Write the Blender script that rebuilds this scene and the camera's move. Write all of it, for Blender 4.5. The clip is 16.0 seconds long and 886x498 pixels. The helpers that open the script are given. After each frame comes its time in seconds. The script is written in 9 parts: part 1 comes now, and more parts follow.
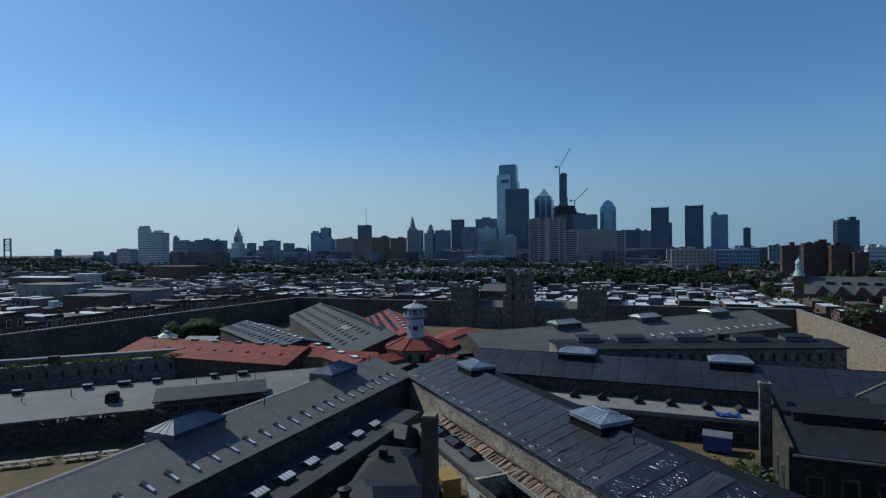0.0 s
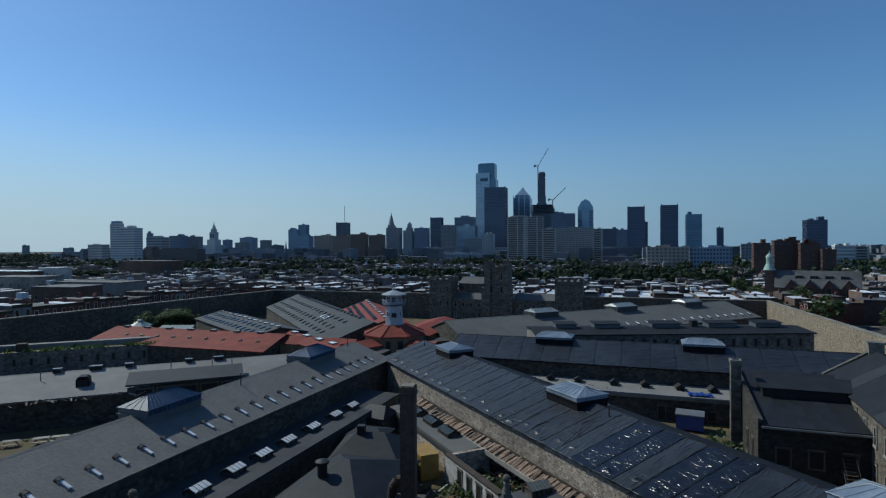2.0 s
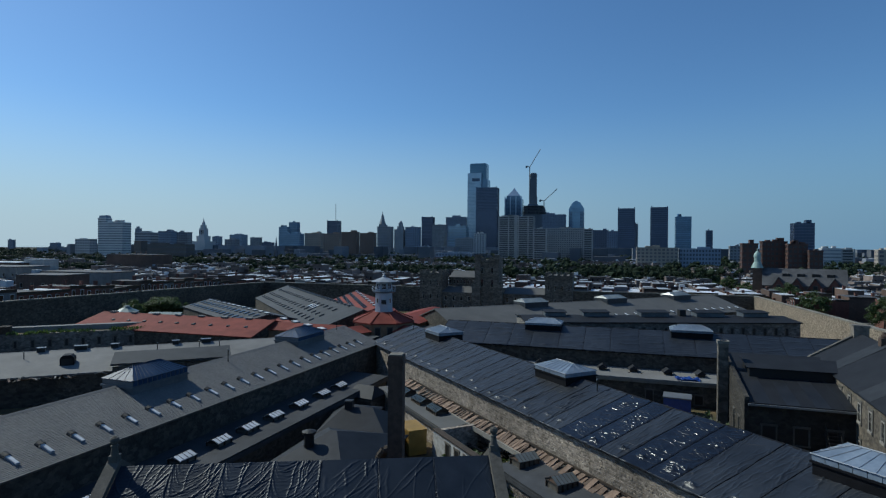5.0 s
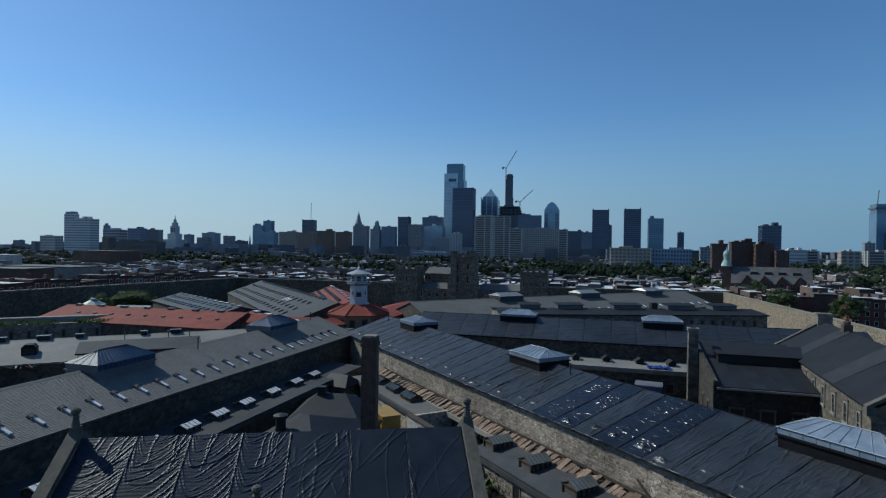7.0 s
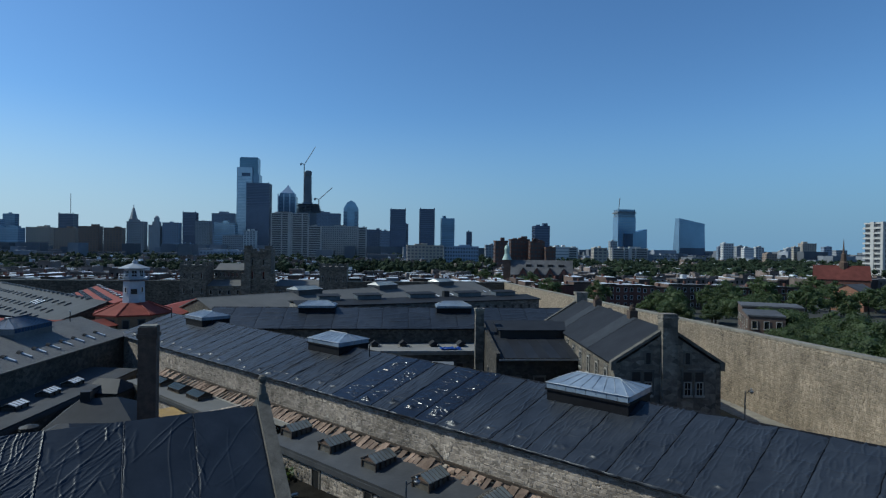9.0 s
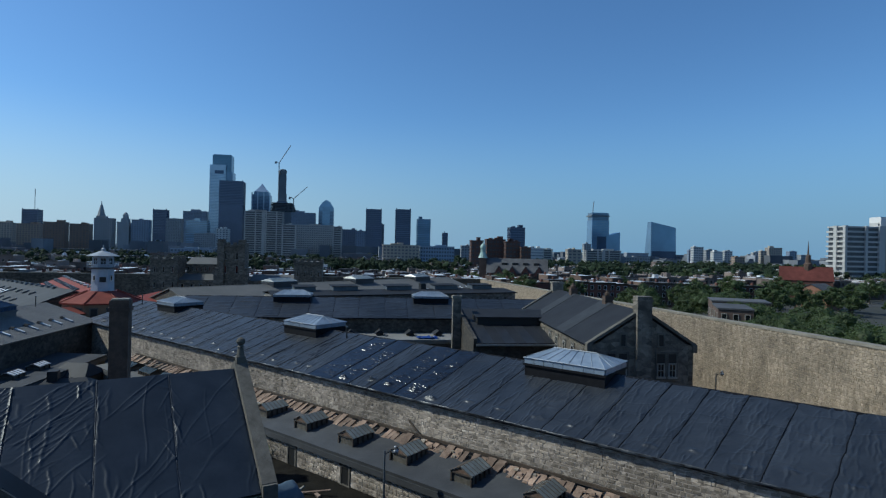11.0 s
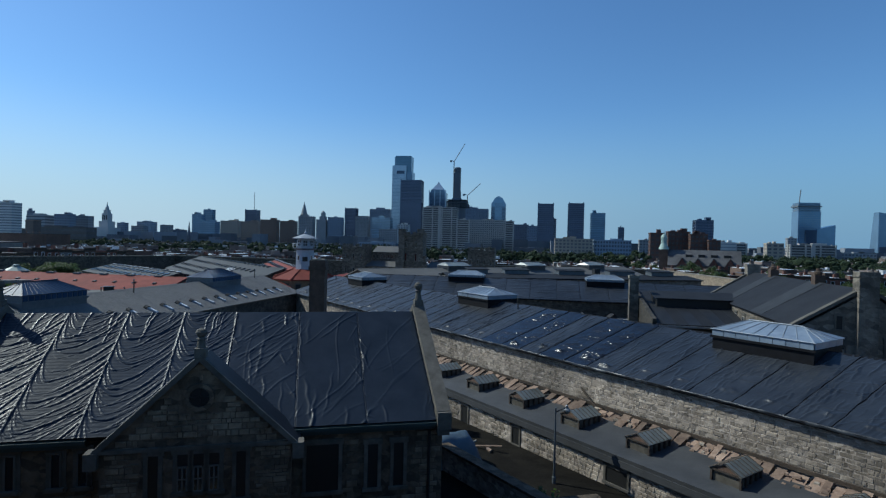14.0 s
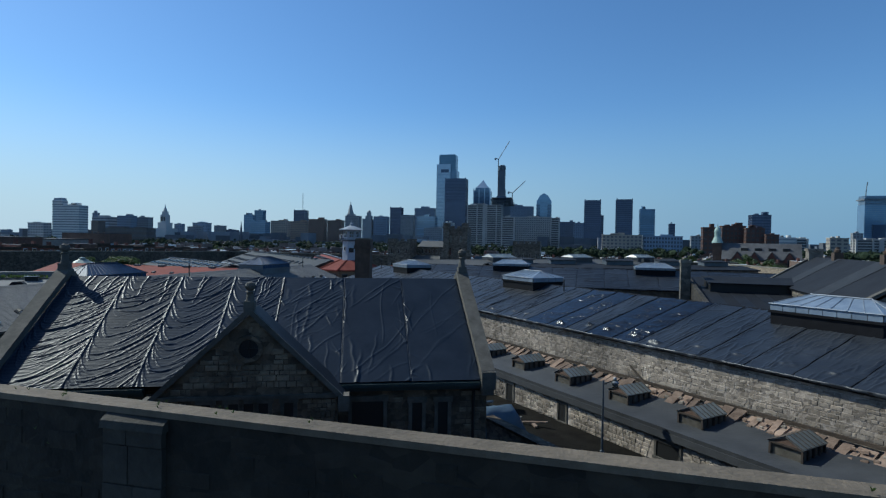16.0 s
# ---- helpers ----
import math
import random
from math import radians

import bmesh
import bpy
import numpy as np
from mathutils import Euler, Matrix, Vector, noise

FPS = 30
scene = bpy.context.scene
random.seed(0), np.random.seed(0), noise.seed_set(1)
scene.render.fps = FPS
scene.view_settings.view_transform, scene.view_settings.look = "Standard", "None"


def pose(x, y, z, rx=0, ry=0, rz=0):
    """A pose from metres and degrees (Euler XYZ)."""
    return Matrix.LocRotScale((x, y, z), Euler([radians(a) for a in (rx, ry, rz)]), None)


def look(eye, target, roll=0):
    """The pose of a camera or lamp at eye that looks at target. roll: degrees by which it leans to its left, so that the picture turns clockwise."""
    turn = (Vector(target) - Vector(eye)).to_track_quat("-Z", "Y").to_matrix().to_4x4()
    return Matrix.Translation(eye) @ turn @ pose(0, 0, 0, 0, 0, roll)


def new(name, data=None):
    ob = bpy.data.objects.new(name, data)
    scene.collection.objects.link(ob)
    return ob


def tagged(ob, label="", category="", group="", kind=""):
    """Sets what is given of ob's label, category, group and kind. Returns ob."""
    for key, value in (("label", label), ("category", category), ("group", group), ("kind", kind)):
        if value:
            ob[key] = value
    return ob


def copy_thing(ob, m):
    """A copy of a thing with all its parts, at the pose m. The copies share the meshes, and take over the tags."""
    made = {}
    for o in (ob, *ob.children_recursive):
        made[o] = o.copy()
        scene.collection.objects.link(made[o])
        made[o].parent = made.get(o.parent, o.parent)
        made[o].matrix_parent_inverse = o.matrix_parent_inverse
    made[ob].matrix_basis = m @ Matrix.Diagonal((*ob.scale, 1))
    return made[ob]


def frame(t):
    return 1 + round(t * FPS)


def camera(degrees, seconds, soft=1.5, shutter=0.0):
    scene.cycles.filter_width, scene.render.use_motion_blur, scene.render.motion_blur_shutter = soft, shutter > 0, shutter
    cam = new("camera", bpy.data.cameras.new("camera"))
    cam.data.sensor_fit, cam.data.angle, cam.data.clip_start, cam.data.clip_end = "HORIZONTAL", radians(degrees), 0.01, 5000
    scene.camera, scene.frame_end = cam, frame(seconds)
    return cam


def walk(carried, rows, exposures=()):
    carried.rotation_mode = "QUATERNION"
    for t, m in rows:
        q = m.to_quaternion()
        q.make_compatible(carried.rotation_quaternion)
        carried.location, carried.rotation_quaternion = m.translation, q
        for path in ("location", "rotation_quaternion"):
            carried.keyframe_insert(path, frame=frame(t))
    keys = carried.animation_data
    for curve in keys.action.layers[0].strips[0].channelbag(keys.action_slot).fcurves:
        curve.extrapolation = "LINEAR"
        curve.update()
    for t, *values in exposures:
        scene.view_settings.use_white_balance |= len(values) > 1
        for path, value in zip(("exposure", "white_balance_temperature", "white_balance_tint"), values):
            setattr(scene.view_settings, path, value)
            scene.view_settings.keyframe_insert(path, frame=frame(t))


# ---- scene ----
cam = camera(77.1, 16.0, 1.25)
PATH = [
    (0, (44.008, -107.049, 28.913), (43.343, -105.163, 28.906), -0.6),
    (0.5, (44.049, -107.064, 28.39), (43.423, -105.164, 28.38), -0.6),
    (1, (44.024, -107.085, 27.758), (43.428, -105.175, 27.746), -0.5),
    (1.5, (43.991, -107.194, 27.118), (43.405, -105.281, 27.107), -0.4),
    (2, (44.041, -107.267, 26.541), (43.448, -105.357, 26.529), -0.3),
    (2.5, (44.098, -107.263, 26.017), (43.495, -105.356, 26.005), -0.2),
    (3, (44.152, -107.222, 25.545), (43.631, -105.291, 25.535), -0.1),
    (3.5, (44.119, -107.17, 25.106), (43.59, -105.241, 25.096), 0.2),
    (4, (44.08, -107.158, 24.716), (43.536, -105.233, 24.705), 0.2),
    (6.5, (44.084, -106.984, 22.572), (43.509, -105.068, 22.563), 0.7),
    (7, (44.161, -106.916, 22.21), (43.681, -104.974, 22.203), 0.8),
    (7.5, (44.244, -106.849, 21.818), (44.109, -104.854, 21.818), 0.6),
    (8, (44.238, -106.845, 21.464), (44.306, -104.847, 21.464), 0.6),
    (8.5, (44.243, -106.913, 21.086), (44.384, -104.918, 21.086), 0.7),
    (9, (44.202, -106.955, 20.725), (44.431, -104.968, 20.723), 0.7),
    (9.2, (44.16, -106.932, 20.654), (44.414, -104.948, 20.652), 0.8),
    (11.3, (43.879, -106.971, 18.531), (44.195, -104.996, 18.537), 1.3),
    (11.5, (43.867, -106.982, 18.429), (44.163, -105.004, 18.431), 1.2),
    (12, (43.897, -106.91, 17.995), (44.099, -104.92, 17.991), 1.3),
    (12.5, (43.881, -106.891, 17.553), (44.018, -104.895, 17.543), 1.3),
    (13, (43.853, -106.924, 17.123), (43.886, -104.924, 17.111), 1.3),
    (13.5, (43.88, -106.927, 16.708), (43.698, -104.935, 16.689), 1.3),
    (14, (43.997, -106.898, 16.304), (43.703, -104.92, 16.281), 1.4),
    (14.5, (44.035, -106.831, 15.849), (43.662, -104.867, 15.825), 1.3),
    (15, (44.034, -106.795, 15.401), (43.617, -104.84, 15.376), 1.2),
    (15.5, (44.056, -106.786, 14.976), (43.62, -104.835, 14.949), 1.2),
    (16, (44.08, -106.768, 14.596), (43.628, -104.82, 14.566), 1.0),
]
walk(cam, [(t, look(e, g, r)) for t, e, g, r in PATH],
     [(0, -0.16, 5950, 0), (7, -0.08, 5950, 0), (9, 0.08, 5850, 0), (14, 0.14, 5850, 0), (16, 0.14, 5850, 0)])

# ---- light ----
SUN_EL, SUN_AZ = 42.5, -77.0      # degrees; azimuth from +y towards +x
sun_dir = Vector((math.sin(radians(SUN_AZ)) * math.cos(radians(SUN_EL)),
                  math.cos(radians(SUN_AZ)) * math.cos(radians(SUN_EL)), math.sin(radians(SUN_EL))))
world = bpy.data.worlds.new("day_sky")
world.use_nodes = True
scene.world = world
wn = world.node_tree.nodes
sky = wn.new("ShaderNodeTexSky")
sky.sky_type = "NISHITA"
sky.sun_disc = False
sky.sun_elevation = radians(SUN_EL)
sky.sun_rotation = radians(SUN_AZ)
sky.air_density, sky.dust_density, sky.ozone_density = 1.05, 0.4, 9.0
sky.altitude = 0
wn["Background"].inputs["Strength"].default_value = 0.106
world.node_tree.links.new(sky.outputs[0], wn["Background"].inputs["Color"])
sun_lamp = new("sun", bpy.data.lights.new("sun", "SUN"))
sun_lamp.data.energy = 3.7
sun_lamp.data.angle = radians(0.5)
sun_lamp.data.color = (1.0, 0.94, 0.83)
sun_lamp.matrix_world = look(sun_dir * 200, (0, 0, 0))


# glowing ring added far behind the city, painted as hazy lower sky: pale towards the sun, bluer away from it, thinning
# out upwards
def hazy_distance():
    radius, seg, rows, top = 4400.0, 96, 6, 1150.0
    verts = [(radius * math.cos(2 * math.pi * i / seg), radius * math.sin(2 * math.pi * i / seg), -60 + (top + 60) * j / rows) for j in range(rows + 1) for i in range(seg)]
    faces = [(j * seg + i, j * seg + (i + 1) % seg, (j + 1) * seg + (i + 1) % seg, (j + 1) * seg + i) for j in range(rows) for i in range(seg)]
    me = bpy.data.meshes.new("backdrop")
    me.from_pydata(verts, [], faces)
    m = bpy.data.materials.new("painted_haze_glow")
    m.use_nodes = True
    n, l = m.node_tree.nodes, m.node_tree.links
    n.remove(n["Principled BSDF"])
    sep = n.new("ShaderNodeSeparateXYZ")
    l.new(n.new("ShaderNodeNewGeometry").outputs["Position"], sep.inputs[0])
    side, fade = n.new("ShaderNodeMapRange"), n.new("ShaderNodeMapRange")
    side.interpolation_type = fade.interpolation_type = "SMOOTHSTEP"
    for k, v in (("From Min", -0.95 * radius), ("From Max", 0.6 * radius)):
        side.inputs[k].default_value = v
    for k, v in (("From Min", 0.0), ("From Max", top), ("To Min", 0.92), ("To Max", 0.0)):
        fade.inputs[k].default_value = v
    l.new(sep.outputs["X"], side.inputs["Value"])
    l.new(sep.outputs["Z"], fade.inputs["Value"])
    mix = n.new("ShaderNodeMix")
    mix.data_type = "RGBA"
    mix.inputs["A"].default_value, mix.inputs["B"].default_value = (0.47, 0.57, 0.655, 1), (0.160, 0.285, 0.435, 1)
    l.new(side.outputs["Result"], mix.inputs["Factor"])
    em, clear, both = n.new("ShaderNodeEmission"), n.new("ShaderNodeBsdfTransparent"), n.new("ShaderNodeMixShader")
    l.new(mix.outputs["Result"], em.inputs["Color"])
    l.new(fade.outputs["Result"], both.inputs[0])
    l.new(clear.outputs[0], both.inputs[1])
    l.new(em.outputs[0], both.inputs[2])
    l.new(both.outputs[0], n["Material Output"].inputs["Surface"])
    me.materials.append(m)
    tagged(new("backdrop", me), "glowing backdrop painted as hazy pale blue lower sky behind the city", "backdrop", kind="structure")


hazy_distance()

# ---- materials ----
def surf(name, c1, c2, scale=1.0, rough=0.8, metal=0.0, bump=0.3, fine=12.0, stain=0.25, vary=0.0, stretch=(1, 1, 1), spec=0.5, dist=0.05, island=0.0, cells=0.0):
    c1, c2 = tuple(0.74 * c for c in c1), tuple(0.74 * c for c in c2)
    m = bpy.data.materials.new(name)
    m.use_nodes = True
    n, l = m.node_tree.nodes, m.node_tree.links
    b = n["Principled BSDF"]
    geo = n.new("ShaderNodeNewGeometry")
    mp = n.new("ShaderNodeMapping")
    mp.inputs["Scale"].default_value = stretch
    l.new(geo.outputs["Position"], mp.inputs["Vector"])
    n1 = n.new("ShaderNodeTexNoise")
    n1.inputs["Scale"].default_value, n1.inputs["Detail"].default_value, n1.inputs["Roughness"].default_value = scale, 6, 0.65
    l.new(mp.outputs[0], n1.inputs["Vector"])
    ramp = n.new("ShaderNodeValToRGB")
    ramp.color_ramp.elements[0].position, ramp.color_ramp.elements[1].position = 0.32, 0.68
    ramp.color_ramp.elements[0].color, ramp.color_ramp.elements[1].color = (*c1, 1), (*c2, 1)
    l.new(n1.outputs["Fac"], ramp.inputs[0])
    n2 = n.new("ShaderNodeTexNoise")
    n2.inputs["Scale"].default_value, n2.inputs["Detail"].default_value = scale * 0.13, 4
    l.new(geo.outputs["Position"], n2.inputs["Vector"])
    mr = n.new("ShaderNodeMapRange")
    mr.inputs["From Min"].default_value, mr.inputs["From Max"].default_value = 0.3, 0.7
    mr.inputs["To Min"].default_value, mr.inputs["To Max"].default_value = 1 - stain, 1 + stain * 0.6
    l.new(n2.outputs["Fac"], mr.inputs[0])
    hsv = n.new("ShaderNodeHueSaturation")
    l.new(ramp.outputs[0], hsv.inputs["Color"])
    val = mr.outputs[0]
    if vary or island:
        src = n.new("ShaderNodeObjectInfo").outputs["Random"] if vary else geo.outputs["Random Per Island"]
        amount = vary or island
        rr = n.new("ShaderNodeMapRange")
        rr.inputs["To Min"].default_value, rr.inputs["To Max"].default_value = 1 - amount, 1 + amount
        l.new(src, rr.inputs[0])
        mul = n.new("ShaderNodeMath")
        mul.operation = "MULTIPLY"
        l.new(val, mul.inputs[0])
        l.new(rr.outputs[0], mul.inputs[1])
        val = mul.outputs[0]
    l.new(val, hsv.inputs["Value"])
    l.new(hsv.outputs[0], b.inputs["Base Color"])
    if cells:
        # uneven stones: a tone for each, with recessed joints
        vo = n.new("ShaderNodeTexVoronoi")
        vo.inputs["Scale"].default_value = cells
        vm = n.new("ShaderNodeMapping")
        vm.inputs["Scale"].default_value = (1, 1, 1.7)
        l.new(geo.outputs["Position"], vm.inputs["Vector"])
        l.new(vm.outputs[0], vo.inputs["Vector"])
        sep = n.new("ShaderNodeSeparateColor")
        l.new(vo.outputs["Color"], sep.inputs[0])
        cr = n.new("ShaderNodeMapRange")
        cr.inputs["To Min"].default_value, cr.inputs["To Max"].default_value = 0.55, 1.35
        l.new(sep.outputs[0], cr.inputs[0])
        mx = n.new("ShaderNodeMath")
        mx.operation = "MULTIPLY"
        l.new(val, mx.inputs[0])
        l.new(cr.outputs[0], mx.inputs[1])
        l.new(mx.outputs[0], hsv.inputs["Value"])
    b.inputs["Roughness"].default_value, b.inputs["Metallic"].default_value = rough, metal
    b.inputs["Specular IOR Level"].default_value = spec
    if bump:
        n3 = n.new("ShaderNodeTexNoise")
        n3.inputs["Scale"].default_value, n3.inputs["Detail"].default_value = fine, 5
        l.new(mp.outputs[0], n3.inputs["Vector"])
        bp = n.new("ShaderNodeBump")
        bp.inputs["Strength"].default_value, bp.inputs["Distance"].default_value = bump, dist
        l.new(n3.outputs["Fac"], bp.inputs["Height"])
        l.new(bp.outputs[0], b.inputs["Normal"])
    return m


M_SHEET = surf("black_plastic_sheet", (0.022, 0.026, 0.034), (0.038, 0.044, 0.055), 0.9, 0.42, 0, 0.6, 2.6, 0.35, vary=0.09, dist=0.04, spec=0.42)
M_SHINY = surf("shiny_plastic_sheet", (0.012, 0.015, 0.024), (0.020, 0.024, 0.036), 0.9, 0.24, 0, 0.6, 3.2, 0.3, dist=0.06, spec=0.32)
M_BATTEN = surf("black_batten", (0.008, 0.008, 0.010), (0.014, 0.014, 0.017), 2.0, 0.65, spec=0.15)
M_SLATE = surf("grey_shingle", (0.15, 0.145, 0.138), (0.20, 0.194, 0.185), 1.6, 0.8, 0, 0.5, 9.0, 0.12, dist=0.03)
M_PALEROOF = surf("pale_grey_membrane", (0.21, 0.205, 0.195), (0.29, 0.28, 0.265), 0.35, 0.8, 0, 0.25, 4.0, 0.2, spec=0.3)
M_GREYROOF = surf("grey_membrane", (0.125, 0.125, 0.122), (0.165, 0.162, 0.155), 0.3, 0.8, 0, 0.2, 4.0, 0.15, spec=0.3)
M_DARKROOF = surf("dark_bitumen_roof", (0.042, 0.044, 0.048), (0.076, 0.079, 0.084), 0.5, 0.7, 0, 0.4, 5.0, 0.35)
M_BLUEROOF = surf("blue_grey_metal_roof", (0.042, 0.048, 0.056), (0.068, 0.076, 0.086), 0.4, 0.75, 0, 0.2, 4.0, 0.25, spec=0.3)
M_REDROOF = surf("red_roof_paint", (0.20, 0.040, 0.028), (0.30, 0.065, 0.045), 0.5, 0.8, 0, 0.3, 5.0, 0.25, spec=0.25)
M_STONE = surf("rubble_stone", (0.29, 0.24, 0.192), (0.57, 0.485, 0.405), 0.9, 0.9, 0, 0.9, 3.0, 0.35, dist=0.1, cells=3.4)
M_BLOCK = surf("stone_block", (0.235, 0.192, 0.146), (0.54, 0.458, 0.37), 0.9, 0.9, 0, 0.9, 7.0, 0.6, vary=0.42, stretch=(1, 1, 0.5), dist=0.04)
M_BLOCKS = surf("stone_blocks_joined", (0.235, 0.192, 0.146), (0.54, 0.458, 0.37), 0.9, 0.9, 0, 0.9, 7.0, 0.6, island=0.42, stretch=(1, 1, 0.5), dist=0.04)
M_DSTONE = surf("dark_schist", (0.055, 0.048, 0.038), (0.12, 0.106, 0.083), 1.0, 0.9, 0, 0.9, 4.0, 0.35, dist=0.1, cells=1.9)
M_DBLOCK = surf("dark_schist_block", (0.095, 0.068, 0.043), (0.38, 0.295, 0.2), 1.4, 0.9, 0, 0.8, 7.0, 0.4, vary=0.4, dist=0.04)
M_WALLSTONE = surf("perimeter_wall_stone", (0.23, 0.182, 0.128), (0.38, 0.308, 0.225), 2.6, 0.92, 0, 0.9, 5.0, 0.16, dist=0.08, cells=3.0)
# perimeter wall again, its colour darkened for the runs in shade
M_DWALL = surf("shade_wall_stone", (0.078, 0.066, 0.05), (0.155, 0.135, 0.104), 1.1, 0.92, 0, 0.9, 3.5, 0.3, dist=0.1, cells=1.6)
M_COPING = surf("weathered_coping", (0.20, 0.18, 0.145), (0.32, 0.29, 0.235), 1.2, 0.9, 0, 0.5, 8.0, 0.3)
M_TRIM = surf("pale_stone_trim", (0.30, 0.28, 0.24), (0.42, 0.39, 0.34), 1.5, 0.85, 0, 0.3, 10.0, 0.25)
M_SURROUND = surf("grey_stone_surround", (0.10, 0.09, 0.075), (0.17, 0.155, 0.13), 1.5, 0.85, 0, 0.4, 10.0, 0.3)
# hall stone in mottled dark brown, its trim in dark grey
M_HALLSTONE = surf("dark_brown_stone", (0.062, 0.043, 0.026), (0.20, 0.15, 0.10), 1.1, 0.9, 0, 0.9, 4.0, 0.4, dist=0.08, cells=2.6)
M_HALLTRIM = surf("dark_grey_trim", (0.085, 0.075, 0.06), (0.17, 0.15, 0.12), 1.8, 0.9, 0, 0.5, 9.0, 0.35)
M_FARLEAF = surf("far_green_leaves", (0.020, 0.034, 0.017), (0.036, 0.056, 0.027), 0.05, 0.9, 0, 0.0, 5.0, 0.2, island=0.15, spec=0.2)
M_GATESTONE = surf("gatehouse_stone", (0.12, 0.105, 0.085), (0.24, 0.21, 0.17), 1.0, 0.9, 0, 0.9, 4.0, 0.3, dist=0.1, cells=1.4)
M_HOUSESTONE = surf("house_stone", (0.12, 0.10, 0.075), (0.25, 0.21, 0.16), 1.0, 0.9, 0, 0.9, 3.5, 0.35, dist=0.08, cells=2.4)
M_HWALL = surf("workshop_dark_stone", (0.03, 0.025, 0.019), (0.07, 0.06, 0.046), 1.0, 0.9, 0, 0.9, 4.0, 0.35, dist=0.1, cells=2.0)
M_TARGREY = surf("grey_tar_roof", (0.045, 0.047, 0.052), (0.075, 0.077, 0.082), 0.4, 0.75, 0, 0.3, 5.0, 0.3, spec=0.3)
M_WHITE = surf("white_paint", (0.66, 0.66, 0.66), (0.80, 0.80, 0.79), 1.0, 0.6, 0, 0.1, 8.0, 0.12)
M_TOWERW = surf("tower_white_paint", (0.44, 0.48, 0.55), (0.56, 0.60, 0.66), 1.0, 0.55, 0, 0.1, 8.0, 0.1)
M_DARK = surf("dark_opening", (0.006, 0.006, 0.006), (0.012, 0.012, 0.012), 1.0, 0.6, 0, 0.0)
M_GLASS = surf("dark_window_glass", (0.010, 0.013, 0.018), (0.02, 0.025, 0.03), 0.5, 0.08, 0, 0.0, spec=0.8)
M_SKYGLASS = surf("skylight_glass", (0.018, 0.048, 0.11), (0.04, 0.085, 0.17), 0.6, 0.5, 0.0, 0.1, 2.0, 0.2, spec=0.15)
M_PALEGLASS = surf("cloudy_skylight_panel", (0.16, 0.205, 0.27), (0.31, 0.37, 0.45), 0.7, 0.35, 0, 0.2, 2.5, 0.35, spec=0.5)
M_STEEL = surf("painted_steel", (0.10, 0.12, 0.14), (0.16, 0.18, 0.20), 2.0, 0.5, 0.2, 0.1)
M_BRICK = surf("chimney_brick", (0.075, 0.05, 0.036), (0.14, 0.092, 0.066), 2.2, 0.9, 0, 0.7, 10.0, 0.3, dist=0.04)
M_SHEDROOF = surf("black_felt_roof", (0.014, 0.016, 0.020), (0.030, 0.033, 0.040), 0.6, 0.6, 0, 0.3, 2.0, 0.4, dist=0.04, spec=0.3)
M_RUSTWOOD = surf("rotten_timber", (0.18, 0.115, 0.08), (0.38, 0.27, 0.20), 1.8, 0.9, 0, 0.6, 12.0, 0.35, vary=0.4)
M_GRASS = surf("dry_grass_ground", (0.055, 0.062, 0.02), (0.22, 0.14, 0.062), 0.25, 0.95, 0, 0.8, 6.0, 0.35)
M_LEAF = surf("green_leaves", (0.045, 0.075, 0.024), (0.10, 0.135, 0.045), 0.25, 0.65, 0, 0.0, 5.0, 0.3, island=0.35)
M_TRUNK = surf("bark", (0.05, 0.04, 0.03), (0.10, 0.08, 0.06), 3.0, 0.9)
M_ASPHALT = surf("asphalt", (0.040, 0.040, 0.042), (0.065, 0.065, 0.065), 0.8, 0.9, 0, 0.4, 14.0, 0.25)
M_CITY = surf("city_ground", (0.030, 0.034, 0.026), (0.060, 0.062, 0.052), 0.02, 0.95, 0, 0.0, stain=0.3)
M_BLUE = surf("blue_tarp", (0.015, 0.06, 0.30), (0.03, 0.10, 0.42), 1.2, 0.4, 0, 0.4, 3.0, 0.2)
M_YELLOW = surf("yellow_paint", (0.42, 0.25, 0.05), (0.55, 0.34, 0.08), 1.2, 0.55, 0, 0.2, 5.0, 0.25)
M_ORANGE = surf("orange_timber", (0.36, 0.15, 0.04), (0.48, 0.22, 0.07), 2.0, 0.7, 0, 0.3)
M_METALGREY = surf("galvanised_metal", (0.30, 0.31, 0.32), (0.42, 0.43, 0.44), 2.0, 0.45, 0.6, 0.1)

lt = M_LEAF.node_tree
mixn, trl = lt.nodes.new("ShaderNodeMixShader"), lt.nodes.new("ShaderNodeBsdfTranslucent")
trl.inputs["Color"].default_value = (0.075, 0.12, 0.028, 1)
mixn.inputs[0].default_value = 0.35
lt.links.new(lt.nodes["Principled BSDF"].outputs[0], mixn.inputs[1])
lt.links.new(trl.outputs[0], mixn.inputs[2])
lt.links.new(mixn.outputs[0], lt.nodes["Material Output"].inputs["Surface"])


# ---- building helpers ----
def part(name, bm, material, parent=None, label="", smooth=False, kind=""):
    me = bpy.data.meshes.new(name)
    bmesh.ops.recalc_face_normals(bm, faces=bm.faces) if len(bm.faces) < 4000 else None
    bm.to_mesh(me)
    bm.free()
    me.materials.append(material)
    if smooth:
        me.polygons.foreach_set("use_smooth", [True] * len(me.polygons))
    ob = new(name, me)
    if parent:
        ob.parent = parent
    return tagged(ob, label=label, kind=kind)


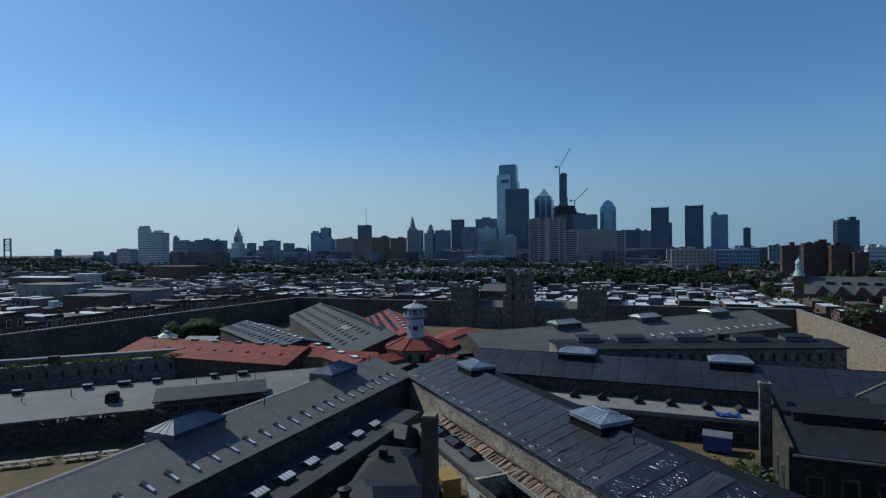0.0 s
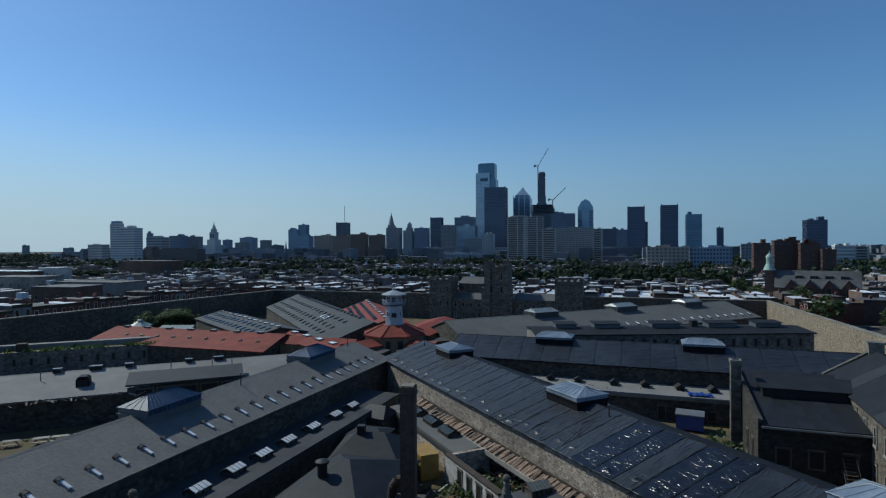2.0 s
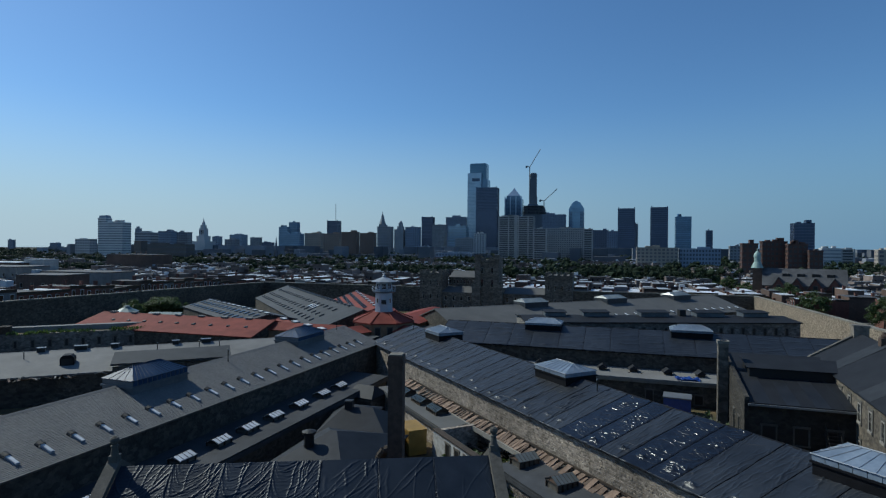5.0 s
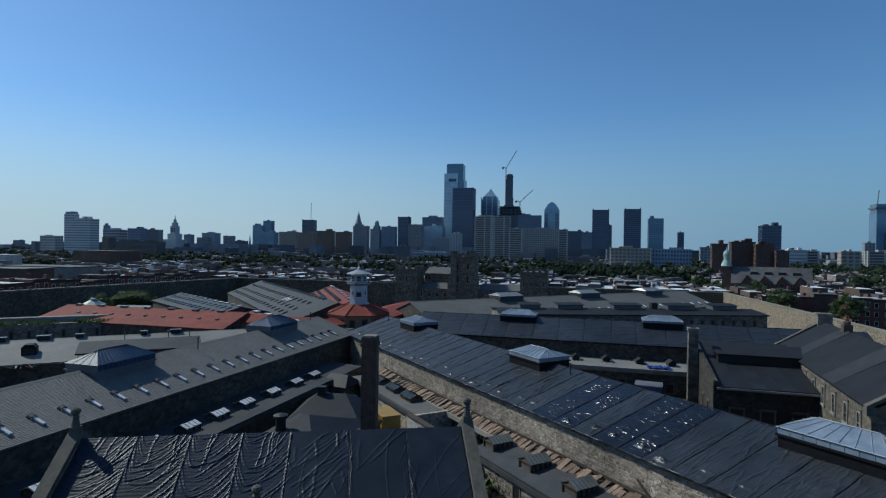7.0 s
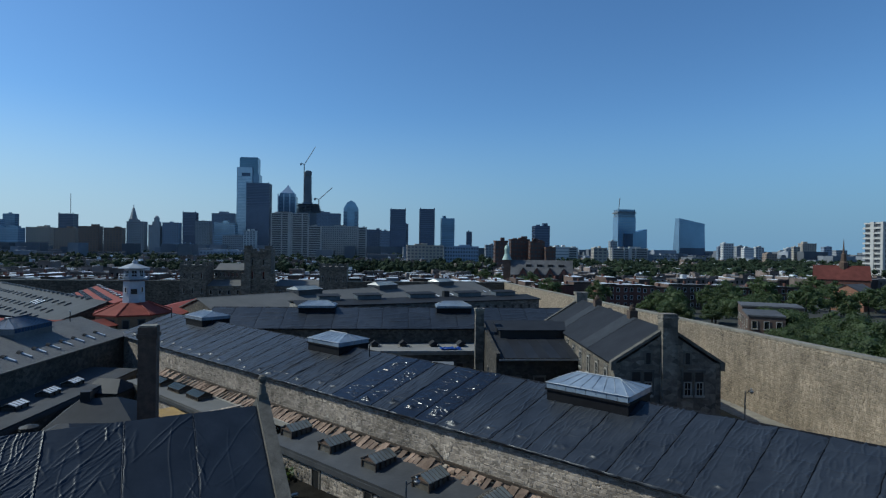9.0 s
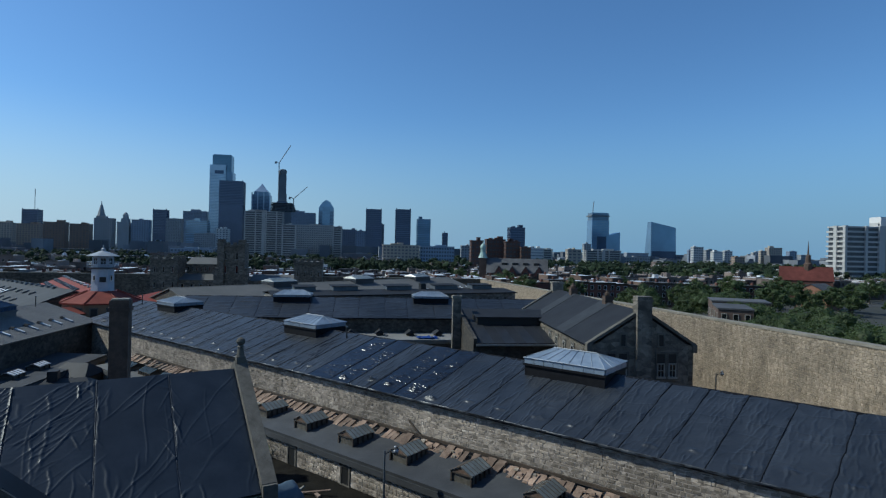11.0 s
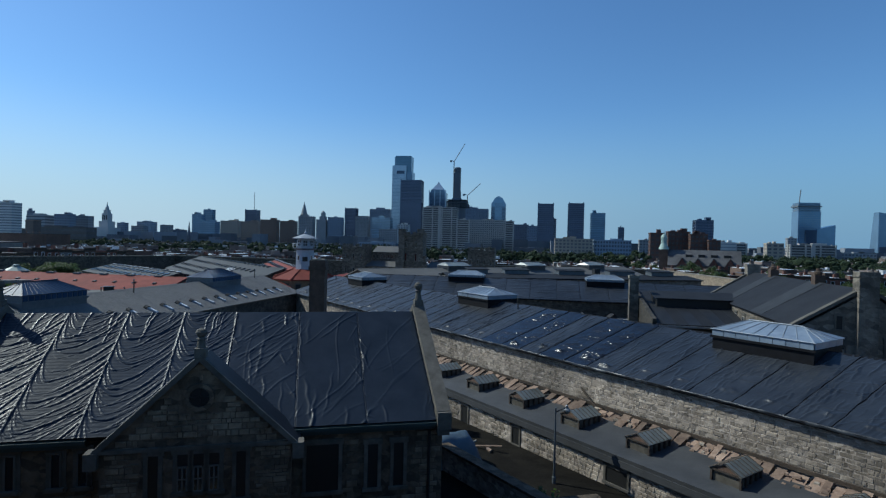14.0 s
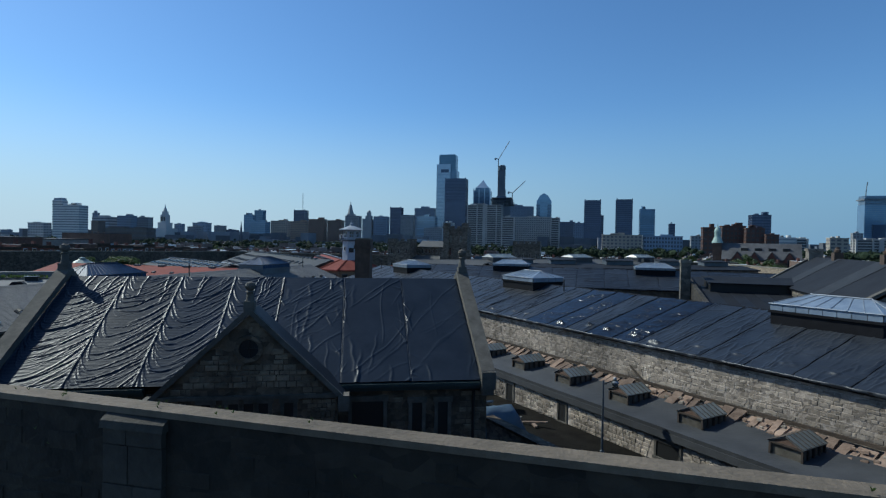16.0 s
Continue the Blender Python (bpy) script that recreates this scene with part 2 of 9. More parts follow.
def raw_part(name, verts, faces, material, parent=None, label="", kind="", smooth=False):
    me = bpy.data.meshes.new(name)
    me.from_pydata(verts, [], faces)
    me.materials.append(material)
    if smooth:
        me.polygons.foreach_set("use_smooth", [True] * len(me.polygons))
    ob = new(name, me)
    if parent:
        ob.parent = parent
    return tagged(ob, label=label, kind=kind)


def root(name, x, y, z, rz, label, category, group="", kind=""):
    ob = new(name)
    ob.empty_display_size = 0.5
    ob.matrix_basis = pose(x, y, z, 0, 0, rz)
    return tagged(ob, label=label, category=category, group=group, kind=kind)


BOXF = ((0, 3, 2, 1), (4, 5, 6, 7), (0, 1, 5, 4), (1, 2, 6, 5), (2, 3, 7, 6), (3, 0, 4, 7))


def hexa(bm, pts):
    v = [bm.verts.new(p) for p in pts]
    for f in BOXF:
        bm.faces.new([v[i] for i in f])


def bx(bm, x0, x1, y0, y1, z0, z1):
    hexa(bm, [(x0, y0, z0), (x1, y0, z0), (x1, y1, z0), (x0, y1, z0), (x0, y0, z1), (x1, y0, z1), (x1, y1, z1), (x0, y1, z1)])


class Boxes:
    """Boxes gathered into one mesh."""
    def __init__(self):
        self.v, self.f = [], []

    def add(self, x0, x1, y0, y1, z0, z1):
        b = len(self.v)
        self.v += [(x0, y0, z0), (x1, y0, z0), (x1, y1, z0), (x0, y1, z0), (x0, y0, z1), (x1, y0, z1), (x1, y1, z1), (x0, y1, z1)]
        self.f += [tuple(b + i for i in q) for q in BOXF]


def box(x0, x1, y0, y1, z0, z1):
    bm = bmesh.new()
    bx(bm, x0, x1, y0, y1, z0, z1)
    return bm


def prism(bm, poly, x0, x1):
    """A polygon of (y, z) drawn out along x."""
    a = [bm.verts.new((x0, y, z)) for y, z in poly]
    b = [bm.verts.new((x1, y, z)) for y, z in poly]
    n = len(poly)
    bm.faces.new(a[::-1])
    bm.faces.new(b)
    for i in range(n):
        bm.faces.new((a[i], a[(i + 1) % n], b[(i + 1) % n], b[i]))


def slab(bm, a, b, c, d, th):
    """A quad a, b, c, d (counter-clockwise from above) with thickness below it."""
    a, b, c, d = map(Vector, (a, b, c, d))
    n = (b - a).cross(d - a).normalized() * -th
    hexa(bm, [a + n, b + n, c + n, d + n, a, b, c, d])


def lathe(bm, prof, x=0, y=0, seg=16):
    rings = []
    for r, z in prof:
        rings.append([bm.verts.new((x + r * math.cos(2 * math.pi * i / seg), y + r * math.sin(2 * math.pi * i / seg), z)) for i in range(seg)])
    for p, q in zip(rings, rings[1:]):
        for i in range(seg):
            bm.faces.new((p[i], p[(i + 1) % seg], q[(i + 1) % seg], q[i]))
    bm.faces.new(rings[0][::-1])
    bm.faces.new(rings[-1])


def tube(bm, a, b, r, seg=6):
    a, b = Vector(a), Vector(b)
    q = (b - a).to_track_quat("Z", "Y")
    ra = [bm.verts.new(a + q @ Vector((r * math.cos(2 * math.pi * i / seg), r * math.sin(2 * math.pi * i / seg), 0))) for i in range(seg)]
    rb = [bm.verts.new(b + q @ Vector((r * math.cos(2 * math.pi * i / seg), r * math.sin(2 * math.pi * i / seg), 0))) for i in range(seg)]
    for i in range(seg):
        bm.faces.new((ra[i], ra[(i + 1) % seg], rb[(i + 1) % seg], rb[i]))
    bm.faces.new(ra[::-1])
    bm.faces.new(rb)


def ground_z(y):
    return 0.97 - 0.01553 * max(-140.0, min(160.0, y))


WALL_TOP = 9.4       # height of the perimeter wall over the ground

# ---- ground and perimeter wall ----
def build_ground():
    xs = [-4600, -1500, -500, -200, -90, 0, 90, 200, 500, 1500, 4600]
    ys = [-4600, -1500, -400, -140, -100, 0, 100, 160, 400, 1500, 4700]
    verts = [(x, y, ground_z(y)) for y in ys for x in xs]
    w = len(xs)
    faces = [(j * w + i, j * w + i + 1, (j + 1) * w + i + 1, (j + 1) * w + i) for j in range(len(ys) - 1) for i in range(w - 1)]
    ob = raw_part("ground", verts, faces, M_CITY)
    tagged(ob, "grey-green city ground stretching to the horizon", "ground", kind="structure")
    ys = [-98, -60, -20, 20, 60, 88]
    verts = [(x, y, ground_z(y) + 0.05) for y in ys for x in (-89, 0, 89)]
    faces = [(j * 3 + i, j * 3 + i + 1, (j + 1) * 3 + i + 1, (j + 1) * 3 + i) for j in range(5) for i in range(2)]
    ob = raw_part("yard", verts, faces, M_GRASS)
    tagged(ob, "dry patchy grass and dirt prison yard", "yard", kind="structure")


build_ground()


# near wall: shade put into the stone colour, sun warmth into the coping's
M_NEARWALL = surf("near_wall_shade_stone", (0.02, 0.016, 0.011), (0.055, 0.044, 0.031), 1.1, 0.9, 0, 0.9, 4.0, 0.4, dist=0.08, cells=2.6)
M_TANCOPING = surf("sun_warm_tan_coping", (0.13, 0.102, 0.072), (0.22, 0.172, 0.122), 2.2, 0.92, 0, 0.6, 12.0, 0.3)


def wall_run(name, a, b, label, stone, thick=0.8, over=0.2):
    """A wall from a to b (inner face, in plan), thickened to its outer side, with a coping."""
    a, b = Vector(a), Vector(b)
    d = (b - a).normalized()
    out = Vector((d.y, -d.x))
    r = root(name, a.x, a.y, 0, 0, label, "wall", kind="structure")
    L = (b - a).length
    n = max(1, int(L / 12))

    def seg(bm, o0, o1, za, zb):
        for i in range(n):
            p, q = a + d * L * i / n - a, a + d * L * (i + 1) / n - a
            g0, g1 = ground_z(p.y + a.y), ground_z(q.y + a.y)
            e0, e1 = out * o0, out * o1
            hexa(bm, [(*(p + e1), g0 + za), (*(q + e1), g1 + za), (*(q + e0), g1 + za), (*(p + e0), g0 + za),
                      (*(p + e1), g0 + zb), (*(q + e1), g1 + zb), (*(q + e0), g1 + zb), (*(p + e0), g0 + zb)])
    bm = bmesh.new()
    cap = 0.1 if stone is M_NEARWALL else 0.26
    seg(bm, 0, thick, -1.0, WALL_TOP - cap)
    part("wall_body", bm, stone, r)
    bm = bmesh.new()
    seg(bm, -over, thick + (0.04 if cap < 0.2 else 0.08), WALL_TOP - cap, WALL_TOP)
    part("coping", bm, M_COPING if stone is not M_NEARWALL else M_TANCOPING, r, "weathered stone coping")
    return r


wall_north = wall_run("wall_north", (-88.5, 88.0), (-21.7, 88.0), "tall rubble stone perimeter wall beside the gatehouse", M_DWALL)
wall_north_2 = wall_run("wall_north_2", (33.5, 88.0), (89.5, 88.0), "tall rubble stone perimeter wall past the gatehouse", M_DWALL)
wall_east = wall_run("wall_east", (89.5, 88.0), (89.5, -101.3), "sunlit tan rubble stone perimeter wall with coping", M_WALLSTONE)
wall_south = wall_run("wall_south", (-88.5, -93.55), (89.5, -101.38), "weathered stone perimeter wall darkened for shade, with a sun-warmed tan coping", M_NEARWALL, 0.34, 0.02)
wall_west = wall_run("wall_west", (-88.5, -99.25), (-88.5, 88.0), "stone perimeter wall coloured dark for shade, beside row houses", M_DWALL)


# ---- cell blocks ----
def cellblock(label, ang, s0, s1, wr, hw, ze, zr, roof, walls, over=0.25, hwl=None, zel=None):
    """A long gabled block. Local x runs along the block, y to its left; wr is the ridge's offset to the left of the hub."""
    d = Vector((math.cos(radians(ang)), math.sin(radians(ang))))
    nl = Vector((-d.y, d.x))
    o = d * s0 + nl * wr
    mid = d * (s0 + s1) / 2
    zg = ground_z(mid.y) - 0.6
    r = root("cell_block", o.x, o.y, zg, ang, label, "cell block", "cell blocks round the hub")
    L, e, t = s1 - s0, ze - zg, zr - zg
    hl = hwl or hw
    el = (zel - zg) if zel else e
    for side, h, ee in ((1, hl, el), (-1, hw, e)):
        bm = bmesh.new()
        y0, y1 = sorted((side * h, side * (h - 0.6)))
        bx(bm, 0, L, y0, y1, 0, ee - 0.12)
        part("side_wall", bm, walls, r)
    for x0 in (0.0, L - 0.6):
        bm = bmesh.new()
        prism(bm, [(-hw + 0.6, 0), (hl - 0.6, 0), (hl - 0.6, el - 0.15), (0, t - 0.35), (-hw + 0.6, e - 0.15)], x0, x0 + 0.6)
        part("gable_wall", bm, walls, r)
    for side, h, ee in ((1, hl, el), (-1, hw, e)):
        k = (t - ee) / h
        bm = bmesh.new()
        yo, zo = side * (h + over), ee - k * over
        if side > 0:
            slab(bm, (-over, 0, t), (L + over, 0, t), (L + over, yo, zo), (-over, yo, zo), 0.22)
        else:
            slab(bm, (-over, yo, zo), (L + over, yo, zo), (L + over, 0, t), (-over, 0, t), 0.22)
        part("roof_slope", bm, roof, r)
    bm = bmesh.new()
    prism(bm, [(-0.25, t - 0.05), (0.25, t - 0.05), (0.0, t + 0.07)], -over, L + over)
    part("ridge_cap", bm, roof, r)
    r["L"], r["e"], r["t"], r["hw"] = L, e, t, hw
    return r


M_BLUEBAR = surf("blue_grey_glazing_bar", (0.022, 0.034, 0.055), (0.04, 0.056, 0.085), 2.0, 0.6, 0, 0.1)
M_BARGREY = surf("dull_white_glazing_bar", (0.30, 0.33, 0.37), (0.42, 0.45, 0.49), 2.0, 0.6, 0, 0.1)


def skylight(label, x, y, z, rz, L, W, curb, rise, glass, curbmat, bars=6, ridge=0.45, side=False, band=0.0):
    """A hipped glass lantern on a curb."""
    r = root("roof_skylight", x, y, z, rz, label, "skylight", "roof skylights")
    a, b = L / 2, W / 2
    bm = bmesh.new()
    bx(bm, -a, a, -b, b, -1.3, curb * 0.5)
    bx(bm, -a - 0.12, a + 0.12, -b - 0.12, b + 0.12, curb * 0.5, curb * 0.62)
    bx(bm, -a, a, -b, b, curb * 0.62, curb)
    part("curb", bm, curbmat, r)
    if side:
        n = int(L / 0.55)
        for s in (-1, 1):
            for i in range(n):
                xx = -a + L * (i + 0.5) / n
                part("side_pane", box(xx - 0.21, xx + 0.21, s * (b + 0.02) - 0.03, s * (b + 0.02) + 0.03, curb * 0.66, curb * 0.95), M_SKYGLASS, r)
    if band:
        for s in (-1, 1):
            n = max(3, int(L / 0.75))
            for i in range(n):
                xx = -a + L * (i + 0.5) / n
                part("upright_pane", box(xx - L / n / 2 + 0.02, xx + L / n / 2 - 0.02, s * (b + 0.02) - 0.03, s * (b + 0.02) + 0.03, curb - band, curb - 0.02), glass, r)
            for i in range(4):
                yy = -b + W * (i + 0.5) / 4
                part("upright_pane", box(s * (a + 0.02) - 0.03, s * (a + 0.02) + 0.03, yy - W / 8 + 0.02, yy + W / 8 - 0.02, curb - band, curb - 0.02), glass, r)
    e = a * ridge + 0.01
    z0, z1 = curb, curb + rise
    A, B, C, D = (-a - .1, -b - .1, z0), (a + .1, -b - .1, z0), (a + .1, b + .1, z0), (-a - .1, b + .1, z0)
    R0, R1 = (-e, 0, z1), (e, 0, z1)
    for f in ((A, B, R1, R0), (C, D, R0, R1), (B, C, R1), (D, A, R0)):
        bm = bmesh.new()
        vs = [bm.verts.new(p) for p in f]
        fc = bm.faces.new(vs)
        g = bmesh.ops.extrude_face_region(bm, geom=[fc])
        bmesh.ops.translate(bm, verts=[v for v in g["geom"] if isinstance(v, bmesh.types.BMVert)], vec=(0, 0, -0.05))
        part("glass_pane", bm, glass, r)
    bm = bmesh.new()
    for i in range(bars + 1):
        f = i / bars
        for s in (-1, 1):
            tube(bm, (-a + 2 * a * f, s * (b + .1), z0 + 0.02), (-e + 2 * e * f, 0, z1 + 0.02), 0.022, 4)
    for s in (-1, 1):
        tube(bm, (-a - .1, s * (b + .1), z0), (a + .1, s * (b + .1), z0), 0.035, 4)
        tube(bm, (s * a, -b - .1, z0), (s * a, b + .1, z0), 0.05, 4)
        for q in (-0.5, 0.0, 0.5):
            tube(bm, (s * (a + .1), q * b, z0 + 0.02), (s * e, 0, z1 + 0.02), 0.022, 4)
    tube(bm, (-e, 0, z1 + 0.03), (e, 0, z1 + 0.03), 0.05, 4)
    part("glazing_frame", bm, M_BLUEBAR if glass is M_SKYGLASS else M_BARGREY, r)
    return r


def at_block(ang, s, w):
    """A place in plan s along a block's axis and w to its left."""
    a = radians(ang)
    return s * math.cos(a) - w * math.sin(a), s * math.sin(a) + w * math.cos(a)


M_DARKCURB = surf("blue_black_curb", (0.03, 0.036, 0.045), (0.05, 0.058, 0.07), 0.8, 0.6, 0, 0.2, 4.0, 0.2)
M_DGLASS = surf("dusty_green_glass", (0.13, 0.16, 0.165), (0.22, 0.25, 0.25), 0.7, 0.35, 0, 0.2, 2.5, 0.3, spec=0.5)
ANG_A, ANG_B, ANG_C, ANG_D, ANG_R = -46.8, -93.1, -140.0, 43.0, -2.0
block_a = cellblock("stone cell block roofed in black plastic sheeting", ANG_A, 20.8, 114.0, -2.3, 7.2, 7.75, 10.2, M_BATTEN, M_STONE)
block_b = cellblock("stone cell block with a grey shingle roof", ANG_B, 21.3, 93.0, 2.6, 6.5, 7.8, 10.2, M_SLATE, M_DSTONE)
block_r = cellblock("stone cell block under dark plastic roof sheeting", ANG_R, 17.0, 86.0, -8.0, 6.5, 7.7, 10.3, M_BATTEN, M_DSTONE)
block_d = cellblock("long cell block with a broad pale grey roof", ANG_D, 12.0, 101.0, 0.2, 11.0, 7.0, 10.3, M_GREYROOF, M_DSTONE)
block_c = cellblock("long low cell block with a pale grey roof", ANG_C, 15.0, 92.0, 10.8, 9.0, 6.0, 7.8, M_PALEROOF, M_DSTONE)
block_e = cellblock("cell block with a blue-grey metal roof", 133.5, 7.0, 86.0, 2.0, 10.5, 6.2, 10.0, M_BLUEROOF, M_DSTONE)
block_e2 = cellblock("low cell block roof set with rows of skylights", 146.5, 22.0, 63.0, 15.4, 6.5, 7.2, 8.7, M_BLUEROOF, M_DSTONE)
block_red = cellblock("cell block with a red painted roof", 180.0, 22.0, 67.0, 6.0, 8.0, 6.0, 8.2, M_REDROOF, M_DSTONE)
block_red2 = cellblock("cell block with a red roof and skylight rows", 121.0, 10.0, 56.0, 0.0, 7.0, 7.5, 10.0, M_REDROOF, M_DSTONE)

for s, L in ((32.0, 4.8), (60.8, 5.2), (90.6, 6.2)):
    x, y = at_block(ANG_A, s, -2.3)
    skylight("cloudy hipped skylight on a curb wrapped in black plastic", x, y, 9.75, ANG_A, L, 4.0, 1.15, 0.62, M_PALEGLASS, M_BATTEN, 7, 0.55, band=0.42)
for s in (34.0, 61.2):
    x, y = at_block(ANG_B, s, 2.6)
    skylight("hipped steel and glass skylight on the grey roof", x, y, 9.3, ANG_B, 6.8, 3.9, 1.5, 1.0, M_SKYGLASS, M_STEEL, 14, 0.5, True)
for s in (34.2, 57.6):
    x, y = at_block(ANG_R, s, -8.0)
    skylight("cloudy hipped skylight on a dark wrapped curb", x, y, 9.8, ANG_R, 6.0, 4.0, 1.0, 0.7, M_PALEGLASS, M_BATTEN, 6, 0.55, band=0.35)
for s in (37.3, 62.2, 86.0):
    x, y = at_block(ANG_D, s, 0.2)
    skylight("gabled glass skylight on the pale grey roof", x, y, 9.9, ANG_D, 6.6, 4.6, 1.0, 0.75, M_DGLASS, M_DARKCURB, 8, 0.88)



# ---- rotunda with its guard tower ----
def win(parent, x, y, z, w, h, nx, ny, frame_mat, glass=None, depth=0.12, bars=1, sill=True):
    """A window lying on a wall whose outward normal is (nx, ny); x, y, z is the middle of its foot."""
    ux, uy = -ny, nx

    def bar(bm, a0, a1, z0, z1, d0, d1):
        pts = []
        for zz in (z0, z1):
            for a, d in ((a0, d0), (a1, d0), (a1, d1), (a0, d1)):
                pts.append((x + ux * a + nx * d, y + uy * a + ny * d, z + zz))
        hexa(bm, pts)
    bm = bmesh.new()
    t = min(0.12, w * 0.14)
    bar(bm, -w / 2, -w / 2 + t, 0, h, 0, depth)
    bar(bm, w / 2 - t, w / 2, 0, h, 0, depth)
    bar(bm, -w / 2, w / 2, h - t, h, 0, depth)
    bar(bm, -w / 2 - (0.1 if sill else 0), w / 2 + (0.1 if sill else 0), -0.08, t, 0, depth + (0.08 if sill else 0))
    for i in range(bars):
        a = -w / 2 + w * (i + 1) / (bars + 1)
        bar(bm, a - 0.03, a + 0.03, t, h - t, 0.0, depth * 0.7)
    if bars:
        bar(bm, -w / 2 + t, w / 2 - t, h * 0.5 - 0.03, h * 0.5 + 0.03, 0.0, depth * 0.7)
    f = part("window", bm, frame_mat, parent)
    bm = bmesh.new()
    bar(bm, -w / 2 + t * 0.6, w / 2 - t * 0.6, t * 0.6, h - t * 0.6, 0.01, 0.04)
    part("pane", bm, glass or M_GLASS, f)
    return f


def hole(parent, x, y, z, w, h, nx, ny, name="opening"):
    """A dark recess, framed by a stone surround, in a wall whose outward normal is (nx, ny)."""
    ux, uy = -ny, nx
    bm = bmesh.new()

    def bar(a0, a1, z0, z1, d0, d1):
        pts = []
        for zz in (z0, z1):
            for a, d in ((a0, d0), (a1, d0), (a1, d1), (a0, d1)):
                pts.append((x + ux * a + nx * d, y + uy * a + ny * d, z + zz))
        hexa(bm, pts)
    bar(-w / 2, w / 2, 0, h, -0.3, 0.012)
    o = part(name, bm, M_DARK, parent)
    bm = bmesh.new()
    bar(-w / 2 - 0.15, -w / 2, 0, h, -0.1, 0.06)
    bar(w / 2, w / 2 + 0.15, 0, h, -0.1, 0.06)
    bar(-w / 2 - 0.2, w / 2 + 0.2, h, h + 0.22, -0.1, 0.08)
    bar(-w / 2 - 0.2, w / 2 + 0.2, -0.14, 0, -0.1, 0.12)
    part("surround", bm, M_HALLTRIM if "hall" in parent.name else M_SURROUND, o)
    return o


def rotunda():
    g = ground_z(0) - 0.4
    r = root("rotunda", 0, 0, g, 0, "red-roofed stone rotunda at the hub", "rotunda")
    bm = bmesh.new()
    lathe(bm, [(6.3, 0), (6.3, 8.4 - g)], seg=8)
    part("wall", bm, M_HUBWALL, r)
    bm = bmesh.new()
    lathe(bm, [(6.7, 8.3 - g), (6.7, 8.55 - g), (2.4, 10.3 - g)], seg=8)
    part("roof", bm, M_REDROOF, r)
    bm = bmesh.new()
    for i in range(8):
        a = math.pi / 8 + i * math.pi / 4
        tube(bm, (6.7 * math.cos(a - math.pi / 8), 6.7 * math.sin(a - math.pi / 8), 8.6 - g), (2.4 * math.cos(a - math.pi / 8), 2.4 * math.sin(a - math.pi / 8), 10.35 - g), 0.12, 5)
    part("hip_ribs", bm, M_REDROOF, r, kind="stuff")
    for i in range(8):
        a = i * math.pi / 4 + math.pi / 8
        n = (math.cos(a), math.sin(a))
        ap = 6.3 * math.cos(math.pi / 8)
        for k in (-1.2, 1.2):
            hole(r, n[0] * ap - n[1] * k, n[1] * ap + n[0] * k, 5.4 - g, 0.9, 2.2, *n, name="arched_opening")
    t = root("guard_tower", 0, 0, 9.9, 0, "white octagonal guard tower with a pitched cap", "guard tower")
    bm = bmesh.new()
    lathe(bm, [(2.25, 0), (2.2, 0.3), (1.95, 0.4), (1.85, 4.3)], seg=8)
    part("shaft", bm, M_TOWERW, t)
    bm = bmesh.new()
    lathe(bm, [(2.0, 4.25), (2.55, 4.45), (2.55, 4.6), (1.7, 4.6)], seg=8)
    part("gallery", bm, M_STEEL, t, "dark steel gallery")
    bm = bmesh.new()
    lathe(bm, [(1.65, 4.6), (1.65, 6.5)], seg=8)
    part("lookout_room", bm, M_TOWERW, t)
    for i in range(8):
        a = i * math.pi / 4 + math.pi / 8
        n = (math.cos(a), math.sin(a))
        win(t, n[0] * 1.53, n[1] * 1.53, 5.0, 1.0, 1.25, n[0], n[1], M_TOWERW, bars=1)
        if i % 2 == 1:
            win(t, n[0] * 1.76, n[1] * 1.76, 2.2, 0.5, 1.0, n[0], n[1], M_WHITE, bars=0)
    for i in range(16):
        a, b = i * math.pi / 8, (i + 1) * math.pi / 8
        bm = bmesh.new()
        tube(bm, (2.45 * math.cos(a), 2.45 * math.sin(a), 4.6), (2.45 * math.cos(a), 2.45 * math.sin(a), 5.5), 0.03, 4)
        part("railing_post", bm, M_TOWERW, t)
        for z in (5.05, 5.5):
            bm = bmesh.new()
            tube(bm, (2.45 * math.cos(a), 2.45 * math.sin(a), z), (2.45 * math.cos(b), 2.45 * math.sin(b), z), 0.03, 4)
            part("railing_bar", bm, M_TOWERW, t)
    bm = bmesh.new()
    lathe(bm, [(1.6, 6.45), (2.75, 6.5), (2.75, 6.6), (0.4, 7.45), (0.4, 7.75), (0.12, 8.0), (0.05, 8.5)], seg=8)
    part("cap", bm, M_BARGREY, t, "pale grey pitched cap")
    bm = bmesh.new()
    bx(bm, -0.5, 0.5, -0.1, 0.1, 0, 0.9)
    lathe(bm, [(0.42, 0.15), (0.42, 0.2)], 0, 0, 12)
    bmesh.ops.transform(bm, matrix=Matrix.Translation((0.72, -1.75, 2.0)), verts=bm.verts)
    part("floodlight", bm, M_DARK, t)


M_HUBWALL = surf("ochre_plaster_and_stone", (0.26, 0.17, 0.10), (0.36, 0.25, 0.16), 0.6, 0.9, 0, 0.5, 6.0, 0.35)
rotunda()


